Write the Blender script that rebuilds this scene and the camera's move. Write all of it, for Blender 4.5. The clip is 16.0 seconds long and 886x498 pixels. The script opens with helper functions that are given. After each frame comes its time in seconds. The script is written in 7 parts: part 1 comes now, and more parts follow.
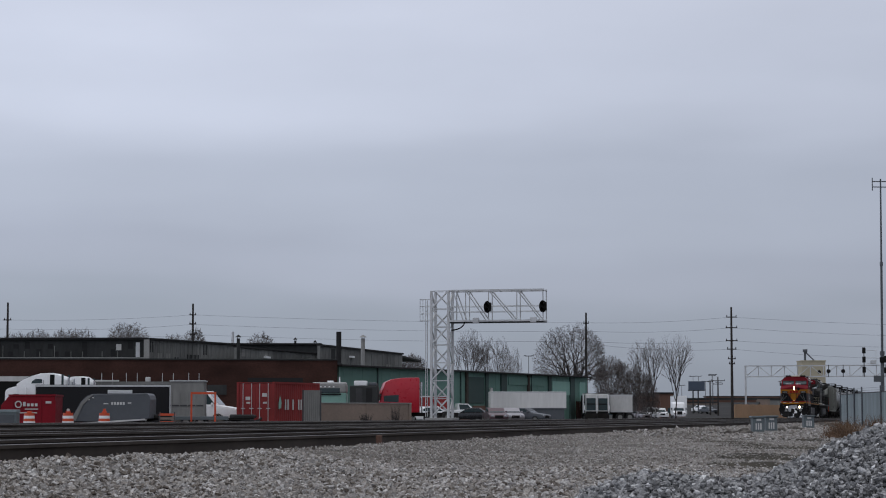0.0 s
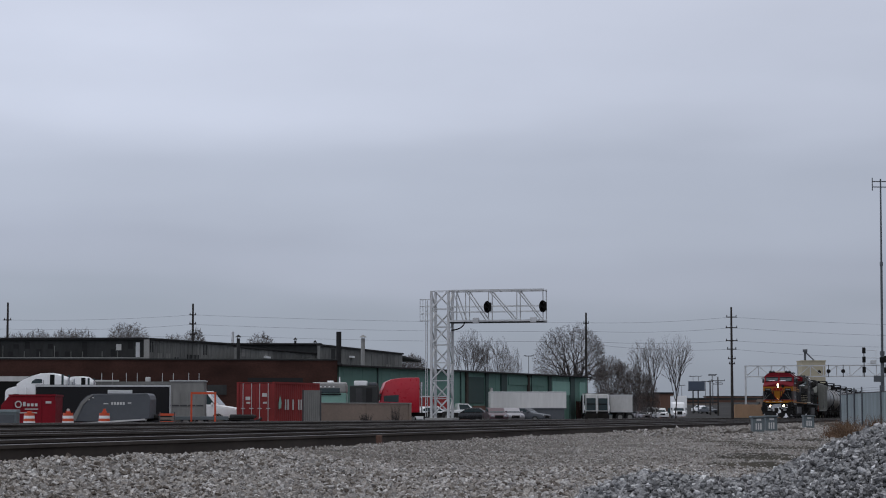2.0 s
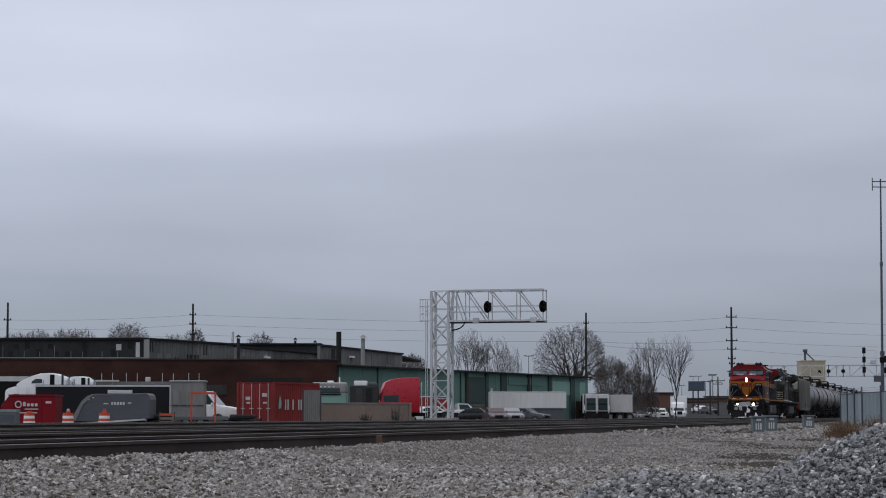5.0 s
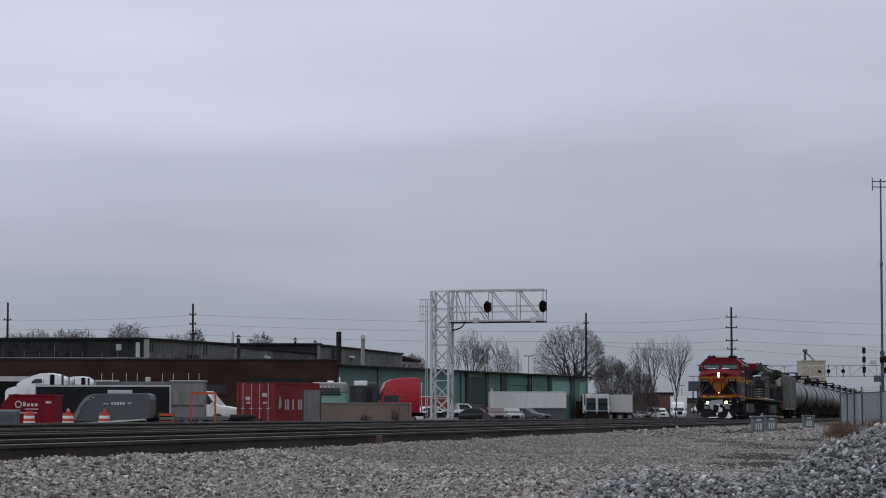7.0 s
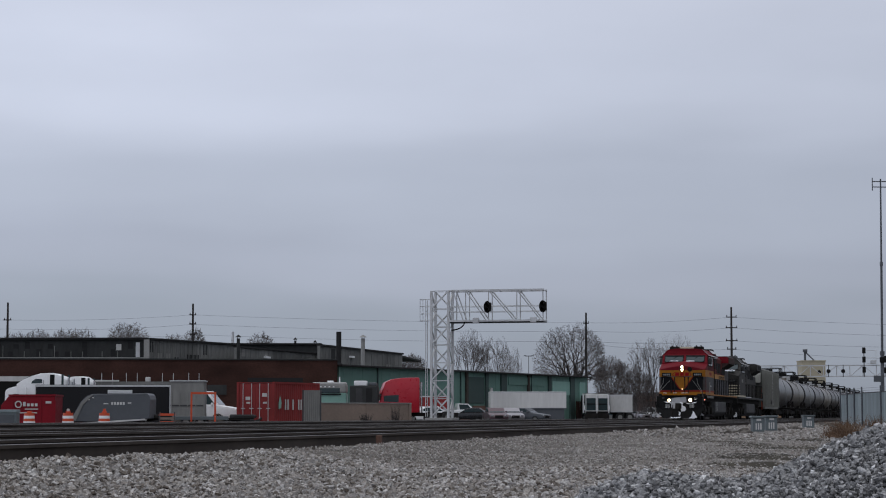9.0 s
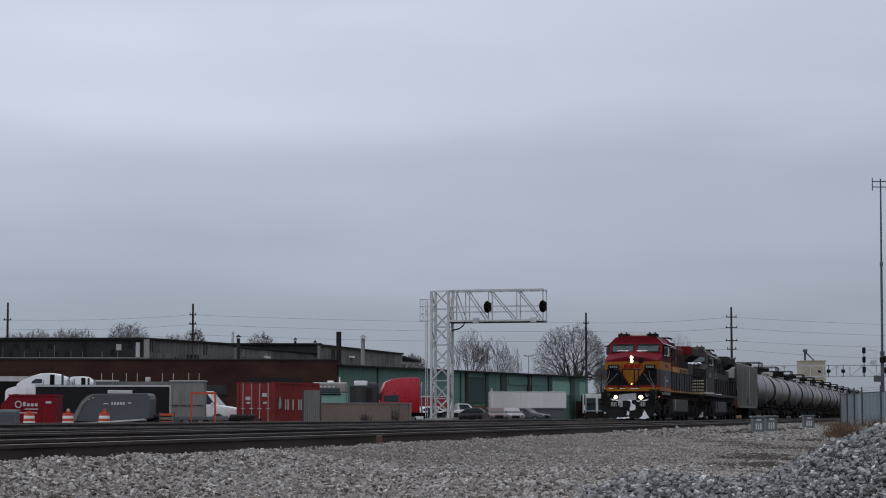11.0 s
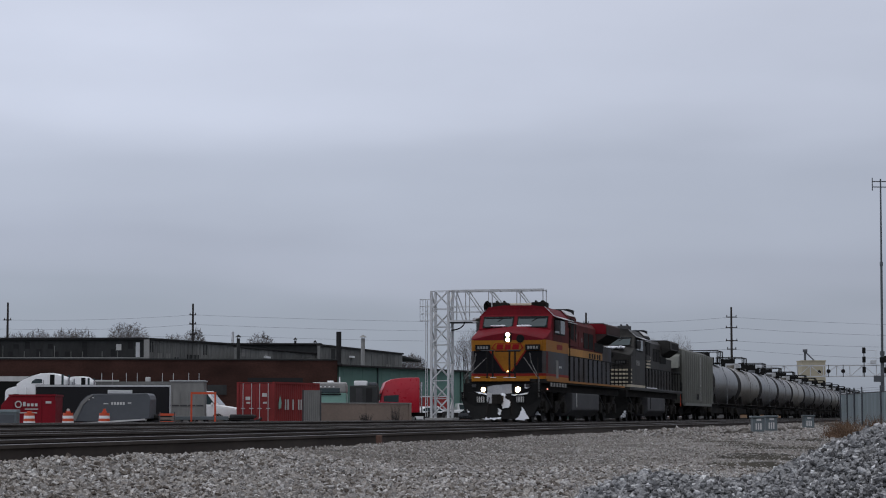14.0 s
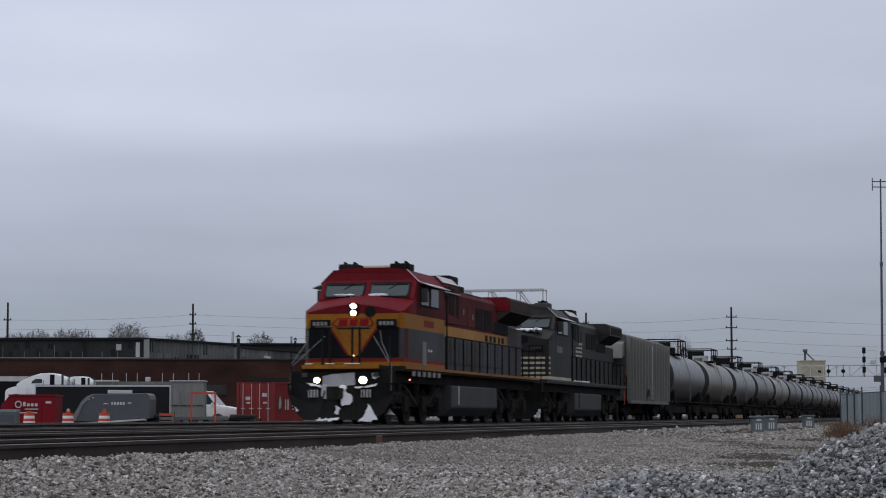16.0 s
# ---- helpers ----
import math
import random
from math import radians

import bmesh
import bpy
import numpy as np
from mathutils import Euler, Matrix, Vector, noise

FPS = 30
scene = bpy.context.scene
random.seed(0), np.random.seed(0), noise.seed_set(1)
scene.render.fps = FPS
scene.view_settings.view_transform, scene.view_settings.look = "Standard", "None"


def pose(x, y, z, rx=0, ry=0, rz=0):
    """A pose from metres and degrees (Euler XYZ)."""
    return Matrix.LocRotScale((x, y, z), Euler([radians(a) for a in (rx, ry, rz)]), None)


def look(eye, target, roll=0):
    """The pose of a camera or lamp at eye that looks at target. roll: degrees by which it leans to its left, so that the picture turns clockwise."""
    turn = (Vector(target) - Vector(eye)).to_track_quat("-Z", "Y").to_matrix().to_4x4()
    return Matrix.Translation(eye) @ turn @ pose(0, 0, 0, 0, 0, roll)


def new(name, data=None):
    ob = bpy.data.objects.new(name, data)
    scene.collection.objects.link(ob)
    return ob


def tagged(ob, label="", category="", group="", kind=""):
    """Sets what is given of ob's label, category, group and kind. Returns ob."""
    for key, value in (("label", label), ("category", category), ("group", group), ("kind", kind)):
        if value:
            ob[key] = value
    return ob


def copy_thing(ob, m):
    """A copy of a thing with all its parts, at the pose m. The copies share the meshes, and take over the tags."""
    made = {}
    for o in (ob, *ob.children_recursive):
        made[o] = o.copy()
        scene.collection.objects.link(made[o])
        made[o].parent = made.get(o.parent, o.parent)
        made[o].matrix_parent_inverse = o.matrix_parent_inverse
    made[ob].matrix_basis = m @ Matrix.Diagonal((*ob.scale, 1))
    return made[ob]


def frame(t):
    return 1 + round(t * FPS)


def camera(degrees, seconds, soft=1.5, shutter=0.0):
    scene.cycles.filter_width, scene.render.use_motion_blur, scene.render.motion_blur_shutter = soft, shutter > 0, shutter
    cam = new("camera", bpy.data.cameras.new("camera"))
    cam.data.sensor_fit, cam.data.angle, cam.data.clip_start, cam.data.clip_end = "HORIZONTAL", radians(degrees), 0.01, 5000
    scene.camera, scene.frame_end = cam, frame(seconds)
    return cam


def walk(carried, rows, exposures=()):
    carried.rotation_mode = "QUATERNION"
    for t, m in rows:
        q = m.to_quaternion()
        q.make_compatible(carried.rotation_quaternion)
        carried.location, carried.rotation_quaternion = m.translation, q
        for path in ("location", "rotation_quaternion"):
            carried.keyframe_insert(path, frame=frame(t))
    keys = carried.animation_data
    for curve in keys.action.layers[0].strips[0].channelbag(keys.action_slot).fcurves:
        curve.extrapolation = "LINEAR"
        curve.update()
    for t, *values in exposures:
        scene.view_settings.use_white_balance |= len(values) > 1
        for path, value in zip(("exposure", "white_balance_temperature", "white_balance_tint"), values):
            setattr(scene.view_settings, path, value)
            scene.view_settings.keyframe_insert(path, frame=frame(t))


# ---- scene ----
EYE = 0.23  # height of the lens over the rail heads, which lie at z = 0
TRACK_ANGLE = radians(13.74)  # the line runs away to the right of the view axis
TRACK_OFFSET = 16.77  # from the lens square to the centre of the train's track
AHEAD = Vector((math.sin(TRACK_ANGLE), math.cos(TRACK_ANGLE), 0))  # away along the line
ASIDE = Vector((math.cos(TRACK_ANGLE), -math.sin(TRACK_ANGLE), 0))  # from the line towards the lens

cam = camera(24.24, 16.0, soft=1.05, shutter=0.5)
EYE_POSE = pose(0, 0, EYE, 90 + 4.632, 0, 0)
walk(cam, [(0, EYE_POSE), (16, EYE_POSE)], [(0, 0.0), (16, 0.0)])


def on_track(s, lat, z=0.0):
    """A place s metres along the line and lat metres from the train's track towards the lens."""
    p = AHEAD * s - ASIDE * (TRACK_OFFSET - lat)
    return Vector((p.x, p.y, z))


# ---- world and light ----
def make_world():
    w = bpy.data.worlds.new("overcast_sky")
    scene.world = w
    w.use_nodes = True
    nt = w.node_tree
    nt.nodes.clear()
    N, Lk = nt.nodes.new, nt.links.new
    out, bg = N("ShaderNodeOutputWorld"), N("ShaderNodeBackground")
    tc, sep = N("ShaderNodeTexCoord"), N("ShaderNodeSeparateXYZ")
    Lk(tc.outputs["Generated"], sep.inputs[0])
    # cloud deck: grey-blue near the horizon, lighter higher up
    ramp = N("ShaderNodeValToRGB")
    ramp.color_ramp.interpolation = "EASE"
    els = ramp.color_ramp.elements
    els[0].position, els[0].color = 0.0, (0.278, 0.315, 0.388, 1)
    els[1].position, els[1].color = 1.0, (0.95, 0.97, 1.026, 1)
    for p, c in ((0.035, (0.314, 0.352, 0.433, 1)), (0.075, (0.392, 0.425, 0.524, 1)), (0.12, (0.449, 0.487, 0.590, 1)), (0.165, (0.567, 0.607, 0.726, 1)), (0.30, (0.63, 0.662, 0.778, 1))):
        e = els.new(p)
        e.color = c
    # soft banks that stretch sideways
    mp = N("ShaderNodeMapping")
    mp.inputs["Scale"].default_value = (2.2, 2.2, 15.0)
    mp.inputs["Location"].default_value = (1.7, 0.3, 0.55)
    Lk(tc.outputs["Generated"], mp.inputs[0])
    n1 = N("ShaderNodeTexNoise")
    n1.inputs["Scale"].default_value, n1.inputs["Detail"].default_value, n1.inputs["Roughness"].default_value = 1.0, 3.0, 0.45
    Lk(mp.outputs[0], n1.inputs["Vector"])
    shift = N("ShaderNodeMath")
    shift.operation = "MULTIPLY_ADD"
    shift.inputs[1].default_value, shift.inputs[2].default_value = 0.11, -0.055
    Lk(n1.outputs["Fac"], shift.inputs[0])
    add = N("ShaderNodeMath")
    Lk(sep.outputs["Z"], add.inputs[0])
    Lk(shift.outputs[0], add.inputs[1])
    Lk(add.outputs[0], ramp.inputs[0])
    br = N("ShaderNodeMath")
    br.operation = "MULTIPLY_ADD"
    br.inputs[1].default_value = 0.28
    Lk(n1.outputs["Fac"], br.inputs[0])
    # smaller soft mottling in the cloud
    mp2, n2, mottle = N("ShaderNodeMapping"), N("ShaderNodeTexNoise"), N("ShaderNodeMath")
    mp2.inputs["Scale"].default_value = (1.0, 1.0, 2.4)
    Lk(tc.outputs["Generated"], mp2.inputs[0])
    n2.inputs["Scale"].default_value, n2.inputs["Detail"].default_value, n2.inputs["Roughness"].default_value = 11.0, 4.0, 0.5
    Lk(mp2.outputs[0], n2.inputs["Vector"])
    mottle.operation = "MULTIPLY_ADD"
    mottle.inputs[1].default_value = 0.13
    Lk(n2.outputs["Fac"], mottle.inputs[0])
    Lk(br.outputs[0], mottle.inputs[2])
    br.inputs[2].default_value = 0.795
    mul = N("ShaderNodeMix")
    mul.data_type, mul.blend_type = "RGBA", "MULTIPLY"
    mul.inputs["Factor"].default_value = 1.0
    Lk(ramp.outputs[0], mul.inputs["A"])
    side = N("ShaderNodeMath")
    side.operation = "MULTIPLY_ADD"
    side.inputs[1].default_value, side.inputs[2].default_value = -0.42, 0.90
    Lk(sep.outputs["X"], side.inputs[0])
    both = N("ShaderNodeMath")
    both.operation = "MULTIPLY"
    Lk(mottle.outputs[0], both.inputs[0])
    Lk(side.outputs[0], both.inputs[1])
    Lk(both.outputs[0], mul.inputs["B"])
    sky = N("ShaderNodeTexSky")
    sky.sky_type, sky.sun_disc = "NISHITA", False
    sky.sun_elevation, sky.sun_rotation = radians(62), radians(160)
    thin = N("ShaderNodeMix")
    thin.data_type, thin.blend_type = "RGBA", "ADD"
    thin.inputs["Factor"].default_value = 0.008
    Lk(mul.outputs["Result"], thin.inputs["A"])
    Lk(sky.outputs[0], thin.inputs["B"])
    Lk(thin.outputs["Result"], bg.inputs["Color"])
    bg.inputs["Strength"].default_value = 1.0
    Lk(bg.outputs[0], out.inputs[0])


make_world()
sun = new("sun", bpy.data.lights.new("sun", "SUN"))
sun.data.energy, sun.data.angle, sun.data.color = 0.3, radians(30), (1.0, 0.97, 0.93)
sun.matrix_world = look((0, 0, 60), (-32 * math.sin(radians(160)), -32 * math.cos(radians(160)), 0))


# ---- materials ----
def mat(name, color, rough=0.7, metal=0.0, var=0.25, scale=3.0, bump=0.0, bump_scale=40.0, second=None, island=0.0, obvar=0.0, glow=0.0, stretch=(1, 1, 1), spec=0.5, palette=None):
    m = bpy.data.materials.new(name)
    m.use_nodes = True
    nt = m.node_tree
    N, Lk = nt.nodes.new, nt.links.new
    b = nt.nodes["Principled BSDF"]
    b.inputs["Roughness"].default_value, b.inputs["Metallic"].default_value = rough, metal
    b.inputs["Specular IOR Level"].default_value = spec
    if glow:
        b.inputs["Base Color"].default_value = (*color, 1)
        b.inputs["Emission Color"].default_value = (*color, 1)
        b.inputs["Emission Strength"].default_value = glow
        return m
    tc, mp = N("ShaderNodeTexCoord"), N("ShaderNodeMapping")
    mp.inputs["Scale"].default_value = stretch
    Lk(tc.outputs["Object"], mp.inputs[0])
    big, fine = N("ShaderNodeTexNoise"), N("ShaderNodeTexNoise")
    big.inputs["Scale"].default_value, big.inputs["Detail"].default_value = scale * 0.22, 5
    fine.inputs["Scale"].default_value, fine.inputs["Detail"].default_value = scale * 3.1, 4
    Lk(mp.outputs[0], big.inputs["Vector"])
    Lk(mp.outputs[0], fine.inputs["Vector"])
    mix = N("ShaderNodeMix")
    mix.data_type = "RGBA"
    dark = second or tuple(c * (1 - var) for c in color)
    mix.inputs["A"].default_value, mix.inputs["B"].default_value = (*dark, 1), (*color, 1)
    f = N("ShaderNodeMath")
    f.operation = "MULTIPLY_ADD"
    f.inputs[1].default_value = 2.6
    f.inputs[2].default_value = -0.75
    f.use_clamp = True
    Lk(big.outputs["Fac"], f.inputs[0])
    Lk(f.outputs[0], mix.inputs["Factor"])
    mul = N("ShaderNodeMix")
    mul.data_type, mul.blend_type = "RGBA", "MULTIPLY"
    mul.inputs["Factor"].default_value = 1
    g = N("ShaderNodeMath")
    g.operation = "MULTIPLY_ADD"
    g.inputs[1].default_value, g.inputs[2].default_value = var * 1.6, 1 - var * 0.8
    Lk(fine.outputs["Fac"], g.inputs[0])
    Lk(mix.outputs["Result"], mul.inputs["A"])
    if palette:
        # each loose stone takes its own colour from the quarry's range
        pick = N("ShaderNodeValToRGB")
        els = pick.color_ramp.elements
        els[0].color, els[1].color = (*palette[0], 1), (*palette[-1], 1)
        for i, c in enumerate(palette[1:-1], 1):
            els.new(i / (len(palette) - 1)).color = (*c, 1)
        Lk(N("ShaderNodeNewGeometry").outputs["Random Per Island"], pick.inputs[0])
        Lk(pick.outputs[0], mul.inputs["A"])
    last = g.outputs[0]
    if island or obvar:
        src = N("ShaderNodeNewGeometry").outputs["Random Per Island"] if island else N("ShaderNodeObjectInfo").outputs["Random"]
        k = N("ShaderNodeMath")
        k.operation = "MULTIPLY_ADD"
        a = island or obvar
        k.inputs[1].default_value, k.inputs[2].default_value = a, 1 - a / 2
        Lk(src, k.inputs[0])
        k2 = N("ShaderNodeMath")
        k2.operation = "MULTIPLY"
        Lk(last, k2.inputs[0])
        Lk(k.outputs[0], k2.inputs[1])
        last = k2.outputs[0]
    Lk(last, mul.inputs["B"])
    Lk(mul.outputs["Result"], b.inputs["Base Color"])
    r = N("ShaderNodeMath")
    r.operation = "MULTIPLY_ADD"
    r.inputs[1].default_value, r.inputs[2].default_value = 0.25, rough - 0.12
    r.use_clamp = True
    Lk(fine.outputs["Fac"], r.inputs[0])
    Lk(r.outputs[0], b.inputs["Roughness"])
    if bump:
        bn, bp = N("ShaderNodeTexNoise"), N("ShaderNodeBump")
        bn.inputs["Scale"].default_value, bn.inputs["Detail"].default_value = bump_scale, 3
        bp.inputs["Strength"].default_value, bp.inputs["Distance"].default_value = bump, 0.02
        Lk(tc.outputs["Object"], bn.inputs["Vector"])
        Lk(bn.outputs["Fac"], bp.inputs["Height"])
        Lk(bp.outputs[0], b.inputs["Normal"])
    return m


M = {
    "stone": mat("crushed_limestone", (0.335, 0.322, 0.307), 0.9, var=0.65, scale=22, bump=0.9, bump_scale=60, spec=0.2,
                 palette=((0.081, 0.067, 0.056), (0.197, 0.174, 0.151), (0.313, 0.29, 0.269), (0.232, 0.223, 0.215), (0.394, 0.365, 0.331), (0.348, 0.336, 0.325), (0.62, 0.60, 0.58))),
    "stone_fine": mat("fine_crushed_limestone", (0.3, 0.28, 0.26), 0.9, var=0.6, scale=16, spec=0.2,
                      palette=((0.139, 0.12, 0.103), (0.246, 0.223, 0.2), (0.3, 0.278, 0.257), (0.257, 0.244, 0.23), (0.353, 0.332, 0.305), (0.3, 0.289, 0.278), (0.492, 0.471, 0.449))),
    # much darker than the rock: shade of the gaps put into the bed's colour
    "rubble_bed": mat("gap_shade_rubble_bed", (0.06, 0.058, 0.056), 0.95, var=0.5, scale=9, bump=1.0, bump_scale=22, spec=0.15),
    "ballast_stone": mat("stained_ballast_stone", (0.14, 0.13, 0.12), 0.95, var=0.4, scale=4, spec=0.15, palette=((0.03, 0.028, 0.026), (0.09, 0.08, 0.07), (0.06, 0.055, 0.05), (0.2, 0.19, 0.18))),
    "stone_blue": mat("crushed_grey_rock", (0.268, 0.268, 0.271), 0.85, var=0.65, scale=34, bump=0.9, bump_scale=80, spec=0.25,
                      palette=((0.082, 0.082, 0.084), (0.211, 0.211, 0.213), (0.316, 0.316, 0.316), (0.187, 0.191, 0.197), (0.398, 0.398, 0.4), (0.304, 0.304, 0.307), (0.725, 0.725, 0.731))),
    "gravel": mat("gravel_bed", (0.15, 0.136, 0.122), 0.95, var=0.5, scale=9, bump=1.0, bump_scale=22, spec=0.15),
    "ballast": mat("dark_ballast", (0.034, 0.03, 0.027), 0.95, var=0.5, scale=9, bump=1.0, bump_scale=22, spec=0.15),
    "earth": mat("yard_ground", (0.085, 0.08, 0.075), 0.95, var=0.4, scale=0.4, second=(0.06, 0.055, 0.045), bump=0.4, bump_scale=3, spec=0.2),
    "asphalt": mat("worn_asphalt", (0.05, 0.049, 0.048), 0.95, var=0.45, scale=0.5, bump=0.3, bump_scale=30, spec=0.08),
    "mud": mat("wet_mud", (0.05, 0.043, 0.031), 0.9, var=0.55, scale=6, bump=0.4, bump_scale=15, spec=0.1),
    "rail_side": mat("rusted_rail", (0.07, 0.059, 0.051), 0.85, var=0.6, scale=2.2, spec=0.2, second=(0.035, 0.027, 0.023)),
    "rail_top": mat("polished_rail_head", (0.20, 0.19, 0.185), 0.5, metal=0.8, var=0.6, scale=2.5, stretch=(0.3, 1, 1)),
    "tie": mat("weathered_timber", (0.058, 0.047, 0.038), 0.9, var=0.4, scale=8, island=0.5, bump=0.5),
    "red": mat("loco_red_paint", (0.16, 0.008, 0.015), 0.6, var=0.35, scale=2.5, spec=0.1),
    "yellow": mat("loco_yellow_paint", (0.37, 0.143, 0.009), 0.55, var=0.42, scale=2.5, spec=0.2),
    "red_dusty": mat("dusty_red_hood_paint", (0.13, 0.031, 0.031), 0.75, var=0.5, scale=1.6, spec=0.1),
    "yellow_dusty": mat("dusty_yellow_hood_paint", (0.47, 0.23, 0.055), 0.65, var=0.4, scale=1.6, spec=0.3),
    "dust": mat("brown_road_dust", (0.065, 0.042, 0.04), 0.85, var=0.45, scale=1.6, spec=0.2),
    "emblem": mat("emblem_red_paint", (0.26, 0.010, 0.012), 0.6, var=0.25, scale=3, spec=0.1),
    "bin_pale": mat("dull_grey_steel", (0.215, 0.215, 0.205), 0.75, var=0.35, scale=1.5, stretch=(1, 1, 0.3)),
    "navy": mat("loco_dark_paint", (0.013, 0.0135, 0.016), 0.7, var=0.4, scale=2.5, spec=0.06),
    "slate": mat("loco_slate_paint", (0.078, 0.083, 0.094), 0.65, var=0.45, scale=2.5, second=(0.05, 0.04, 0.034), spec=0.18),
    "orange_red": mat("loco_red_stripe", (0.25, 0.018, 0.01), 0.6, var=0.3, scale=2.5, spec=0.15),
    "black": mat("black_paint", (0.014, 0.014, 0.014), 0.7, var=0.3, scale=2.5, spec=0.08),
    "ns_black": mat("dusty_black_paint", (0.034, 0.032, 0.029), 0.6, var=0.5, scale=2.0, spec=0.25),
    "cream": mat("cream_paint", (0.55, 0.49, 0.37), 0.55, var=0.25, scale=4),
    "under": mat("grimy_underframe", (0.025, 0.023, 0.021), 0.9, var=0.5, scale=4, spec=0.1),
    "tankgrey": mat("fuel_tank_grey", (0.062, 0.062, 0.065), 0.65, var=0.4, scale=3, spec=0.3),
    "wheel": mat("wheel_steel", (0.018, 0.016, 0.014), 0.7, metal=0.2, var=0.4, scale=5),
    "hopper": mat("weathered_grey_hopper", (0.19, 0.195, 0.177), 0.7, var=0.3, scale=1.5, stretch=(1, 1, 0.3)),
    # body between the ribs: darker than the ribs, with upright streaks
    "hopper_panel": mat("dark_streaked_hopper_panel", (0.10, 0.102, 0.09), 0.8, var=0.45, scale=1.5, stretch=(1, 1, 0.25)),
    "tanker": mat("tank_car_grey", (0.15, 0.161, 0.176), 0.33, var=0.45, scale=1.3, second=(0.12, 0.112, 0.1), obvar=0.5, stretch=(1, 1, 0.5)),
    "tanker_tan": mat("tank_car_dusty_tan", (0.19, 0.178, 0.155), 0.33, var=0.5, scale=1.1, second=(0.10, 0.088, 0.072), obvar=0.5, stretch=(1, 1, 0.4)),
    "spill": mat("dark_spill_stain", (0.05, 0.042, 0.034), 0.45, var=0.6, scale=2.5, stretch=(1, 1, 0.2)),
    "tanker_dark": mat("tank_car_dark", (0.085, 0.087, 0.088), 0.32, var=0.5, scale=1.3, second=(0.05, 0.04, 0.034), obvar=0.9, stretch=(1, 1, 0.5)),
    "frost": mat("frosted_grey_steel", (0.42, 0.43, 0.45), 0.8, var=0.35, scale=5),
    "snow": mat("packed_snow", (0.80, 0.82, 0.86), 0.8, var=0.12, scale=8, bump=0.6, bump_scale=12),
    "lamp": mat("lit_headlamp", (1.0, 0.72, 0.42), glow=9.0),
    "lamp_near": mat("lit_ditch_lamp", (1.0, 0.62, 0.30), glow=24.0),
    "lamp_red": mat("lit_red_marker", (1.0, 0.30, 0.22), glow=3.0),
    "lamp_amber": mat("lit_marker_lamp", (1.0, 0.55, 0.25), glow=5.0),
    "glass": mat("cab_glass", (0.035, 0.055, 0.06), 0.12, var=0.1, scale=2, spec=0.5),
    "galv": mat("galvanised_steel", (0.56, 0.57, 0.58), 0.5, metal=0.25, var=0.2, scale=4),
    "white": mat("white_paint", (0.84, 0.85, 0.86), 0.45, var=0.12, scale=2.5),
    "trailer_white": mat("streaked_white_trailer_skin", (0.66, 0.66, 0.65), 0.5, var=0.2, scale=1.2, stretch=(1, 1, 0.15)),
    "offwhite": mat("dirty_white_paint", (0.55, 0.55, 0.54), 0.55, var=0.22, scale=1.5, stretch=(1, 1, 0.3)),
    "brick": mat("dark_brown_brick", (0.058, 0.027, 0.021), 0.9, var=0.5, scale=1.6, stretch=(1, 1, 1.6), bump=0.5, bump_scale=8, spec=0.2),
    "upper": mat("weathered_grey_cladding", (0.2, 0.204, 0.196), 0.85, var=0.5, scale=1.0, stretch=(1, 1, 0.35), spec=0.25),
    "upper_dark": mat("sooty_dark_cladding", (0.045, 0.047, 0.047), 0.85, var=0.5, scale=1.0, stretch=(1, 1, 0.35), spec=0.2),
    "roof": mat("tar_roof", (0.014, 0.014, 0.015), 0.9, var=0.4, scale=1.0),
    "green": mat("sage_green_siding", (0.115, 0.225, 0.19), 0.7, var=0.25, scale=0.8, stretch=(1, 1, 0.25)),
    "green_dark": mat("dark_green_panel", (0.035, 0.065, 0.06), 0.7, var=0.3, scale=0.8),
    "tan": mat("tan_masonry", (0.235, 0.182, 0.15), 0.9, var=0.25, scale=2.0, bump=0.4, bump_scale=10),
    "tan_bright": mat("tan_timber_wall", (0.43, 0.27, 0.16), 0.85, var=0.2, scale=1.0),
    "beige": mat("beige_concrete", (0.42, 0.38, 0.28), 0.85, var=0.18, scale=0.6),
    "wood_pole": mat("creosoted_pole", (0.035, 0.03, 0.028), 0.9, var=0.4, scale=3, stretch=(1, 1, 0.2)),
    "bark": mat("grey_bark", (0.042, 0.037, 0.036), 0.95, var=0.35, scale=6),
    "container": mat("red_container_paint", (0.255, 0.034, 0.033), 0.7, var=0.35, scale=1.2, stretch=(1, 1, 0.4), spec=0.25),
    "bin_red": mat("bright_red_paint", (0.21, 0.004, 0.013), 0.5, var=0.25, scale=1.5, spec=0.2),
    "cab_red": mat("truck_red_paint", (0.46, 0.012, 0.028), 0.3, var=0.15, scale=1.5),
    "bin_grey": mat("slate_grey_paint", (0.078, 0.086, 0.098), 0.5, var=0.2, scale=1.5),
    "trailer_black": mat("black_trailer_skin", (0.009, 0.009, 0.011), 0.55, var=0.3, scale=1.5, spec=0.25),
    "concrete": mat("weathered_concrete", (0.30, 0.30, 0.29), 0.85, var=0.3, scale=2.0),
    "orange": mat("safety_orange", (0.55, 0.07, 0.02), 0.5, var=0.15, scale=3),
    "rubber": mat("black_rubber", (0.015, 0.015, 0.015), 0.8, var=0.3, scale=4),
    "chrome": mat("bright_chrome", (0.7, 0.7, 0.72), 0.2, metal=1.0, var=0.1, scale=4),
    "fence": mat("grey_blue_fence_slats", (0.235, 0.285, 0.30), 0.7, var=0.25, scale=2, obvar=0.35, stretch=(1, 1, 0.3)),
    "case": mat("grey_green_case_paint", (0.11, 0.135, 0.145), 0.55, var=0.2, scale=3),
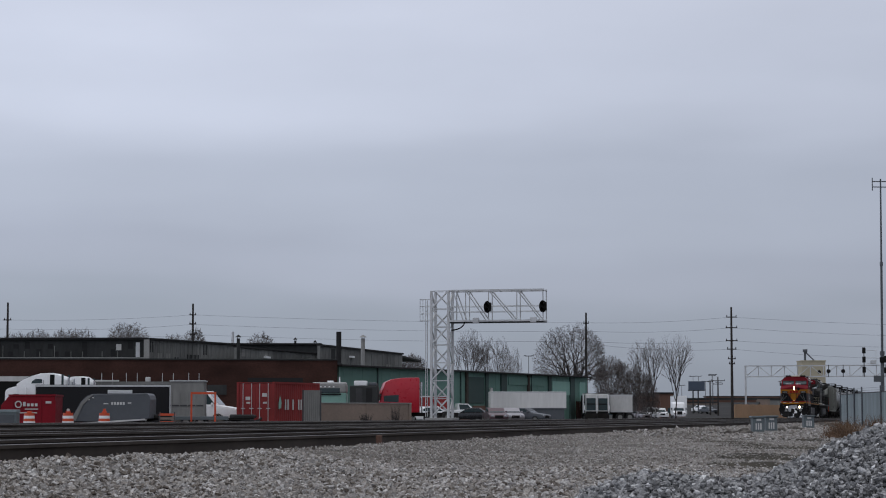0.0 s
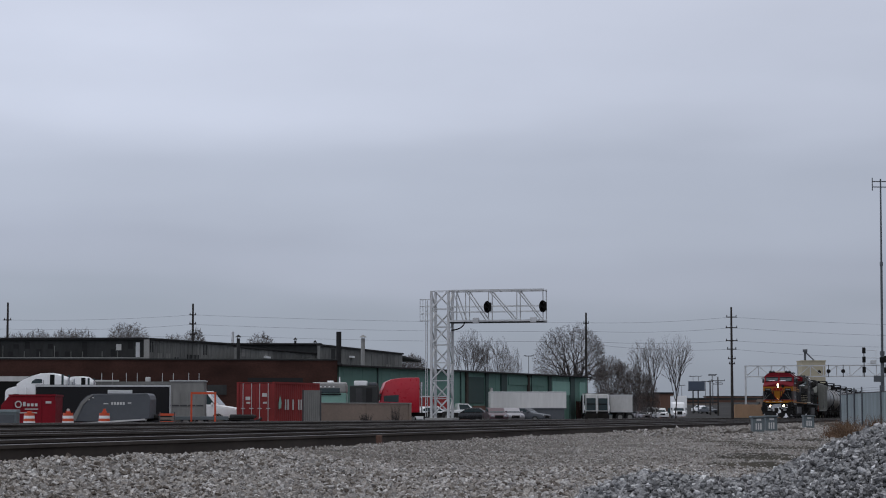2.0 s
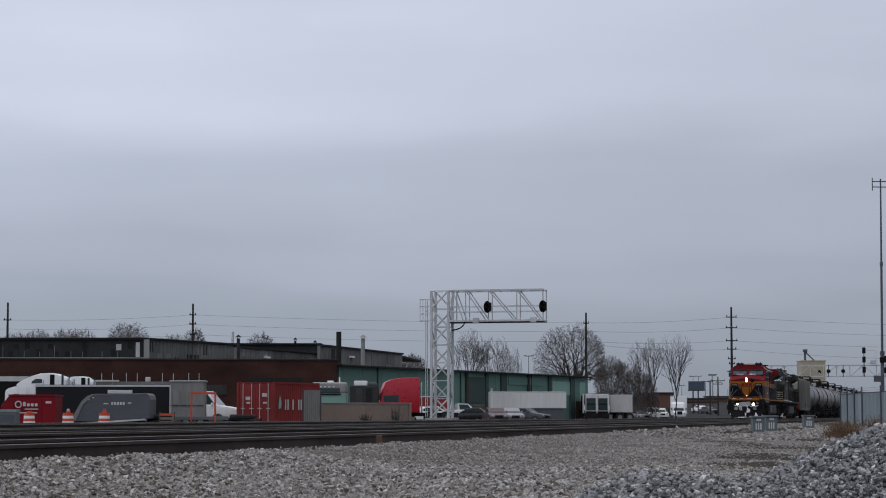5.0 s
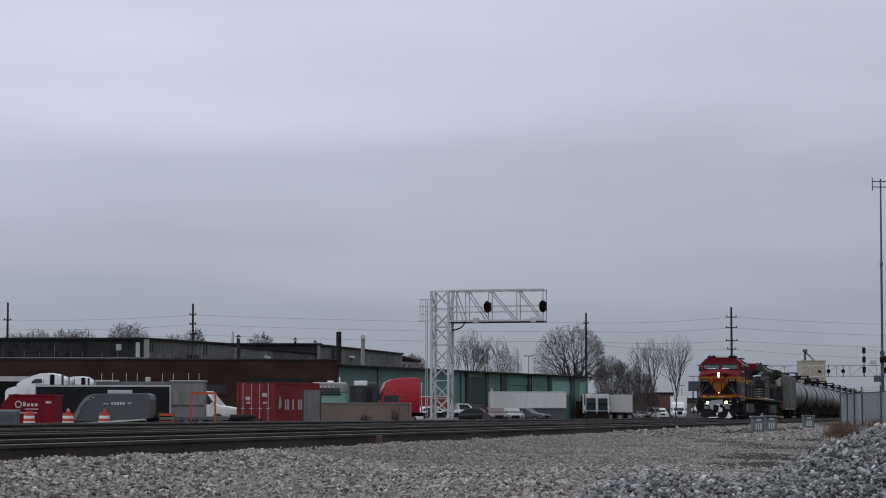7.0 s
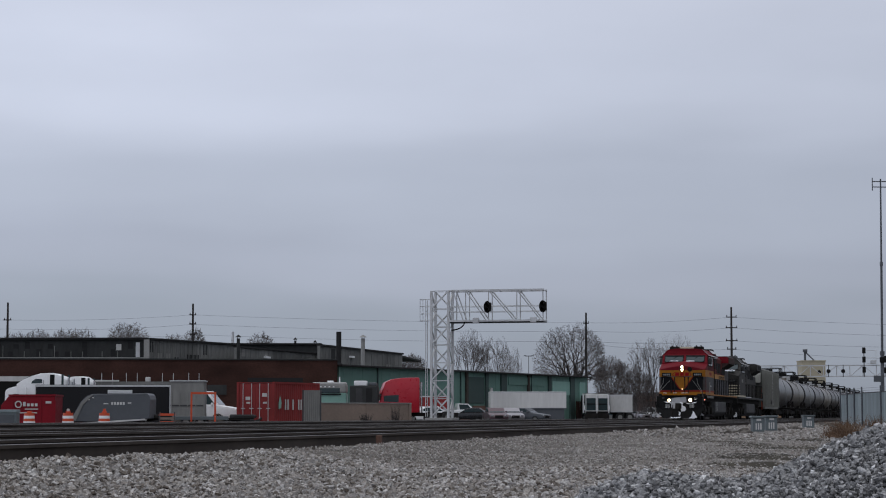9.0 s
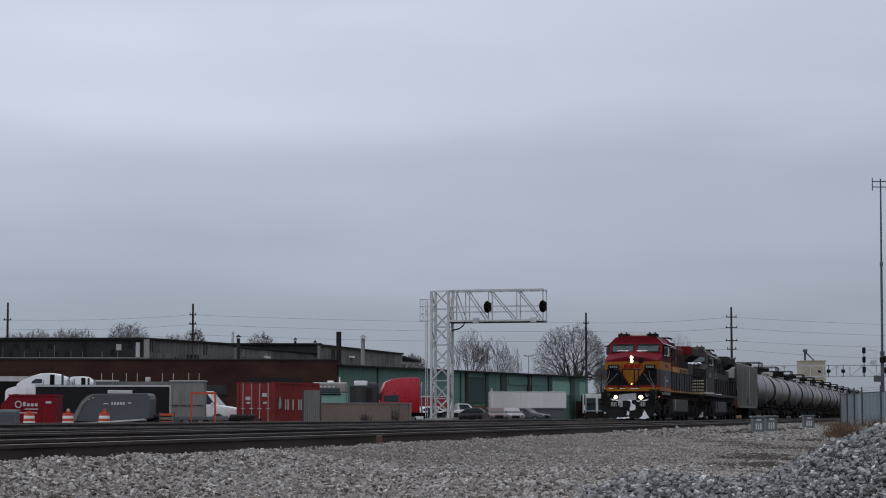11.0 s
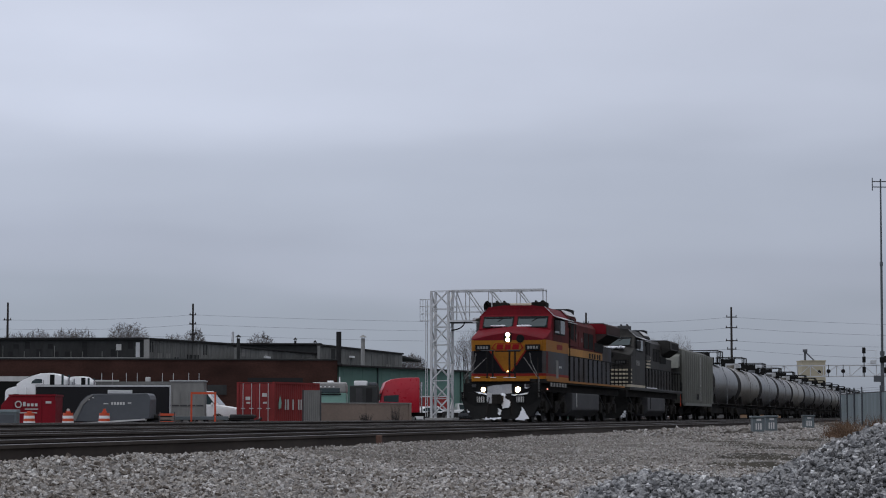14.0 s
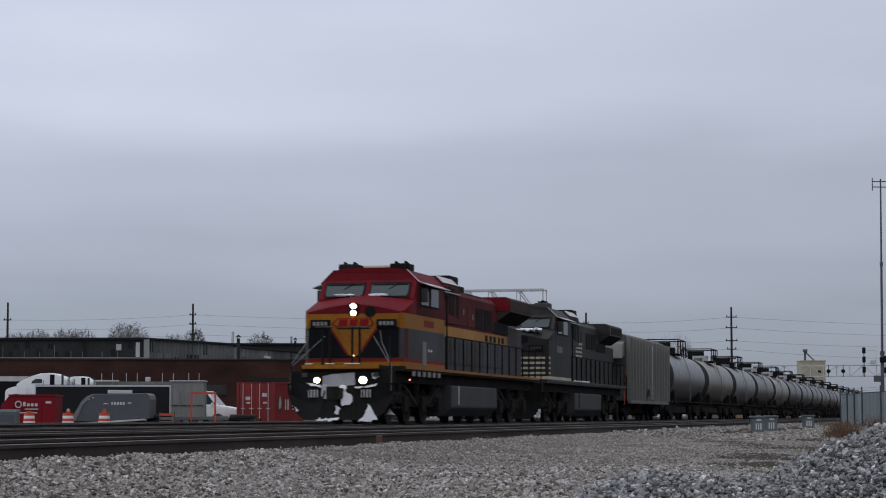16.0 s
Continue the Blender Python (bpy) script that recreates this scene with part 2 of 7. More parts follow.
    "straw": mat("dry_straw_grass", (0.135, 0.08, 0.046), 0.9, var=0.4, scale=4, island=0.8),
    "silver": mat("silver_car_paint", (0.35, 0.34, 0.36), 0.35, metal=0.5, var=0.15, scale=3),
    "car_black": mat("black_car_paint", (0.012, 0.013, 0.015), 0.25, var=0.2, scale=3),
    "car_rose": mat("dusty_rose_car_paint", (0.13, 0.09, 0.10), 0.35, metal=0.3, var=0.15, scale=3),
    "teal": mat("pale_green_coach_paint", (0.23, 0.42, 0.36), 0.5, var=0.15, scale=3),
    "blue_sign": mat("slate_blue_sign", (0.055, 0.075, 0.11), 0.5, var=0.15, scale=2),
    # tank ends: shade of the gap between wagons put into the colour
    "tank_end_shade": mat("shaded_tank_end", (0.042, 0.041, 0.041), 0.75, var=0.4, scale=2, spec=0.2),
    "twig": mat("grey_twigs", (0.11, 0.094, 0.09), 0.95, var=0.35, scale=2),
    "wire": mat("line_wire", (0.14, 0.145, 0.165), 0.6, var=0.1, scale=1),
    "brown": mat("brown_wall", (0.13, 0.07, 0.05), 0.9, var=0.25, scale=1.0),
}


# ---- mesh helpers ----
def box(bm, x0, x1, y0, y1, z0, z1, bevel=0.0):
    vs = [bm.verts.new((x, y, z)) for x in (x0, x1) for y in (y0, y1) for z in (z0, z1)]
    fs = [bm.faces.new([vs[i] for i in q]) for q in ((0, 1, 3, 2), (4, 6, 7, 5), (0, 4, 5, 1), (2, 3, 7, 6), (0, 2, 6, 4), (1, 5, 7, 3))]
    if bevel:
        es = list({e for f in fs for e in f.edges})
        bmesh.ops.bevel(bm, geom=es, offset=bevel, segments=2, affect="EDGES", profile=0.6)
    return bm


def tube(bm, a, b, r, r2=None, n=8, caps=True):
    a, b = Vector(a), Vector(b)
    r2 = r if r2 is None else r2
    d = (b - a).normalized()
    u = d.orthogonal().normalized()
    v = d.cross(u)
    rings = []
    for p, rad in ((a, r), (b, r2)):
        rings.append([bm.verts.new(p + (u * math.cos(2 * math.pi * i / n) + v * math.sin(2 * math.pi * i / n)) * rad) for i in range(n)])
    for i in range(n):
        bm.faces.new((rings[0][i], rings[0][(i + 1) % n], rings[1][(i + 1) % n], rings[1][i]))
    if caps:
        bm.faces.new(rings[0][::-1])
        bm.faces.new(rings[1])
    return bm


def prism(bm, outline, axis, a, b, bevel=0.0):
    """An outline of 2D points swept along an axis from a to b: x takes (y, z), y takes (x, z), z takes (x, y)."""
    def at(p, t):
        return {"x": (t, p[0], p[1]), "y": (p[0], t, p[1]), "z": (p[0], p[1], t)}[axis]
    lo, hi = [bm.verts.new(at(p, a)) for p in outline], [bm.verts.new(at(p, b)) for p in outline]
    n = len(outline)
    fs = [bm.faces.new((lo[i], lo[(i + 1) % n], hi[(i + 1) % n], hi[i])) for i in range(n)]
    fs += [bm.faces.new(lo[::-1]), bm.faces.new(hi)]
    bmesh.ops.recalc_face_normals(bm, faces=fs)
    if bevel:
        bmesh.ops.bevel(bm, geom=list({e for f in fs for e in f.edges}), offset=bevel, segments=2, affect="EDGES", profile=0.6)
    return bm


def loft(bm, rings, caps=True):
    """A skin over rings of equally many points each."""
    vs = [[bm.verts.new(p) for p in r] for r in rings]
    n = len(vs[0])
    fs = []
    for r, s in zip(vs, vs[1:]):
        fs += [bm.faces.new((r[i], r[(i + 1) % n], s[(i + 1) % n], s[i])) for i in range(n)]
    if caps:
        fs += [bm.faces.new(vs[0][::-1]), bm.faces.new(vs[-1])]
    bmesh.ops.recalc_face_normals(bm, faces=fs)
    return bm


def B():
    return bmesh.new()


def mesh_of(name, bm, material, smooth=False):
    me = bpy.data.meshes.new(name)
    bmesh.ops.recalc_face_normals(bm, faces=bm.faces)
    bm.to_mesh(me)
    bm.free()
    me.materials.append(M[material])
    if smooth:
        me.shade_smooth()
        me.set_sharp_from_angle(angle=radians(40))
    return me


def part(name, bm, material, parent, label="", smooth=False):
    ob = new(name, mesh_of(name, bm, material, smooth))
    ob.parent = parent
    if label:
        ob["label"] = label
    return ob


def thing(name, label, category, m=None, group="", kind=""):
    ob = tagged(new(name), label, category, group, kind)
    ob.empty_display_size = 0.2
    if m is not None:
        ob.matrix_world = m
    return ob


def solid(name, bm, material, label, category, m=None, kind="", group="", smooth=False):
    ob = tagged(new(name, mesh_of(name, bm, material, smooth)), label, category, group, kind)
    if m is not None:
        ob.matrix_world = m
    return ob


def rocks_mesh(name, centres, sizes, material, faces=20, seed=1):
    """Many broken stones in one mesh, each an uneven lump turned its own way."""
    rng = np.random.default_rng(seed)
    bm = bmesh.new()
    if faces == 20:
        bmesh.ops.create_icosphere(bm, subdivisions=1, radius=0.5)
    elif faces == 12:
        bmesh.ops.create_cube(bm, size=0.8)
        bmesh.ops.triangulate(bm, faces=bm.faces)
    else:
        tips = [bm.verts.new(p) for p in ((0.5, 0, 0), (0, 0.5, 0), (-0.5, 0, 0), (0, -0.5, 0), (0, 0, 0.5), (0, 0, -0.5))]
        for i in range(4):
            bm.faces.new((tips[i], tips[(i + 1) % 4], tips[4]))
            bm.faces.new((tips[(i + 1) % 4], tips[i], tips[5]))
        bm.verts.index_update()
    bm.verts.ensure_lookup_table()
    V = np.array([v.co[:] for v in bm.verts])
    Fc = np.array([[v.index for v in f.verts] for f in bm.faces])
    bm.free()
    n, k = len(centres), len(V)
    P = np.repeat(V[None], n, 0) * rng.uniform(0.62, 1.3, (n, k, 1)) * rng.uniform([0.8, 0.6, 0.5], [1.5, 1.1, 0.95], (n, 1, 3))
    # any heading, with a moderate tilt of the long faces
    head, lean = rng.uniform(0, 2 * math.pi, n), rng.normal(0, 0.55, (n, 2))
    q = np.stack([np.cos(head / 2), lean[:, 0] / 2, lean[:, 1] / 2, np.sin(head / 2)], 1)
    q /= np.linalg.norm(q, axis=1)[:, None]
    w, x, y, z = q.T
    R = np.stack([1 - 2 * (y * y + z * z), 2 * (x * y - z * w), 2 * (x * z + y * w), 2 * (x * y + z * w), 1 - 2 * (x * x + z * z), 2 * (y * z - x * w),
                  2 * (x * z - y * w), 2 * (y * z + x * w), 1 - 2 * (x * x + y * y)], 1).reshape(n, 3, 3)
    P = np.einsum("nij,nkj->nki", R, P) * np.asarray(sizes)[:, None, None] + np.asarray(centres)[:, None]
    idx = (Fc[None] + (np.arange(n) * k)[:, None, None]).reshape(-1)
    me = bpy.data.meshes.new(name)
    me.vertices.add(n * k)
    me.vertices.foreach_set("co", P.reshape(-1).astype(np.float32))
    nf = n * len(Fc)
    me.loops.add(nf * 3)
    me.loops.foreach_set("vertex_index", idx.astype(np.int32))
    me.polygons.add(nf)
    me.polygons.foreach_set("loop_start", np.arange(0, nf * 3, 3, dtype=np.int32))
    me.update(calc_edges=True)
    me.validate()
    me.shade_flat()
    me.materials.append(M[material])
    return me


# ---- ground and tracks ----
TRACK_LATS = (-13.0, -8.9, 0.0, 4.3, 8.6)  # centres of the five tracks
ALONG = Matrix.Translation(on_track(0, 0)) @ Matrix.Rotation(math.pi / 2 - TRACK_ANGLE, 4, "Z")
# in ALONG's space x runs away along the line and -y towards the lens


def bed_height(lat):
    return float(np.interp(lat, (-20, -17, -15.2, 9.3, 9.62, 10.1, 10.9, 12, 38, 46), (-0.6, -0.42, -0.2, -0.2, -0.135, -0.15, -0.27, -0.31, -0.33, -0.6)))


def ground_noise(s, lat):
    return 0.035 * noise.noise((s * 0.45, lat * 0.6, 0)) + 0.02 * noise.noise((s * 1.7, lat * 1.7, 3))


def make_ground():
    bm = B()
    bmesh.ops.create_grid(bm, x_segments=24, y_segments=24, size=4000)
    solid("ground", bm, "earth", "bare dark ground of the yard reaching to the horizon", "ground", Matrix.Translation((0, 1500, -0.4)), kind="structure")
    # the graded bed: dark ballast under the tracks, pale gravel beside them
    lats_d = [-20, -17, -15.2, -12, -6, -2, 2, 6, 9.3]
    lats_g = [9.3, 9.62, 9.85, 10.1, 10.4, 10.7, 10.9, 11.4, 12] + [12 + 0.65 * i for i in range(1, 41)] + [42, 46]
    for name, lats, material, label, step in (("trackbed", lats_d, "ballast", "dark stained ballast bed under the tracks", 6.0), ("gravel_lot", lats_g, "gravel", "pale crushed gravel ground beside the tracks", 0.9)):
        bm = B()
        ss = list(np.arange(-30, 110, step)) + list(np.arange(110, 950, 12))
        rows = [[bm.verts.new((s, -lat, bed_height(lat) + (ground_noise(s, lat) if lat > 10 and s < 110 else 0) - (0.0 if lat < 9.3 or lat > 9.31 else 0.0))) for lat in lats] for s in ss]
        for a, b in zip(rows, rows[1:]):
            for i in range(len(lats) - 1):
                bm.faces.new((a[i], a[i + 1], b[i + 1], b[i]))
        solid(name, bm, material, label, "ground", ALONG, kind="structure", smooth=True)


RAIL = ((-0.07, -0.18), (0.07, -0.18), (0.07, -0.165), (0.012, -0.145), (0.012, -0.045), (0.036, -0.032), (0.036, -0.004), (-0.036, -0.004), (-0.036, -0.032), (-0.012, -0.045), (-0.012, -0.145), (-0.07, -0.165))


def make_track(lat, label):
    tr = thing("railway_track", label, "railway track", ALONG @ Matrix.Translation((0, -lat, 0)), group="parallel railway tracks", kind="structure")
    for side in (-1, 1):
        bm = B()
        prism(bm, [(side * 0.7535 + y, z) for y, z in RAIL], "x", -30, 900)
        rail = part("rail", bm, "rail_side", tr, "rust-brown steel rail")
        bm = B()
        prism(bm, [(side * 0.7535 + y, z) for y, z in ((-0.034, -0.0035), (0.034, -0.0035), (0.03, 0.0), (-0.03, 0.0))], "x", -30, 900)
        part("railhead", bm, "rail_top", rail, "polished running surface")
    rng = random.Random(int(lat * 10) + 900)
    bm = B()
    for i in range(420):
        x = -28 + i * 0.55 + rng.uniform(-0.03, 0.03)
        e = rng.uniform(-0.06, 0.06)
        box(bm, x - 0.11, x + 0.11, -1.3 + e, 1.3 + e, -0.33, -0.181)
    tagged(part("timber_sleepers", bm, "tie", tr, "dark weathered timber sleepers"), kind="stuff")
    return tr


make_ground()
for i, lat in enumerate(TRACK_LATS):
    make_track(lat, ("far main railway track", "second main railway track", "rusty railway track carrying the freight train", "empty rusty railway track", "empty rusty railway track beside the gravel")[i])


# ---- the train ----
# vehicle space: x forward, y towards the lens, z up from the rail heads
TRAVEL = Matrix.Rotation(math.atan2(-AHEAD.y, -AHEAD.x), 4, "Z")


def nose_place(t):
    return 233.54 - 11.176 * t + 0.0115 * t * t


def wheelset(parent, x, r):
    bm = B()
    for y in (-0.75, 0.75):
        s = 1 if y > 0 else -1
        tube(bm, (0, y - 0.07, 0), (0, y + 0.07, 0), r, n=28)
        tube(bm, (0, y - s * 0.07, 0), (0, y - s * 0.1, 0), r + 0.025, n=28)
        for k in range(6):
            a = k * math.pi / 3
            tube(bm, (math.cos(a) * r * 0.55, y + s * 0.07, math.sin(a) * r * 0.55), (math.cos(a) * r * 0.55, y + s * 0.085, math.sin(a) * r * 0.55), r * 0.13, n=8)
    tube(bm, (0, -1.05, 0), (0, 1.05, 0), 0.09, n=10)
    w = part("wheelset", bm, "wheel", parent, "worn steel wheels on an axle")
    w.matrix_basis = pose(x, 0, r)
    return w


def handrail(parent, x0, x1, y, z0, posts, top=1.05, material="black", r=0.027):
    n = max(2, posts)
    for i in range(n):
        x = x0 + (x1 - x0) * i / (n - 1)
        part("handrail_post", tube(B(), (x, y, z0), (x, y, z0 + top), r, n=6), material, parent)
    part("handrail", tube(B(), (x0, y, z0 + top), (x1, y, z0 + top), r, n=6), material, parent)


def outline_cab(x_back, x_front, hw, chamfer):
    return [(x_back, -hw), (x_front - chamfer, -hw), (x_front, -hw + chamfer), (x_front, hw - chamfer), (x_front - chamfer, hw), (x_back, hw)]


def blob(bm, c, size, seed, n=2):
    rng = random.Random(seed)
    got = bmesh.ops.create_icosphere(bm, subdivisions=n, radius=0.5)["verts"]
    o = Vector((rng.uniform(0, 50), 0, 0))
    for v in got:
        k = 1 + 0.75 * noise.noise(v.co * 3 + o) + 0.5 * noise.noise(v.co * 9 + o)
        v.co = Vector((v.co.x * size[0] * k, v.co.y * size[1] * k, v.co.z * size[2] * k)) + Vector(c)


def plough_face(y, z):
    """How far forward the pilot and its plough reach at that place."""
    q = abs(y)
    z0 = 0.12 + 0.75 * max(0.0, (q - 1.0) / 0.58) ** 2
    mid = (1.1 + z0) / 2
    return float(np.interp(z, (z0, mid, 1.1, 1.16), (1.90 - 0.38 * q, 1.60 - 0.22 * q, 1.36, 1.305)))


def draped(outline, gap, thick, seed, ragged, bm=None):
    """A thin crust with a ragged edge lying on the plough; outline in (y, z)."""
    bm = B() if bm is None else bm
    rng = random.Random(seed)
    edge = []
    for (a, b), (c, d) in zip(outline, outline[1:] + outline[:1]):
        n = max(1, int(math.hypot(c - a, d - b) / 0.06))
        edge += [(a + (c - a) * i / n + rng.gauss(0, ragged * 0.5), b + (d - b) * i / n + rng.gauss(0, ragged * 0.5)) for i in range(n)]
    tmp = B()
    prism(tmp, edge, "x", gap - 0.015, gap + thick)
    bmesh.ops.triangulate(tmp, faces=[f for f in tmp.faces if len(f.verts) > 4])
    for v in tmp.verts:
        v.co.x += plough_face(v.co.y, v.co.z) + (rng.uniform(-0.4, 0.2) * thick if v.co.x > gap else 0)
    me = bpy.data.meshes.new("crust")
    tmp.to_mesh(me)
    tmp.free()
    bm.from_mesh(me)
    bpy.data.meshes.remove(me)
    return bm


def locomotive(livery):
    red = livery == "red"
    lo = thing("locomotive", "red and yellow diesel freight locomotive with lit headlights and snowy plough" if red else "dusty black diesel freight locomotive with cream nose stripes and snow", "locomotive", group="locomotives of the train")
    up, belt, low, sill = ("red", "yellow", "slate", "yellow") if red else ("ns_black", "ns_black", "ns_black", "cream")
    face = "navy" if red else "ns_black"
    out = outline_cab(-5.0, 0.0, 1.5, 0.10)
    # nose and cab in painted courses
    courses = ((1.68, 1.80, sill), (1.80, 1.90, "orange_red" if red else "ns_black"), (1.90, 2.78, low), (2.78, 3.22, belt))
    for i, (z0, z1, m_) in enumerate(courses):
        part("cab_side_panel", prism(B(), out, "z", z0, z1), m_, lo, ("yellow sill stripe", "red pinstripe", "dark blue-grey lower panel", "yellow belt stripe")[i] if red else "")
    # front plate
    bm = B()
    prism(bm, [(-1.36, 1.93), (1.36, 1.93), (1.36, 2.79), (-1.36, 2.79)], "x", 0.004, 0.03, 0.008)
    part("nose_door_plate", bm, face, lo, "black lower nose")
    # sloping nose hood up to the windscreens
    def ring(x, hw, z0, zs, zc):
        return [(x, -hw, z0), (x, -hw, zs), (x, -hw * 0.5, (zs + zc * 1.6) / 2.6), (x, 0, zc), (x, hw * 0.5, (zs + zc * 1.6) / 2.6), (x, hw, zs), (x, hw, z0)]
    hood = loft(B(), [ring(0.0, 1.40, 3.221, 3.25, 3.50), ring(-0.12, 1.5, 3.221, 3.30, 3.58), ring(-1.15, 1.5, 3.221, 3.60, 3.80), ring(-1.45, 1.5, 3.221, 3.68, 3.82)])
    part("nose_hood", hood, up, lo, smooth=True)
    # cab house: pillars round the glass, then the roof
    def cabring(x, hw, zs, zr, zc, zb=3.221):
        return [(x, -hw, zb), (x, -hw, zs), (x, -hw * 0.86, zr), (x, -hw * 0.74, zc), (x, hw * 0.74, zc), (x, hw * 0.86, zr), (x, hw, zs), (x, hw, zb)]
    cabm = loft(B(), [[(-1.30, y, z) for y, z in ((-1.46, 3.23), (-1.46, 3.70), (-1.1, 3.72), (-0.45, 3.74), (0.45, 3.74), (1.1, 3.72), (1.46, 3.70), (1.46, 3.23))],
                      cabring(-1.66, 1.46, 4.24, 4.26, 4.28), cabring(-1.70, 1.47, 4.22, 4.40, 4.57), cabring(-4.99, 1.47, 4.22, 4.40, 4.57)])
    part("cab_house", cabm, up, lo)
    bm = B()
    prism(bm, [(-1.53, 4.2), (-1.14, 4.59), (-0.6, 4.66), (0.6, 4.66), (1.14, 4.59), (1.53, 4.2), (1.47, 4.14), (1.06, 4.52), (-1.06, 4.52), (-1.47, 4.14)], "x", -5.06, -1.685)
    part("cab_roof", bm, up, lo)
    # windscreens, leaning back
    for y0, y1 in ((-1.27, -0.12), (0.12, 1.27)):
        bm = B()
        x_lo, x_hi = -1.285, -1.625
        prism(bm, [(y0 + 0.06, 3.79), (y1 - 0.06, 3.79), (y1, 3.85), (y1, 4.12), (y1 - 0.06, 4.18), (y0 + 0.06, 4.18), (y0, 4.12), (y0, 3.85)], "x", -0.015, 0.015)
        for v in bm.verts:
            v.co.x += x_lo + (v.co.z - 3.72) / 0.5 * (x_hi - x_lo) * 0.98 + 0.03
        part("windscreen", bm, "glass", lo, "dark windscreen with wiper")
        bm = B()
        prism(bm, [(y0 - 0.045, 3.75), (y1 + 0.045, 3.75), (y1 + 0.045, 4.215), (y0 - 0.045, 4.215)], "x", -0.02, 0.006)
        for v in bm.verts:
            v.co.x += x_lo + (v.co.z - 3.72) / 0.5 * (x_hi - x_lo) * 0.98 + 0.022
        part("windscreen_gasket", bm, "black", lo, "black rubber gasket")
        bm = B()
        prism(bm, [(y0 + 0.03, 4.115), (y1 - 0.03, 4.115), (y1 - 0.05, 4.175), (y0 + 0.05, 4.175)], "x", 0.0, 0.02)
        for v in bm.verts:
            v.co.x += x_lo + (v.co.z - 3.72) / 0.5 * (x_hi - x_lo) * 0.98 + 0.03
        part("windscreen_header", bm, "navy", lo, "dark tinted band")
        yc = (y0 + y1) / 2
        part("wiper", tube(B(), (-1.53, yc + 0.25, 4.17), (-1.42, yc - 0.02, 4.00), 0.014, n=5), "black", lo)
        if red:
            bm = B()
            for k in range(4):
                blob(bm, (-1.25, yc - 0.2 + 0.13 * k - (0 if y0 < 0 else 0.3), 3.82), (0.08, 0.22, 0.07), k + int(y0 * 10))
            part("snow_patch", bm, "snow", lo, "snow caught on the windscreen sill")
    part("equipment_cabinet", prism(B(), [(-1.46, 3.16), (-1.46, 4.35), (-1.2, 4.6), (1.2, 4.6), (1.46, 4.35), (1.46, 3.16)], "x", -7.1, -5.07), "red_dusty" if red else up, lo)
    for xa, xb, za, zb in ((-5.57, -5.2, 3.85, 4.3), (-6.5, -5.72, 3.4, 4.32), (-7.07, -6.8, 3.35, 4.1)):
        part("cabinet_grille", prism(B(), [(xa + 0.08, za), (xb, za + 0.06), (xb, zb), (xa, zb - 0.05)], "y", 1.46, 1.476), "black", lo, "dark cabinet opening")
    part("blower_housing", box(B(), -8.35, -7.15, -1.15, 1.15, 4.38, 4.78, 0.04), "black", lo, "black blower housing on the roof")
    for s in (-1, 1):
        part("roof_snow", prism(B(), [(s * 1.53, 4.204), (s * 1.14, 4.594), (s * 1.13, 4.61), (s * 1.53, 4.22)], "x", -1.86, -1.69), "frost", lo, "thin snow along the roof edge")
        part("cab_side_plate", box(B(), -4.98, -1.72, s * 1.4715 - 0.005, s * 1.4715 + 0.005, 3.228, 4.16), "red_dusty" if red else up, lo)
    part("cabinet_eave", prism(B(), [(1.42, 4.40), (1.2, 4.61), (1.22, 4.63), (1.46, 4.41)], "x", -7.1, -5.07), "galv", lo, "pale snow-dusted roof edge")
    part("cabinet_rail", tube(B(), (-7.1, 1.5, 4.12), (-5.0, 1.5, 4.12), 0.02, n=6), "galv", lo)
    # side windows, doors and mirrors of the cab
    for s in (-1, 1):
        for x0, x1 in ((-2.95, -2.05), (-4.2, -3.25)):
            frm = part("side_window_frame", box(B(), x0 - 0.06, x1 + 0.06, s * 1.475 - 0.02, s * 1.475 + 0.02, 3.50, 4.16, 0.015), "black", lo)
            part("side_window", box(B(), x0, x1, s * 1.49 - 0.014, s * 1.49 + 0.014, 3.56, 4.10), "glass", frm)
        part("window_shade", prism(B(), [(s * 1.47, 4.22), (s * 1.88, 4.08), (s * 1.88, 4.11), (s * 1.47, 4.25)], "x", -4.2, -1.95), "galv", lo, "pale awning over the cab windows")
        part("mirror", box(B(), -2.02, -1.92, s * 1.62 - 0.10, s * 1.62 + 0.10, 3.62, 4.02, 0.02), "tankgrey", lo)
        if red:
            part("corner_panel", box(B(), -0.5, -0.12, s * 1.5 - 0.01, s * 1.5 + 0.006, 1.92, 2.76), "red_dusty", lo)
            part("equipment_door", box(B(), -2.62, -2.18, s * 1.5 - 0.012, s * 1.5 + 0.022, 1.74, 2.46, 0.01), "bin_pale", lo, "pale grey equipment door")
            for k in range(2):
                part("cab_marking", box(B(), -3.05 - k * 0.3, -2.93 - k * 0.3, s * 1.5, s * 1.506, 2.16, 2.24), "white", lo)
            part("road_number", box(B(), -3.6, -2.4, s * 1.5, s * 1.506, 2.9, 3.1), "orange_red", lo)
    # nose dressing
    if red:
        bm = B()
        prism(bm, [(-1.36, 2.80), (1.36, 2.80), (1.36, 3.2), (-1.36, 3.2)], "x", 0.004, 0.034)
        part("nose_belt", bm, "yellow", lo, "yellow nose belt")
        part("nose_brow", prism(B(), [(-1.38, 3.2), (1.38, 3.2), (1.38, 3.235), (0.7, 3.38), (0.0, 3.46), (-0.7, 3.38), (-1.38, 3.235)], "x", 0.004, 0.034), "red", lo, "dark red brow over the yellow belt")
        bm = B()
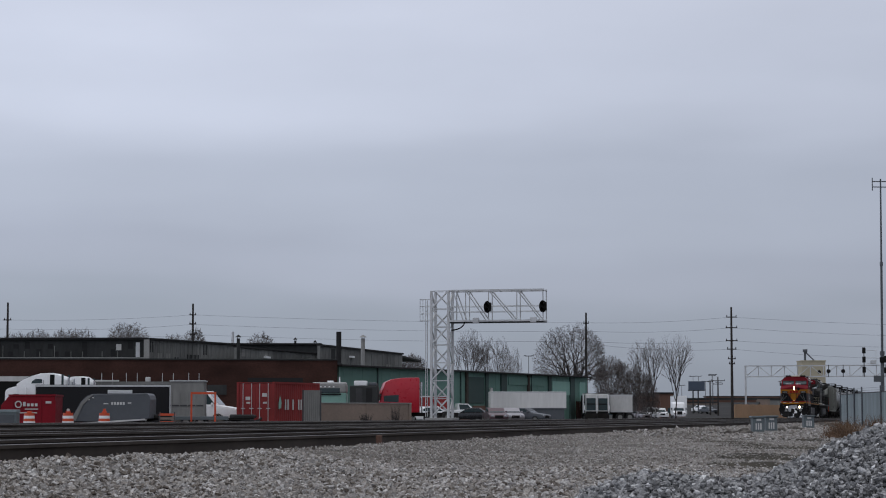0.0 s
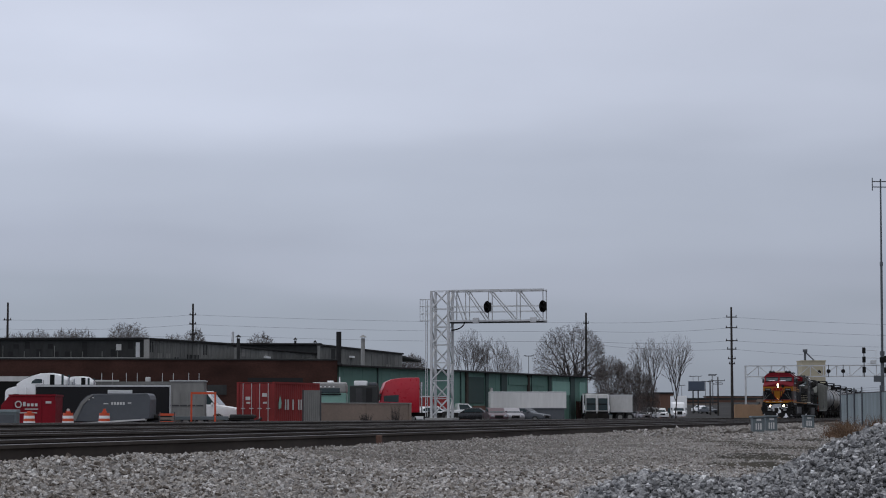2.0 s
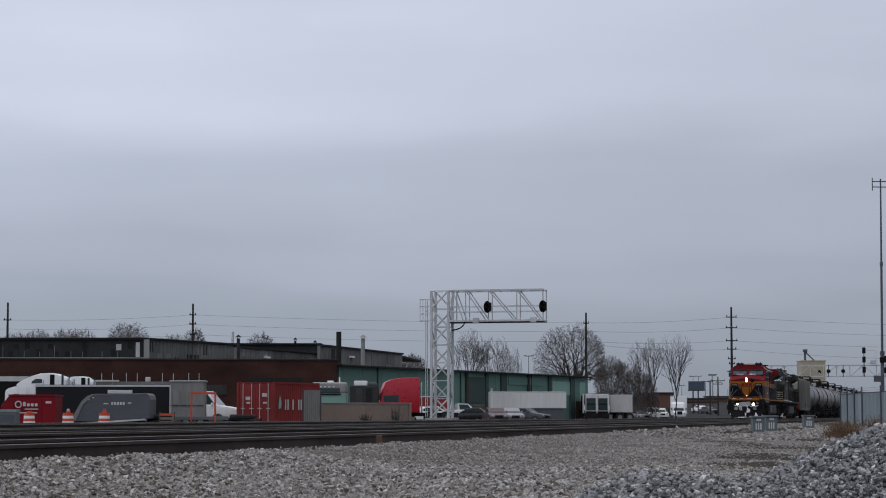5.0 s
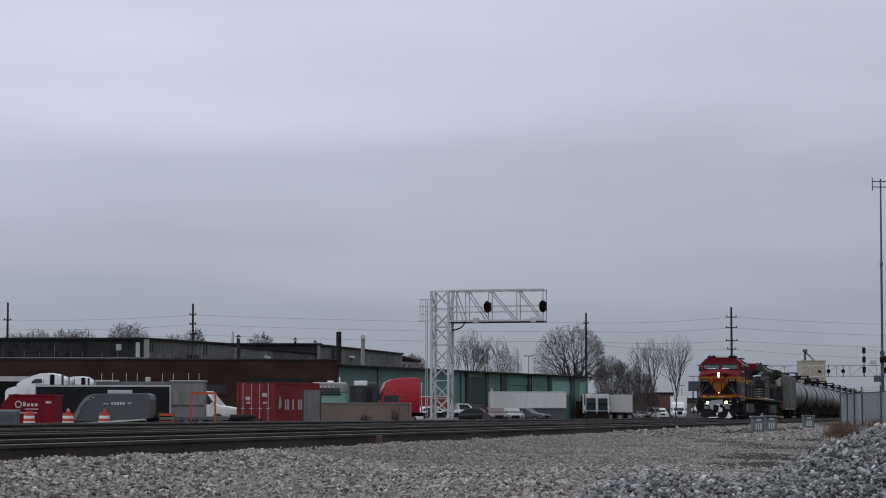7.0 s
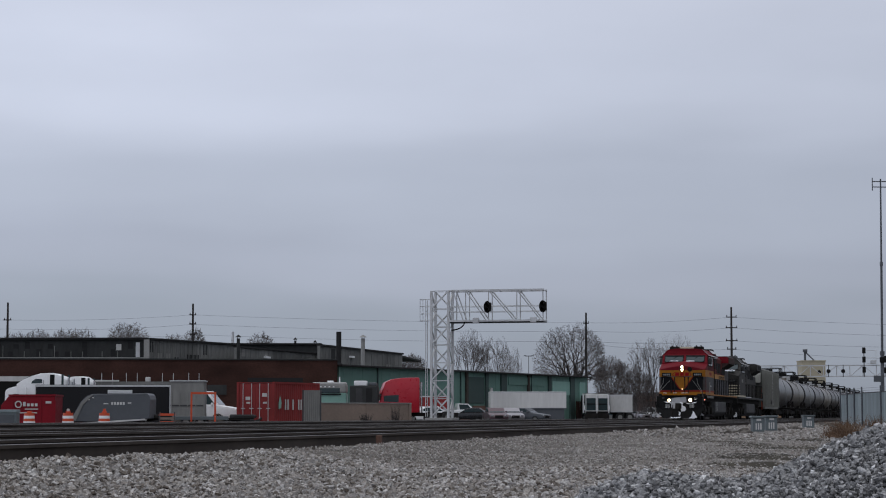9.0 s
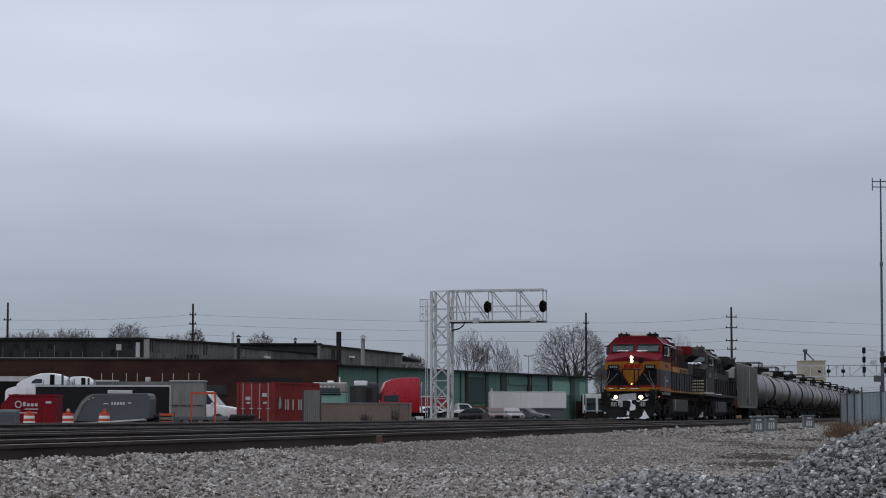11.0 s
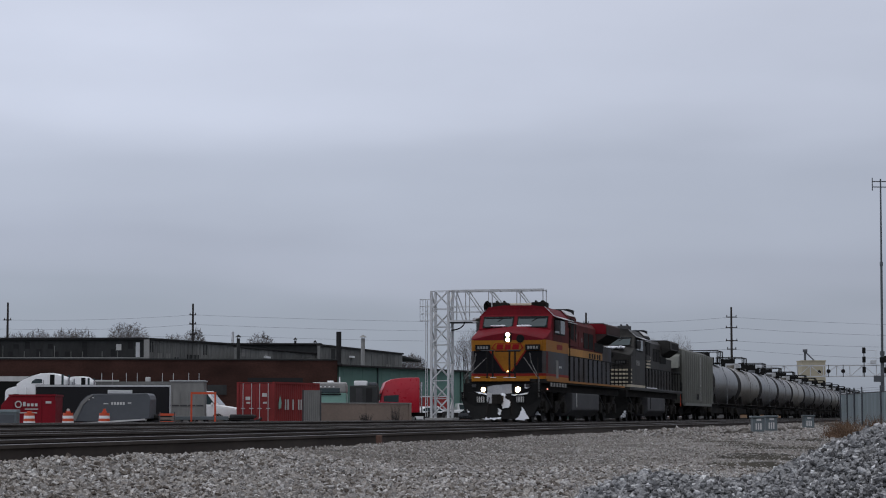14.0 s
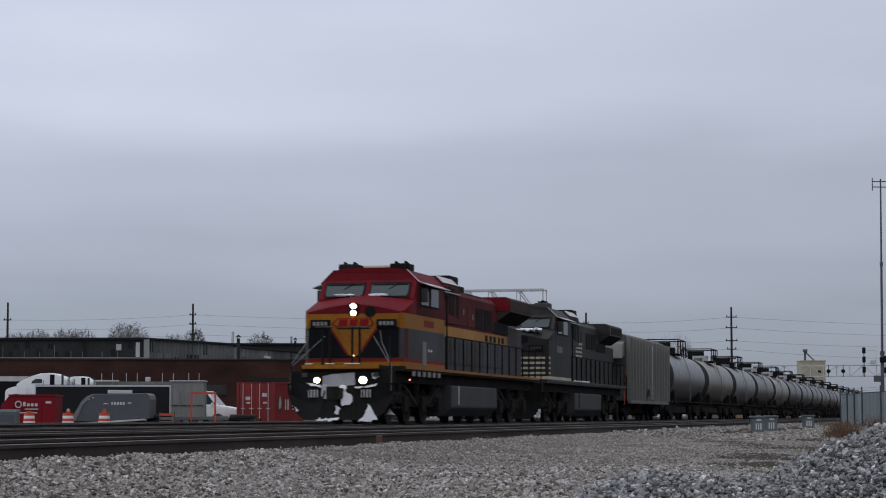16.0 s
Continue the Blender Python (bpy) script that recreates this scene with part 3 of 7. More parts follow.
        prism(bm, [(-0.68, 2.80), (0.68, 2.80), (0.5, 2.55), (0.13, 2.0), (0.0, 1.93), (-0.13, 2.0), (-0.5, 2.55)], "x", 0.031, 0.045)
        part("nose_shield", bm, "yellow", lo, "yellow shield pointing down")
        for s in (-1, 1):
            bm = B()
            prism(bm, [(s * 0.13, 2.0), (s * 0.5, 2.55), (s * 0.68, 2.80), (s * 0.76, 2.80), (s * 0.57, 2.55), (s * 0.18, 1.97)], "x", 0.0305, 0.041)
            part("shield_edge", bm, "orange_red", lo)
        # the maker's mark, as plain red blocks over a bar
        part("emblem_frame", prism(B(), [(-0.66, 2.9), (-0.5, 2.8), (0.5, 2.8), (0.62, 2.9), (0.52, 3.08), (-0.5, 3.08)], "x", 0.034, 0.047), "emblem", lo, "red emblem outline")
        part("emblem_field", prism(B(), [(-0.6, 2.9), (-0.48, 2.825), (0.48, 2.825), (0.56, 2.9), (0.49, 3.055), (-0.47, 3.055)], "x", 0.047, 0.051), "yellow", lo)
        for y0, y1 in ((-0.46, -0.19), (-0.13, 0.11), (0.17, 0.44)):
            part("emblem_block", prism(B(), [(y0, 2.84), (y1, 2.84), (y1 + 0.03, 3.04), (y0 + 0.03, 3.04)], "x", 0.051, 0.06), "emblem", lo, "red emblem block")
        part("emblem_bar", prism(B(), [(-0.5, 2.75), (0.5, 2.75), (0.5, 2.785), (-0.5, 2.785)], "x", 0.046, 0.054), "black", lo)
    else:
        bm = B()
        prism(bm, [(-1.36, 2.80), (1.36, 2.80), (1.36, 3.2), (-1.36, 3.2)], "x", 0.004, 0.034)
        part("nose_belt", bm, "ns_black", lo)
        for k in range(4):
            part("nose_stripe", box(B(), 0.03, 0.05, -1.36, 1.36, 1.88 + k * 0.2, 1.965 + k * 0.2), "cream", lo, "cream nose stripe")
            part("side_stripe", box(B(), -0.32, -0.02, 1.503, 1.512, 1.88 + k * 0.2, 1.965 + k * 0.2), "cream", lo)
        part("nose_emblem", box(B(), 0.04, 0.06, -0.45, 0.45, 2.84, 3.04, 0.01), "orange_red", lo, "small red plate")
        bm = B()
        for k in range(9):
            blob(bm, (-0.35 - 0.08 * (k % 4), 0.2 + 0.1 * k, 3.62 + 0.02 * (k % 3)), (0.5, 0.3, 0.12), k + 40)
        part("snow_patch", bm, "snow", lo, "snow lying on the nose")
        bm = B()
        for k in range(4):
            prism(bm, [(-9.0, 3.36 - k * 0.18), (-10.6, 3.36 - k * 0.18), (-10.6, 3.45 - k * 0.18), (-9.0, 3.45 - k * 0.18)], "y", 0.978, 0.988)
        part("hood_lettering", bm, "cream", lo, "faded cream markings")
        for k in range(4):
            part("cab_number_bar", box(B(), -2.95 + k * 0.3, -2.77 + k * 0.3, 1.5, 1.506, 2.78, 3.04), "concrete", lo, "faded pale bar")
        for s in (-1, 1):
            part("rear_grab_iron", tube(B(), (-20.06, s * 1.42, 0.8), (-20.06, s * 1.42, 2.6), 0.024, n=6), "orange", lo, "orange grab iron")
    for s in (-1, 1):
        nb = part("number_board", box(B(), 0.03, 0.10, s * 1.0 - 0.30, s * 1.0 + 0.30, 2.80, 3.03, 0.02), "black", lo, "dark number board")
        bm = B()
        for k in range(4):
            box(bm, 0.101, 0.106, s * 1.0 - 0.21 + k * 0.115, s * 1.0 - 0.13 + k * 0.115, 2.86, 2.97)
        part("number_bars", bm, "concrete" if red else "tankgrey", nb)
    hb = part("headlight_housing", prism(B(), [(-0.14, 3.14), (0.14, 3.14), (0.16, 3.32), (0.14, 3.5), (-0.14, 3.5), (-0.16, 3.32)], "x", -0.1, 0.07, 0.02), "black", lo)
    for z in (3.22, 3.42):
        part("headlight", tube(B(), (0.06, 0, z), (0.085, 0, z), 0.084, n=18), "lamp" if red else "glass", hb, "lit headlight" if red else "dark headlight")
    part("nose_hatch", tube(B(), (-0.1, 0.5, 3.26), (0.06, 0.5, 3.26), 0.16, n=16), "black", lo, "round black vent")
    if red:
        part("marker_lamp", tube(B(), (0.05, 0.0, 1.98), (0.06, 0.0, 1.98), 0.03, n=10), "lamp_amber", lo)
    # deck, pilot and plough
    part("deck", box(B(), -20.1, 0.3, -1.5, 1.5, 1.52, 1.676, 0.015), "under" if red else "ns_black", lo)
    part("front_platform", box(B(), 0.3, 1.35, -1.18, 1.18, 1.52, 1.672, 0.015), "under" if red else "ns_black", lo)
    part("deck_edge_front", box(B(), 1.35, 1.39, -1.14, 1.14, 1.57, 1.68, 0.01), "yellow" if red else "cream", lo, "yellow step edge")
    for s in (-1, 1):
        part("sill_stripe", box(B(), -20.1, -0.2, s * 1.512 - 0.01, s * 1.512 + 0.01, 1.60, 1.68), "yellow" if red else "tankgrey", lo)
    for k in range(6 if red else 0):
        part("sill_block", box(B(), -1.25 - k * 0.62, -0.95 - k * 0.62, 1.505, 1.53, 1.40, 1.55), "concrete", lo)
    part("pilot", box(B(), 0.9, 1.30, -1.48, 1.48, 0.55, 1.50, 0.03), "black", lo)
    bm = B()
    rows_ = []
    for y in (-1.58, -1.5, -1.3, -1.05, -0.7, -0.35, 0.0, 0.35, 0.7, 1.05, 1.3, 1.5, 1.58):
        q = abs(y)
        z0 = 0.12 + 0.75 * max(0.0, (q - 1.0) / 0.58) ** 2
        top = 1.1 + 0.06 * (q > 1.2)
        rows_.append([(1.30, y, top), (1.36, y, top), (1.60 - 0.22 * q, y, (top + z0) / 2), (1.90 - 0.38 * q, y, z0), (1.84 - 0.38 * q, y, z0), (1.30, y, (top + z0) / 2)])
    loft(bm, rows_)
    part("snow_plough", bm, "black", lo, "black plough blade")
    if red:
        part("drawbar_plate", draped([(-0.54, 1.36), (-0.26, 1.42), (0.41, 1.47), (0.43, 1.11), (-0.23, 1.06), (-0.23, 0.72), (-0.46, 0.72), (-0.54, 0.83)], 0.012, 0.012, 3, 0.004), "frost", lo, "pale frosted drawbar plate")
    part("coupler", box(B(), 1.2, 2.05, -0.14, 0.14, 0.72, 1.02, 0.04), "under", lo)
    part("coupler_knuckle", prism(B(), [(2.0, -0.22), (2.2, -0.16), (2.26, 0.06), (2.1, 0.2), (1.98, 0.16)], "z", 0.68, 1.06, 0.03), "under", lo)
    for s in (-1, 1):
        dl = part("ditch_light_housing", tube(B(), (1.2, s * 0.68, 1.25), (1.4, s * 0.68, 1.25), 0.14, n=18), "under", lo)
        if red:
            part("ditch_light", tube(B(), (1.395, s * 0.68, 1.25), (1.415, s * 0.68, 1.25), 0.105 if s > 0 else 0.088, n=18), "lamp_near" if s > 0 else "lamp", dl, "lit ditch light")
        part("pilot_step", box(B(), 0.3, 1.2, s * 1.38 - 0.12, s * 1.38 + 0.12, 0.45, 0.5), "under", lo)
        part("pilot_step", box(B(), 0.3, 1.2, s * 1.38 - 0.12, s * 1.38 + 0.12, 0.85, 0.9), "under", lo)
        part("step_plate", box(B(), 0.95, 1.0, s * 1.4 - 0.1, s * 1.4 + 0.1, 0.4, 1.52), "under", lo)
        part("grab_iron", tube(B(), (1.37, s * 1.46, 0.9), (1.37, s * 1.46, 2.5), 0.02, n=6), "under", lo)
        if red:
            part("diagonal_rail", tube(B(), (0.5, s * 0.73, 2.53), (1.25, s * 1.46, 1.66), 0.011, n=6), "bin_pale", lo, "frosted handrail")
            part("plough_plate", box(B(), 1.42, 1.46, s * 0.78 - 0.14, s * 0.78 + 0.14, 0.76, 0.98), "offwhite", lo, "white marker plate")
            for k in (-1, 0, 1):
                part("plate_bar", box(B(), 1.461, 1.475, s * 0.78 + k * 0.09 - 0.018, s * 0.78 + k * 0.09 + 0.018, 0.74, 1.0), "black", lo)
            rail = [(1.0, s * 1.07, 2.67), (1.0, s * 1.12, 2.33), (1.3, s * 1.49, 1.69), (1.34, s * 1.49, 0.95)]
            for p, q in zip(rail, rail[1:]):
                part("step_rail", tube(B(), p, q, 0.012, n=6), "bin_pale", lo, "frosted handrail")
            for y in (0.33, 0.55):
                part("nose_rail_post", tube(B(), (1.3, s * y, 1.68), (1.3, s * y, 2.74), 0.036, n=6), "black", lo)
            part("nose_rail", tube(B(), (1.3, s * 0.26, 2.76), (1.3, s * 0.78, 2.76), 0.022, n=6), "tankgrey", lo)
            part("air_hose", tube(B(), (1.5, s * 0.42, 0.95), (1.72, s * 0.5, 0.3), 0.022, n=6), "under", lo)
            part("deck_step_lamp", box(B(), 1.39, 1.41, s * 1.05 - 0.08, s * 1.05 + 0.08, 1.34, 1.46, 0.01), "tankgrey", lo)
    # snow packed on the pilot
    bm = B()
    if red:
        for i, shape in enumerate(([(-0.2, 1.0), (-0.02, 1.04), (0.04, 1.12), (0.18, 1.08), (0.21, 0.9), (0.43, 0.8), (0.4, 0.58), (0.16, 0.5), (0.08, 0.64), (0.14, 0.8), (0.0, 0.86)],
                                   [(-1.02, 1.17), (-0.56, 1.1), (-0.52, 1.04), (-0.8, 1.07)], [(0.42, 1.04), (0.8, 1.09), (1.07, 1.16), (1.05, 1.08), (0.7, 1.01)],
                                   [(0.95, 1.46), (1.13, 1.36), (1.04, 1.29), (0.98, 1.3)], [(0.87, 0.58), (0.97, 0.4), (1.13, 0.15), (0.95, 0.08), (0.64, 0.09), (0.8, 0.3)],
                                   [(-0.62, 0.15), (-0.3, 0.17), (0.12, 0.19), (0.1, 0.12), (-0.3, 0.11), (-0.56, 0.11)], [(-0.02, 0.5), (0.08, 0.46), (0.06, 0.24), (0.0, 0.3)], [(-1.32, 0.5), (-1.22, 0.42), (-1.26, 0.36)])):
            draped(shape, 0.02, 0.05, 30 + i, 0.03, bm)
        for i, (ya, yb) in enumerate(((-1.05, -0.82), (-0.42, -0.18), (0.12, 0.58))):
            for k in range(5):
                blob(bm, (1.37, ya + (yb - ya) * (k + 0.5) / 5, 1.715), (0.09, (yb - ya) / 4.5, 0.03), k + i * 7)
        prism(bm, [(1.28, 0.28), (1.36, 0.45), (1.42, 0.34), (1.5, 0.27)], "x", 0.96, 1.02)
        part("marker_lamp", tube(B(), (-1.6, 1.24, 1.3), (-1.6, 1.27, 1.3), 0.03, n=10), "lamp_red", lo, "small lit red lamp")
    else:
        rs = random.Random(5)
        for k in range(14):
            h = rs.random()
            blob(bm, (1.45, 1.42 - 0.25 * (1 - h) * rs.random(), 0.2 + 0.3 * h * h), (0.08, rs.uniform(0.05, 0.14), rs.uniform(0.05, 0.11)), k + 160, 2)
        for k in range(12):
            blob(bm, (-6.2 - 0.3 * k, 1.44, 1.70), (rs.uniform(0.2, 0.4), 0.12, 0.07), k + 180, 2)
    tagged(part("pilot_snow", bm, "snow", lo, "snow packed on the pilot"), kind="stuff")
    # long hood
    zt = 4.42
    for z0, z1, m_, lab in ((1.677, 2.78, low, ""), (2.78, 3.15, "yellow_dusty" if red else belt, "yellow hood stripe"), (3.15, zt - 0.2, "red_dusty" if red else up, "")):
        part("hood_side", box(B(), -17.0, -5.06, -0.95, 0.95, z0, z1), m_, lo, lab if red else "")
    part("hood_roof", prism(B(), [(-0.95, zt - 0.2), (0.95, zt - 0.2), (0.78, zt), (-0.78, zt)], "x", -17.0, -5.06), "red_dusty" if red else up, lo)
    for k in range(9):
        part("hood_door", box(B(), -16.4 + k * 1.22, -15.3 + k * 1.22, 0.95, 0.972, 1.95, 2.72, 0.006), low, lo)
    for k in range(6):
        part("hood_grille", box(B(), -15.6 + k * 1.35, -14.5 + k * 1.35, 0.95, 0.975, 3.25, 3.95, 0.01), "black" if k in (1, 2, 5) else "red_dusty" if red else up, lo)
    if red:
        for k, wd in enumerate((0.42, 0.3, 0.42, 0.36, 0.42)):
            part("hood_letter_block", box(B(), -16.4 + k * 0.68, -16.4 + k * 0.68 + wd, 0.95, 0.956, 2.85, 3.07), "navy", lo, "dark block marking")
        part("hood_patch", box(B(), -6.7, -5.75, 0.972, 0.978, 2.02, 2.6), "dust", lo, "brown dusty patch")
        part("hood_notice", box(B(), -6.15, -5.9, 0.978, 0.984, 1.86, 2.12), "offwhite", lo, "small white notice")
        for x, z in ((-8.9, 3.55), (-9.9, 3.62), (-11.3, 3.5)):
            part("hood_stencil", box(B(), x, x + 0.1, 0.95, 0.978, z, z + 0.2), "concrete", lo)
    part("hood_roof_frost", prism(B(), [(0.80, zt - 0.018), (0.70, zt + 0.004), (0.70, zt + 0.012), (0.82, zt - 0.012)], "x", -14.6, -8.4), "frost", lo, "thin frost along the hood roof")
    part("exhaust_stack", box(B(), -10.9, -9.6, -0.75, 0.75, zt - 0.02, zt + 0.2, 0.03), "black", lo)
    part("air_conditioner", box(B(), -3.9, -2.6, -0.5, 0.5, 4.64, 4.80, 0.05), "tankgrey" if not red else "cream", lo, "roof air conditioner with old snow")
    for y in (-0.75, 0.85):
        part("horn_bracket", box(B(), -2.6, -1.9, y - 0.3, y + 0.3, 4.56, 4.80, 0.05), "under" if red else "tankgrey", lo)
        for k in range(2):
            part("horn", tube(B(), (-2.5, y - 0.15 + 0.3 * k, 4.82), (-2.1, y - 0.15 + 0.3 * k, 4.84), 0.02, 0.045, n=8), "under", lo)
    # radiator wings at the rear
    part("radiator", prism(B(), [(-0.95, 3.62), (-1.5, 3.98), (-1.5, 4.42), (-1.3, 4.52), (1.3, 4.52), (1.5, 4.42), (1.5, 3.98), (0.95, 3.62)], "x", -18.9, -15.1, 0.02), "dust" if red else up, lo, "overhanging radiator section")
    part("radiator_front", prism(B(), [(-1.44, 4.02), (-1.44, 4.39), (-1.26, 4.48), (1.26, 4.48), (1.44, 4.39), (1.44, 4.02)], "x", -15.1, -15.075), up, lo)
    for s in (-1, 1):
        part("radiator_underside", prism(B(), [(s * 0.96, 3.605), (s * 1.49, 3.955), (s * 1.49, 3.975), (s * 0.96, 3.625)], "x", -18.8, -15.2), "black", lo, "black louvred underside")
        part("radiator_lip", tube(B(), (-18.9, s * 1.51, 3.99), (-15.1, s * 1.51, 3.99), 0.02, n=5), "tankgrey", lo)
    part("radiator_recess", box(B(), -17.0, -14.6, 0.95, 0.985, 3.2, 3.6), "black", lo)
    part("radiator_base", box(B(), -19.6, -17.0, -0.95, 0.95, 1.677, 3.5), low, lo)
    part("radiator_screen", box(B(), -18.7, -15.6, 1.5, 1.512, 4.04, 4.36), "dust" if red else "black", lo)
    # walkway rails
    for s in (-1, 1):
        handrail(lo, -19.8, -5.4, s * 1.45, 1.676, 13)
        part("end_rail", tube(B(), (-5.3, s * 1.5, 1.7), (-5.3, s * 1.5, 4.0), 0.025, n=6), "black", lo)
    part("rear_rail", tube(B(), (-20.0, -1.4, 2.7), (-20.0, 1.4, 2.7), 0.022, n=6), "black", lo)
    # running gear
    part("fuel_tank", prism(B(), [(-1.2, 0.22), (1.2, 0.22), (1.46, 0.5), (1.46, 1.2), (-1.46, 1.2), (-1.46, 0.5)], "x", -12.9, -6.1, 0.05), "tankgrey", lo, "grey fuel tank")
    part("tank_strap", box(B(), -7.1, -7.0, 1.462, 1.48, 0.6, 1.19), "offwhite" if red else "under", lo)
    part("underframe", box(B(), -19.8, 0.9, -1.25, 1.25, 1.2, 1.52), "under", lo)
    for x in (-5.55, -13.4):
        part("air_reservoir", tube(B(), (x, -1.2, 0.8), (x, 1.2, 0.8), 0.28, n=14), "under", lo)
    for xc in (-2.9, -16.1):
        part("traction_motors", box(B(), xc - 2.5, xc + 2.5, -0.6, 0.6, 0.3, 1.2, 0.05), "under", lo)
    for xc in (-2.9, -16.1):
        for s in (-1, 1):
            bm = B()
            prism(bm, [(xc - 2.75, 0.62), (xc - 2.75, 0.95), (xc - 1.9, 1.0), (xc - 1.1, 0.8), (xc + 1.1, 0.8), (xc + 1.9, 1.0), (xc + 2.75, 0.95), (xc + 2.75, 0.62), (xc + 1.5, 0.5), (xc - 1.5, 0.5)], "y", s * 1.08, s * 1.24, 0.02)
            truck = part("bogie_frame", bm, "under", lo)
            for k in (-1, 0, 1):
                part("axle_box", box(B(), xc + k * 2.05 - 0.24, xc + k * 2.05 + 0.24, s * 1.24, s * 1.38, 0.35, 0.82, 0.03), "under", truck)
                part("spring", tube(B(), (xc + k * 2.05 + 0.42, s * 1.2, 0.62), (xc + k * 2.05 + 0.42, s * 1.2, 1.2), 0.12, n=10), "under", truck)
            part("brake_rod", tube(B(), (xc - 2.2, s * 1.3, 1.15), (xc - 0.6, s * 1.3, 0.55), 0.035, n=6), "under", truck)
            part("brake_rod", tube(B(), (xc + 2.2, s * 1.3, 1.15), (xc + 0.6, s * 1.3, 0.55), 0.035, n=6), "tankgrey", truck)
        for k in (-1, 0, 1):
            wheelset(lo, xc + k * 2.05, 0.53)
    return lo


def freight_bogie(parent, xc):
    for s in (-1, 1):
        bm = B()
        prism(bm, [(xc - 1.25, 0.5), (xc - 1.05, 0.72), (xc - 0.4, 0.86), (xc + 0.4, 0.86), (xc + 1.05, 0.72), (xc + 1.25, 0.5), (xc + 0.85, 0.42), (xc + 0.45, 0.24), (xc - 0.45, 0.24), (xc - 0.85, 0.42)], "y", s * 0.95, s * 1.12, 0.015)
        part("bogie_frame", bm, "under", parent)
    for k in (-0.9, 0.9):
        wheelset(parent, xc + k, 0.46)


def hopper_car():
    h = thing("hopper_wagon", "tall weathered grey ribbed covered hopper wagon", "freight wagon")
    L2, hw = 7.0, 1.5
    part("body", prism(B(), [(-hw, 1.0), (hw, 1.0), (hw, 4.12), (hw * 0.7, 4.33), (-hw * 0.7, 4.33), (-hw, 4.12)], "x", -L2, L2, 0.01), "hopper_panel", h)
    for i in range(14):
        x = -L2 + 0.15 + i * (2 * L2 - 0.3) / 13
        for s in (-1, 1):
            part("rib", box(B(), x - 0.07, x + 0.07, s * (hw + 0.001), s * (hw + 0.2), 1.02, 4.1), "hopper", h)
    for s in (-1, 1):
        part("corner_post", box(B(), L2 - 0.02, L2 + 0.06, s * hw - 0.1, s * hw + 0.09, 1.0, 4.15), "hopper", h)
        part("side_sill", box(B(), -L2, L2, s * hw - 0.06, s * hw + 0.1, 0.86, 1.02), "hopper", h)
    part("placard", box(B(), 1.2, 1.9, hw + 0.202, hw + 0.207, 1.25, 1.6), "navy", h, "small dark stencilled panel")
    part("placard", box(B(), -0.05, 0.1, hw + 0.202, hw + 0.207, 1.1, 3.9), "offwhite", h, "pale streak strip")
    for k, (x, z) in enumerate(((1.1, 1.75), (1.55, 1.95), (0.95, 2.2), (1.45, 2.35), (1.2, 1.5))):
        part("stencil", box(B(), x, x + 0.3, hw + 0.002, hw + 0.008, z, z + 0.14), "offwhite", h, "pale stencilled patch")
    part("slope_sheet", prism(B(), [(L2 + 0.05, 3.2), (L2 + 1.0, 3.05), (L2 + 0.6, 3.75), (L2 + 0.05, 3.9)], "y", -1.3, 1.3, 0.01), "hopper", h, "sloping end sheet")
    part("roof_walk", box(B(), -L2 + 0.3, L2 - 0.3, -0.35, 0.35, 4.38, 4.43), "hopper", h)
    for i in range(7):
        part("hatch", box(B(), -6 + i * 1.9, -4.9 + i * 1.9, -0.9, -0.42, 4.30, 4.46, 0.03), "hopper", h)
    for i in range(3):
        x = -4 + 4 * i
        loftbm = loft(B(), [[(x - 1.6, -1.3, 1.0), (x + 1.6, -1.3, 1.0), (x + 1.6, 1.3, 1.0), (x - 1.6, 1.3, 1.0)], [(x - 0.4, -0.5, 0.3), (x + 0.4, -0.5, 0.3), (x + 0.4, 0.5, 0.3), (x - 0.4, 0.5, 0.3)]])
        part("discharge_chute", loftbm, "under", h)
    part("centre_sill", box(B(), -8.0, 8.0, -0.3, 0.3, 0.72, 1.0), "under", h)
    handrail(h, L2 + 0.1, L2 + 0.7, 1.4, 1.0, 2, top=1.2)
    part("brake_gear", box(B(), -3.5, 3.5, -0.7, 0.7, 0.4, 0.75, 0.05), "under", h)
    for xc in (-5.4, 5.4):
        part("bolster", box(B(), xc - 0.9, xc + 0.9, -0.9, 0.9, 0.35, 0.85, 0.04), "under", h)
        freight_bogie(h, xc)
    return h


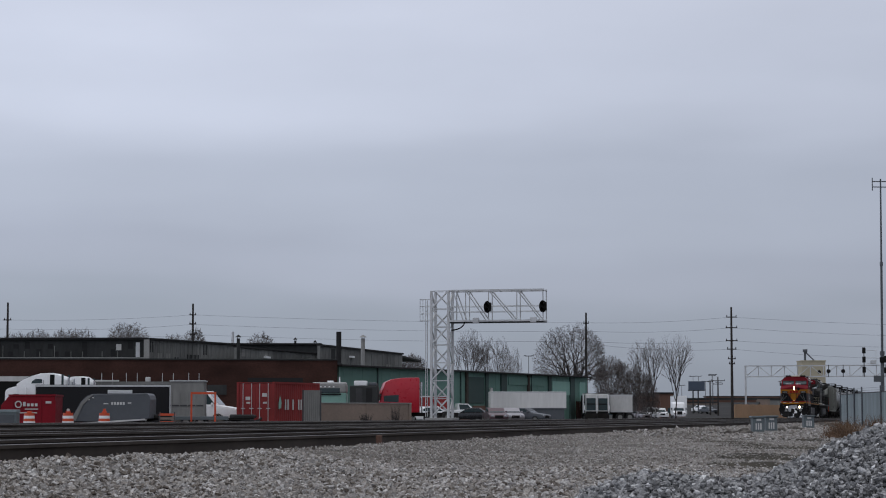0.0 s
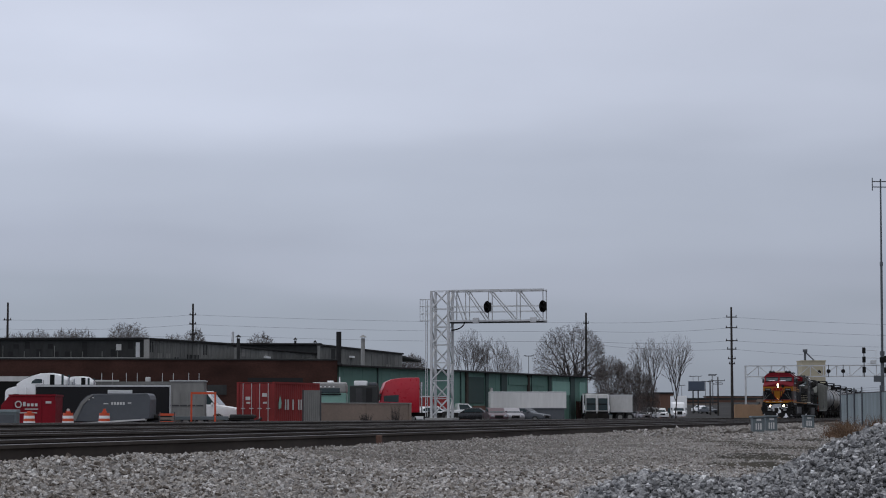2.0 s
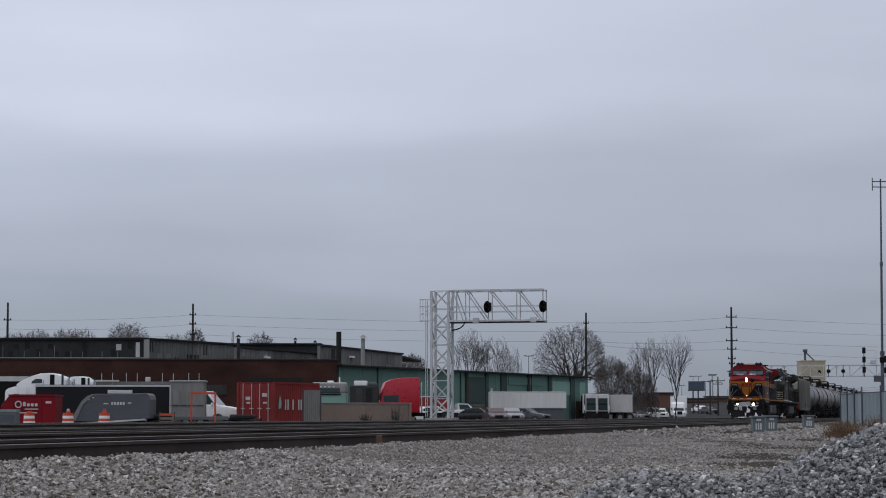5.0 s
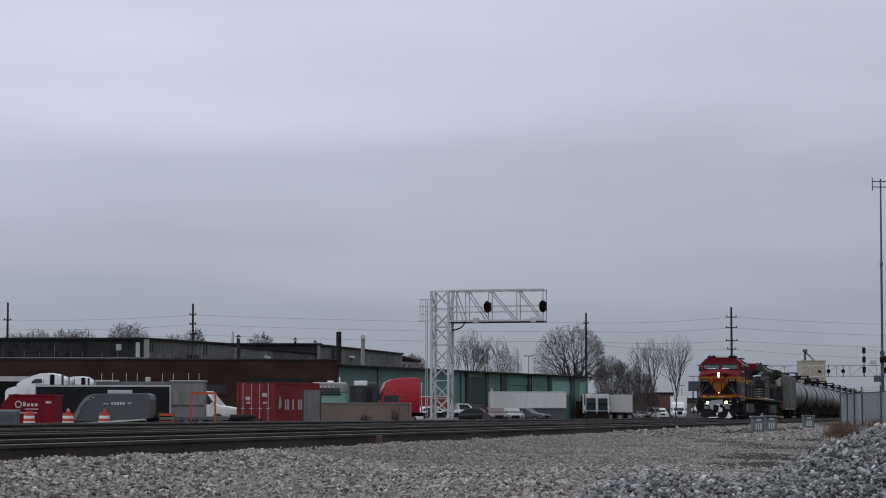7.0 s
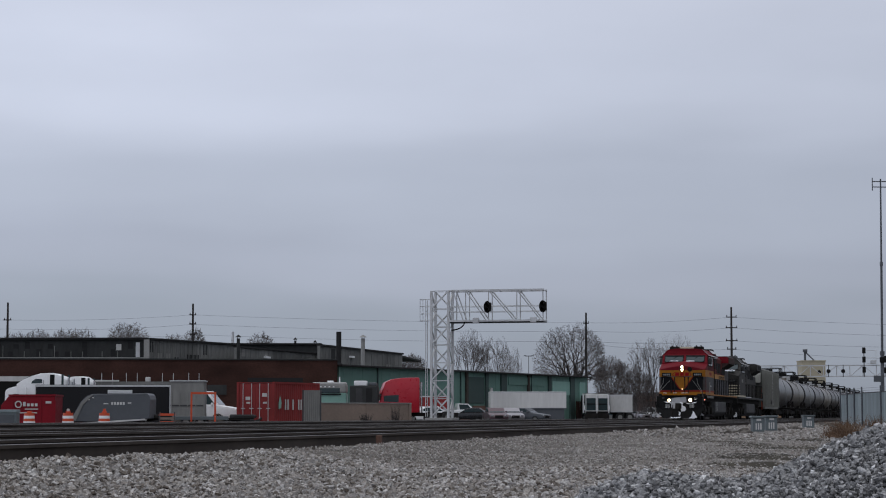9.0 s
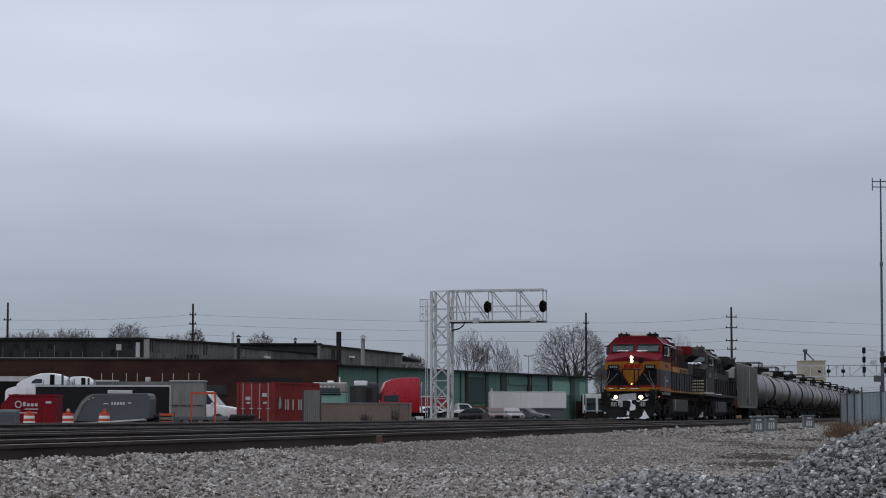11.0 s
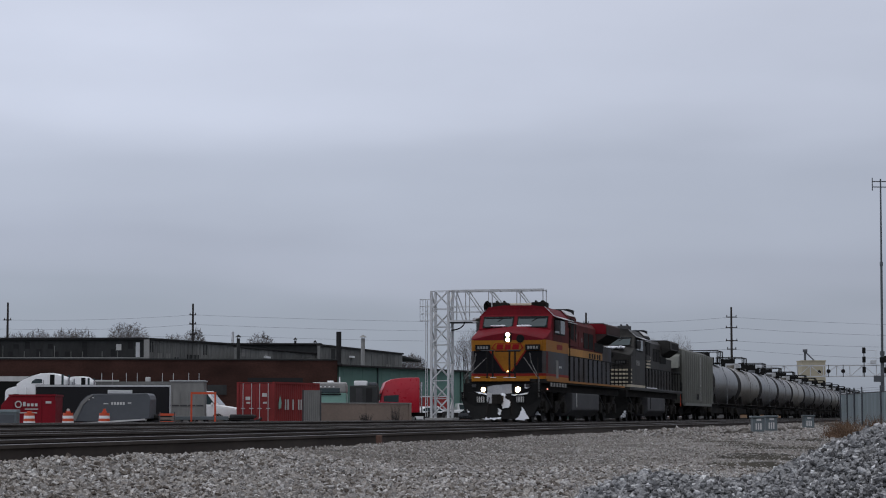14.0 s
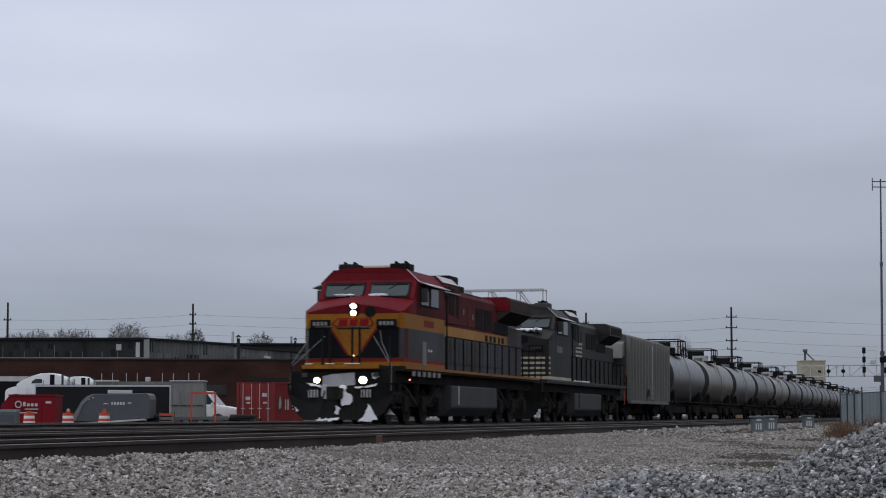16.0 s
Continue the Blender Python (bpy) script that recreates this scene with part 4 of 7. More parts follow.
def tank_car(material, label):
    c = thing("tank_wagon", label, "tank wagon", group="tank wagons of the train")
    r, zc, L2 = 1.47, 2.52, 8.15
    def ring(x, k):
        return [(x, r * k * math.cos(2 * math.pi * i / 36), zc + r * k * math.sin(2 * math.pi * i / 36)) for i in range(36)]
    tank = part("tank", loft(B(), [ring(-L2 + 0.42, 1.0), ring(L2 - 0.42, 1.0)]), material, c, smooth=True)
    # dished ends in a dark colour that stands for the shaded gap
    for s in (-1, 1):
        part("tank_head", loft(B(), [ring(s * (L2 - 0.421), 1.0), ring(s * (L2 - 0.36), 0.985), ring(s * (L2 - 0.25), 0.9), ring(s * (L2 - 0.1), 0.7), ring(s * (L2 - 0.02), 0.38), ring(s * L2, 0.02)]), "tank_end_shade", c, "dished tank end coloured dark for the shade between wagons", smooth=True)
    for x in (-5.2, -1.8, 1.8, 5.2):
        part("weld_band", loft(B(), [[(x + dx, (r + 0.005) * math.cos(2 * math.pi * i / 36), zc + (r + 0.005) * math.sin(2 * math.pi * i / 36)) for i in range(36)] for dx in (-0.05, 0.05)]), material, tank, smooth=True)
    if material != "tanker":
        bm = B()
        rng = random.Random(len(label))
        for s in (-1, 1):
            for k in range(9):
                x, wd, end = -1.5 + k * 0.36 + rng.uniform(-0.1, 0.1), rng.uniform(0.06, 0.16), rng.uniform(0.2, 1.15)
                loft(bm, [[(x - wd * (1 - 0.6 * q / 7), s * (r + 0.004) * math.cos(a), zc + (r + 0.004) * math.sin(a)), (x + wd * (1 - 0.6 * q / 7), s * (r + 0.004) * math.cos(a), zc + (r + 0.004) * math.sin(a)),
                           (x + wd * (1 - 0.6 * q / 7), s * (r - 0.004) * math.cos(a), zc + (r - 0.004) * math.sin(a)), (x - wd * (1 - 0.6 * q / 7), s * (r - 0.004) * math.cos(a), zc + (r - 0.004) * math.sin(a))]
                          for q, a in ((q, 1.4 + (end - 1.4) * q / 7 - 0.3 * (q / 7)) for q in range(8))])
        part("spill_stain", bm, "spill", tank, "dark spill streaks below the dome")
    part("centre_sill", box(B(), -8.9, 8.9, -0.28, 0.28, 0.78, 1.08), "under", c)
    for x in (-6.4, 6.4):
        part("bolster_saddle", prism(B(), [(-1.45, 1.0), (1.45, 1.0), (1.3, 1.75), (0.9, 1.3), (-0.9, 1.3), (-1.3, 1.75)], "x", x - 0.25, x + 0.25), "under", c)
    for s in (-1, 1):
        part("side_rail", tube(B(), (-8.4, s * 1.4, 1.08), (8.4, s * 1.4, 1.08), 0.03, n=6), "under", c)
    # end platforms and rails
    for s in (-1, 1):
        part("end_platform", box(B(), s * 8.3 - 0.35, s * 8.3 + 0.35, -1.45, 1.45, 1.02, 1.08), "under", c)
        part("end_ladder", tube(B(), (s * 8.55, 1.3, 1.05), (s * 8.55, 1.3, 2.1), 0.025, n=6), "under", c)
        part("end_rail", tube(B(), (s * 8.55, -1.3, 2.1), (s * 8.55, 1.3, 2.1), 0.025, n=6), "under", c)
    # top fittings: walkway, crash box, rails, ladder
    part("protective_housing", tube(B(), (0, 0, zc + r - 0.15), (0, 0, zc + r + 0.42), 0.55, n=20), "black" if material == "tanker" else "galv", c)
    part("manway", tube(B(), (1.35, 0, zc + r - 0.1), (1.35, 0, zc + r + 0.25), 0.3, n=14), material, c)
    for s in (-1, 1):
        plat = part("top_platform", box(B(), -1.3, 2.3, s * 0.75 - 0.28, s * 0.75 + 0.28, zc + r - 0.05, zc + r), "black", c)
        handrail(c, -1.3, 2.3, s * 1.02, zc + r - 0.02, 4, top=0.86, r=0.035)
        part("mid_rail", tube(B(), (-1.3, s * 1.02, zc + r + 0.43), (2.3, s * 1.02, zc + r + 0.43), 0.025, n=6), "black", c)
    for x in (-1.3, 2.3):
        part("cross_rail", tube(B(), (x, -1.02, zc + r + 0.84), (x, 1.02, zc + r + 0.84), 0.035, n=6), "black", c)
    part("dark_screen", box(B(), -1.32, -1.27, -1.0, 0.1, zc + r + 0.1, zc + r + 0.8), "black", c)
    for k in (-0.2, 0.2):
        part("ladder_rail", tube(B(), (0.5 + k, 1.52, 1.05), (0.5 + k, 1.5, zc + 0.3), 0.012, n=5), material, c)
        part("ladder_rail", tube(B(), (0.5 + k, 1.5, zc + 0.3), (0.5 + k, 1.05, zc + r), 0.012, n=5), material, c)
    part("brake_gear", box(B(), -3.6, 2.4, -0.75, 0.75, 0.42, 0.8, 0.05), "under", c)
    part("brake_cylinder", tube(B(), (2.6, 0.5, 0.62), (3.8, 0.5, 0.62), 0.22, n=12), "under", c)
    part("bottom_outlet", tube(B(), (0, 0, 0.4), (0, 0, 1.2), 0.3, n=12), "under", c)
    for xc in (-6.5, 6.5):
        part("bolster", box(B(), xc - 0.9, xc + 0.9, -0.9, 0.9, 0.35, 0.85, 0.04), "under", c)
        freight_bogie(c, xc)
    return c


VEHICLES = []  # (thing, how far its origin lies behind the lead nose)
VEHICLES.append((locomotive("red"), 0.0))
VEHICLES.append((locomotive("black"), 22.3))
VEHICLES.append((hopper_car(), 50.3))
tanks = [tank_car("tanker", "pale grey tank wagon with a black top walkway"), tank_car("tanker_dark", "dark grey tank wagon with a pale dome"), tank_car("tanker_tan", "dusty tan-grey tank wagon with spill stains")]
ORDER = (0, 2, 0, 1, 2, 1, 1, 1, 2, 1, 0, 1, 1, 2, 1, 1, 0, 1, 1, 1)  # which kind of tank wagon follows which
for k, base in enumerate(ORDER):
    VEHICLES.append((tanks[base] if k == ORDER.index(base) else copy_thing(tanks[base], Matrix.Identity(4)), 68.5 + 18.03 * k))


# ---- buildings beyond the tracks ----
GROUND = -0.4


def slab(bm, a, b, z0, z1, th, z1b=None):
    """An upright slab from a to b in plan, th thick away from the lens; z1b: its height at b."""
    z1b = z1 if z1b is None else z1b
    ax, ay, bx, by = *a, *b
    d = Vector((bx - ax, by - ay)).normalized()
    n = Vector((-d.y, d.x)) * th
    lo = [bm.verts.new((x, y, z0)) for x, y in ((ax, ay), (bx, by), (bx + n.x, by + n.y), (ax + n.x, ay + n.y))]
    hi = [bm.verts.new((x, y, z)) for x, y, z in ((ax, ay, z1), (bx, by, z1b), (bx + n.x, by + n.y, z1b), (ax + n.x, ay + n.y, z1))]
    bm.faces.new(lo[::-1])
    bm.faces.new(hi)
    for i in range(4):
        bm.faces.new((lo[i], lo[(i + 1) % 4], hi[(i + 1) % 4], hi[i]))
    return bm


def between(a, b, k, out=0.0):
    """The point at k from a to b in plan, out metres towards the lens."""
    d = Vector((b[0] - a[0], b[1] - a[1])).normalized()
    return (a[0] + (b[0] - a[0]) * k + d.y * out, a[1] + (b[1] - a[1]) * k - d.x * out)


def wall_strip(parent, name, a, b, k0, k1, z0, z1, out, material, label=""):
    return part(name, slab(B(), between(a, b, k0, out), between(a, b, k1, out), z0, z1, out - 0.004), material, parent, label)


def make_brick_warehouse():
    w = thing("brick_warehouse", "long low dark brick warehouse with sooty grey clerestory walls", "warehouse")
    a, b = (-44.88, 188), (-9.81, 192)
    part("brick_wall", slab(B(), a, b, GROUND - 0.1, 5.39, 0.4), "brick", w, "dark brown brick wall")
    part("roof", slab(B(), between(a, b, 0, -0.4), between(a, b, 1, -0.4), 4.9, 5.3, 52), "roof", w, "flat tarred roof")
    part("coping", slab(B(), between(a, b, 0, 0.1), between(a, b, 1, 0.1), 5.39, 5.52, 0.6), "upper_dark", w)
    part("end_wall", slab(B(), b, (b[0] - 4, b[1] + 40), GROUND - 0.1, 5.2, 0.4), "brick", w)
    for k0, k1, z0, z1, m_, lab in ((0.125, 0.215, 3.40, 3.85, "offwhite", "pale loading door lintel"), (0.125, 0.215, GROUND, 3.35, "black", "dark loading opening"), (0.765, 0.909, 3.3, 3.76, "roof", "black canopy fascia"), (0.25, 0.30, 2.6, 3.6, "upper_dark", ""), (0.33, 0.38, 2.6, 3.6, "upper_dark", ""), (0.66, 0.71, 2.2, 3.1, "upper_dark", "")):
        wall_strip(w, "wall_panel", a, b, k0, k1, z0, z1, 0.13, m_, lab)
    # clerestory walls standing back on the roof
    ca, cb = (-47.27, 198), (-28.61, 198)
    cc, cd = (-28.23, 198), (-21.28, 214)
    z_top = 7.55
    part("clerestory_wall", slab(B(), ca, cb, 4.9, z_top, 0.3), "upper_dark", w, "sooty dark clerestory wall")
    part("clerestory_wall", slab(B(), cc, cd, 4.9, z_top, 0.3), "upper", w, "weathered grey clerestory wall")
    part("corner_post", box(B(), -28.64, -28.15, 197.6, 198.2, 4.9, z_top), "concrete", w, "pale corner post")
    part("roof_edge", slab(B(), between(ca, cb, 0, 0.25), between(ca, cb, 1.02, 0.25), z_top, 7.74, 0.6), "roof", w)
    part("roof_edge", slab(B(), between(cc, cd, 0, 0.25), between(cc, cd, 1, 0.25), z_top, 7.72, 0.6), "roof", w)
    for k in (0.05, 0.11, 0.2, 0.27, 0.38, 0.46, 0.535, 0.62, 0.68, 0.78, 0.86, 0.95):
        wall_strip(w, "mullion", ca, cb, k, k + 0.003, 5.77, 6.96 if int(k * 100) % 2 else 6.42, 0.06, "upper")
    wall_strip(w, "clerestory_sill", ca, cb, 0, 1, 5.72, 5.85, 0.1, "concrete", "pale concrete sill")
    wall_strip(w, "clerestory_panel", ca, cb, 0.854, 0.88, 6.53, 7.12, 0.12, "offwhite", "small pale board")
    wall_strip(w, "clerestory_panel", ca, cb, 0.955, 0.975, 5.88, 7.28, 0.1, "galv", "pale patched strip")
    for i in range(22):
        k = 0.02 + i * 0.045
        wall_strip(w, "mullion", cc, cd, k, k + 0.01, 5.2, z_top - 0.1, 0.05, "upper")
    ce, cf = (-20.49, 205), (-13.51, 228)
    part("clerestory_wall", slab(B(), ce, cf, 4.9, 7.03, 0.3), "upper", w, "weathered grey clerestory wall")
    part("roof_edge", slab(B(), between(ce, cf, 0, 0.2), between(ce, cf, 1, 0.2), 7.03, 7.17, 0.6), "roof", w)
    for i in range(16):
        k = 0.03 + i * 0.06
        wall_strip(w, "mullion", ce, cf, k, k + 0.012, 5.3, 6.97, 0.05, "upper")
    for k in (0.3, 0.84):
        wall_strip(w, "wall_lamp", ce, cf, k, k + 0.05, 6.15, 6.35, 0.3, "white", "white wall lamp")
    part("roof_monitor", box(B(), -27.61, -14.06, 234, 246, 4.9, 8.31), "upper_dark", w, "dark roof monitor")
    part("roof_monitor_roof", box(B(), -27.82, -13.78, 233.6, 247, 8.31, 8.47), "roof", w)
    cg, ch = (-12.86, 216), (-4.86, 247)
    part("clerestory_wall", slab(B(), cg, ch, 4.7, 7.57, 0.3), "upper", w, "weathered grey clerestory wall")
    part("roof_edge", slab(B(), between(cg, ch, 0, 0.2), between(cg, ch, 1, 0.2), 7.57, 7.74, 0.6), "roof", w)
    for i in range(14):
        k = 0.03 + i * 0.07
        wall_strip(w, "mullion", cg, ch, k, k + 0.014, 5.0, 7.45, 0.05, "upper")
    rng = random.Random(77)
    for p, q, n, z0, z1 in ((ca, cb, 34, 5.95, z_top - 0.15), (cc, cd, 22, 5.3, z_top - 0.12), (ce, cf, 20, 5.4, 6.97), (cg, ch, 18, 5.1, 7.45)):
        for i in range(n):
            for r_ in range(2):
                if rng.random() < 0.78:
                    za, zb = z0 + (z1 - z0) * r_ / 2, z0 + (z1 - z0) * (r_ + rng.choice((1, 1, 1, 0.7))) / 2 - 0.05
                    wall_strip(w, "cladding_panel", p, q, (i + 0.06) / n, (i + 0.94) / n, za, zb, rng.uniform(0.02, 0.04), rng.choice(("upper_dark", "upper_dark", "upper_dark", "roof") if p is ca else ("upper", "upper", "upper", "upper", "upper", "upper", "upper", "bin_pale", "upper_dark")))
    for flat, z in (((ca, cc, cd, (cd[0] + 1, 250), (ca[0], 250)), z_top - 0.1), ((ce, cf, (cf[0], 233), (ce[0], 233)), 7.03 - 0.1), ((cg, ch, (ch[0] + 2, 268), (cg[0], 268)), 7.57 - 0.1)):
        part("clerestory_roof", prism(B(), [(p[0], p[1] + 0.35) for p in flat], "z", z - 0.2, z), "roof", w)
    wall_strip(w, "wall_lamp", cg, ch, 0.32, 0.36, 6.6, 6.8, 0.3, "white", "white wall lamp")


def stack(x, y, r, z0, z1, material, cap, label):
    s = thing("roof_stack", label, "chimney", Matrix.Translation((x, y, z0)), group="stacks on the warehouse roof")
    part("pipe", tube(B(), (0, 0, 0), (0, 0, z1 - z0), r, n=14), material, s)
    part("flashing", tube(B(), (0, 0, 0), (0, 0, 0.15), r * 1.5, r * 1.1, n=14), "roof", s)
    if cap:
        part("rain_cap", tube(B(), (0, 0, z1 - z0 + 0.12), (0, 0, z1 - z0 + 0.38), r * 1.9, 0.03, n=14), material, s)
        for k in range(3):
            q = k * 2.094
            part("cap_strut", tube(B(), (r * 0.9 * math.cos(q), r * 0.9 * math.sin(q), z1 - z0 - 0.1), (r * math.cos(q), r * math.sin(q), z1 - z0 + 0.15), 0.02, n=5), material, s)


def make_green_warehouse():
    g = thing("green_warehouse", "long sage-green metal warehouse with dark posts and eaves", "warehouse")
    a, b = (-9.70, 193), (17.62, 252)
    z1 = 4.89
    part("wall", slab(B(), a, b, GROUND - 0.1, z1, 0.3), "green", g, "sage-green ribbed siding")
    part("end_wall", slab(B(), b, (b[0] - 24, b[1] + 22), GROUND - 0.1, z1, 0.3), "green", g)
    part("roof", slab(B(), between(a, b, -0.005, 0.5), between(a, b, 1.005, 0.5), z1, z1 + 0.15, 9), "roof", g, "dark flat roof edge")
    for i in range(32):
        k = 0.012 + i / 32.5
        wall_strip(g, "siding_rib", a, b, k, k + 0.0025, GROUND, z1 - 0.02, 0.02, "green")
    for k, wd in ((0.52, 0.01), (0.585, 0.016), (0.60, 0.008), (0.80, 0.012), (0.905, 0.022)):
        wall_strip(g, "post", a, b, k, k + wd, GROUND, z1 - 0.05, 0.2, "green_dark" if wd < 0.04 else "brown", "dark steel post")
    for k0, k1, z0, z2, m_ in ((0.44, 0.515, 1.6, 4.4, "green_dark"), (0.525, 0.58, 0.2, 2.6, "green_dark"), (0.62, 0.78, 3.7, 4.6, "green"), (0.82, 0.93, 2.7, 4.3, "teal"), (0.955, 0.985, 1.0, 4.3, "teal"), (0.94, 0.998, GROUND, 2.0, "brick"), (0.47, 0.6, 0.5, 1.35, "brown")):
        wall_strip(g, "wall_panel", a, b, k0, k1, z0, z2, 0.09, m_)
    for k in (0.44, 0.703):
        wall_strip(g, "rusty_post", a, b, k, k + 0.007, GROUND, z1 - 0.03, 0.22, "tie", "rust-brown post")
    wall_strip(g, "low_brick_wall", a, b, 0.36, 0.5, GROUND, 1.1, 0.24, "brown", "low brown brick base")
    wall_strip(g, "door_jamb", a, b, 0.54, 0.546, GROUND, 3.3, 0.23, "offwhite", "pale door jamb")
    for i in range(3):
        k = 0.12 + i * 0.3
        wall_strip(g, "downpipe", a, b, k, k + 0.002, GROUND, z1, 0.14, "green_dark")


make_brick_warehouse()
stack(-9.95, 197, 0.248, 5.1, 8.26, "roof", False, "tall black steel stack on the warehouse roof")
stack(-7.99, 206, 0.203, 4.6, 7.96, "concrete", True, "pale capped metal vent pipe on the roof")
stack(-23.54, 231, 0.151, 5.0, 9.65, "galv", False, "thin grey vent pipe on the warehouse roof")
stack(-20.13, 203, 0.166, 5.2, 7.85, "upper_dark", True, "dark capped vent pipe on the warehouse roof")
stack(-17.18, 240, 0.131, 7.8, 8.97, "roof", True, "short dark vent on the warehouse roof")
stack(-14.88, 240, 0.131, 7.8, 8.65, "roof", True, "short dark vent on the warehouse roof")
make_green_warehouse()


# ---- signal cantilever ----
def make_cantilever():
    s = thing("signal_cantilever", "galvanised lattice railway signal cantilever with two black signal heads", "railway signal", Matrix.Translation((-0.07, 137, 0)) @ Matrix.Rotation(-TRACK_ANGLE, 4, "Z"))
    part("foundation", box(B(), -0.95, 0.95, -0.95, 0.95, GROUND - 0.05, 0.12, 0.04), "concrete", s)
    zt, h = 8.50, 0.58
    for x in (-h, h):
        for y in (-h, h):
            part("tower_leg", box(B(), x - 0.075, x + 0.075, y - 0.075, y + 0.075, 0.12, zt), "galv", s)
    n = 7
    for i in range(n):
        z0, z1 = 0.2 + (zt - 0.2) * i / n, 0.2 + (zt - 0.2) * (i + 1) / n
        for p, q in (((-h, -h), (h, -h)), ((h, -h), (h, h)), ((h, h), (-h, h)), ((-h, h), (-h, -h))):
            if i % 2:
                p, q = q, p
            part("lattice_bar", tube(B(), (*p, z0), (*q, z1), 0.06, n=4), "galv", s)
            part("lattice_bar", tube(B(), (*p, z1), (*q, z1), 0.03, n=4), "galv", s)
    # arm over the two main tracks
    x1, zb = 7.0, 6.49
    for y in (-h, h):
        for z in (zb, zt):
            part("arm_chord", box(B(), h, x1, y - 0.06, y + 0.06, z - 0.055, z + 0.055), "galv", s)
        xs = [h + 0.3, 1.75, 3.3, 5.2, x1 - 0.05]
        for i, x in enumerate(xs):
            part("arm_post", tube(B(), (x, y, zb), (x, y, zt), 0.04, n=5), "galv", s)
            if i:
                part("arm_brace", tube(B(), (xs[i - 1], y, zt), (x - 0.15, y, zb), 0.045, n=5), "galv", s)
        for z in (zb + 0.62, zb + 0.98):
            part("arm_guard_rail", tube(B(), (h, y, z), (x1, y, z), 0.02, n=5), "galv", s)
    for i in range(9):
        x = 1.0 + i * 0.72
        part("arm_cross_bar", tube(B(), (x, -h, zb), (x, h, zb), 0.03, n=5), "galv", s)
        part("arm_cross_bar", tube(B(), (x, -h, zt), (x, h, zt), 0.03, n=5), "galv", s)
    part("walkway_grating", box(B(), h, x1, -0.5, 0.5, zb - 0.12, zb - 0.06), "tankgrey", s)
    for x in (3.24, 6.95):
        hd = part("signal_head", prism(B(), [(x + 0.25 * math.sin(k * math.pi / 8), zb + 0.9 + 0.4 * math.cos(k * math.pi / 8)) for k in range(16)], "y", -h - 0.12, -h - 0.08), "black", s, "black oval signal backplate")
        for z in (zb + 0.72, zb + 1.08):
            part("signal_hood", tube(B(), (x, -h - 0.12, z), (x, -h - 0.4, z), 0.12, n=12, caps=False), "black", hd)
        part("head_case", box(B(), x - 0.2, x + 0.2, -h - 0.08, -h + 0.3, zb + 0.62, zb + 1.2, 0.03), "black", hd)
    for x in (2.45, 6.3):
        part("junction_box", box(B(), x - 0.2, x + 0.2, -h - 0.12, -h + 0.12, zb - 0.14, zb + 0.2, 0.02), "galv", s)
    # caged ladder
    for y in (-0.25, 0.25):
        part("ladder_rail", tube(B(), (-1.05, y, 0.2), (-1.05, y, zt - 0.5), 0.028, n=5), "galv", s)
    for i in range(26):
        part("ladder_rung", tube(B(), (-1.05, -0.25, 0.5 + i * 0.29), (-1.05, 0.25, 0.5 + i * 0.29), 0.016, n=5), "galv", s)
    for z in (zt - 0.55, zt - 1.0, zt - 1.5, zt - 1.95):
        part("cage_hoop", box(B(), -1.42, -h, -0.4, -0.36, z - 0.02, z + 0.02), "galv", s)
        part("cage_hoop", box(B(), -1.42, -1.38, -0.4, 0.4, z - 0.02, z + 0.02), "galv", s)
    for x, y in ((-1.4, -0.38), (-1.4, 0.38)):
        part("cage_bar", tube(B(), (x, y, zt - 1.95), (x, y, zt - 0.5), 0.022, n=5), "galv", s)
    bm = B()
    pts = [(h + 0.2 + 0.9 * math.sin(k / 10 * math.pi / 2) * (1 if k < 10 else 1), -h, zb - 0.5 - 0.1 + (0 if k < 1 else 0.55 * (1 - math.cos(k / 10 * math.pi / 2)))) for k in range(11)]
    for p, q in zip(pts, pts[1:]):
        tube(bm, p, q, 0.045, n=6)
    part("cable_conduit", bm, "black", s, "black looping cable")


make_cantilever()


# ---- vehicles and clutter in the yard ----
def wheel_pair(parent, x, w, r=0.5, dual=False):
    for s in (-1, 1):
        t = part("wheel", tube(B(), (x, s * (w - 0.26), r), (x, s * w, r), r, n=20), "rubber", parent)
        part("rim", tube(B(), (x, s * (w - 0.02), r), (x, s * (w + 0.02), r), r * 0.55, n=14), "bin_pale", t)


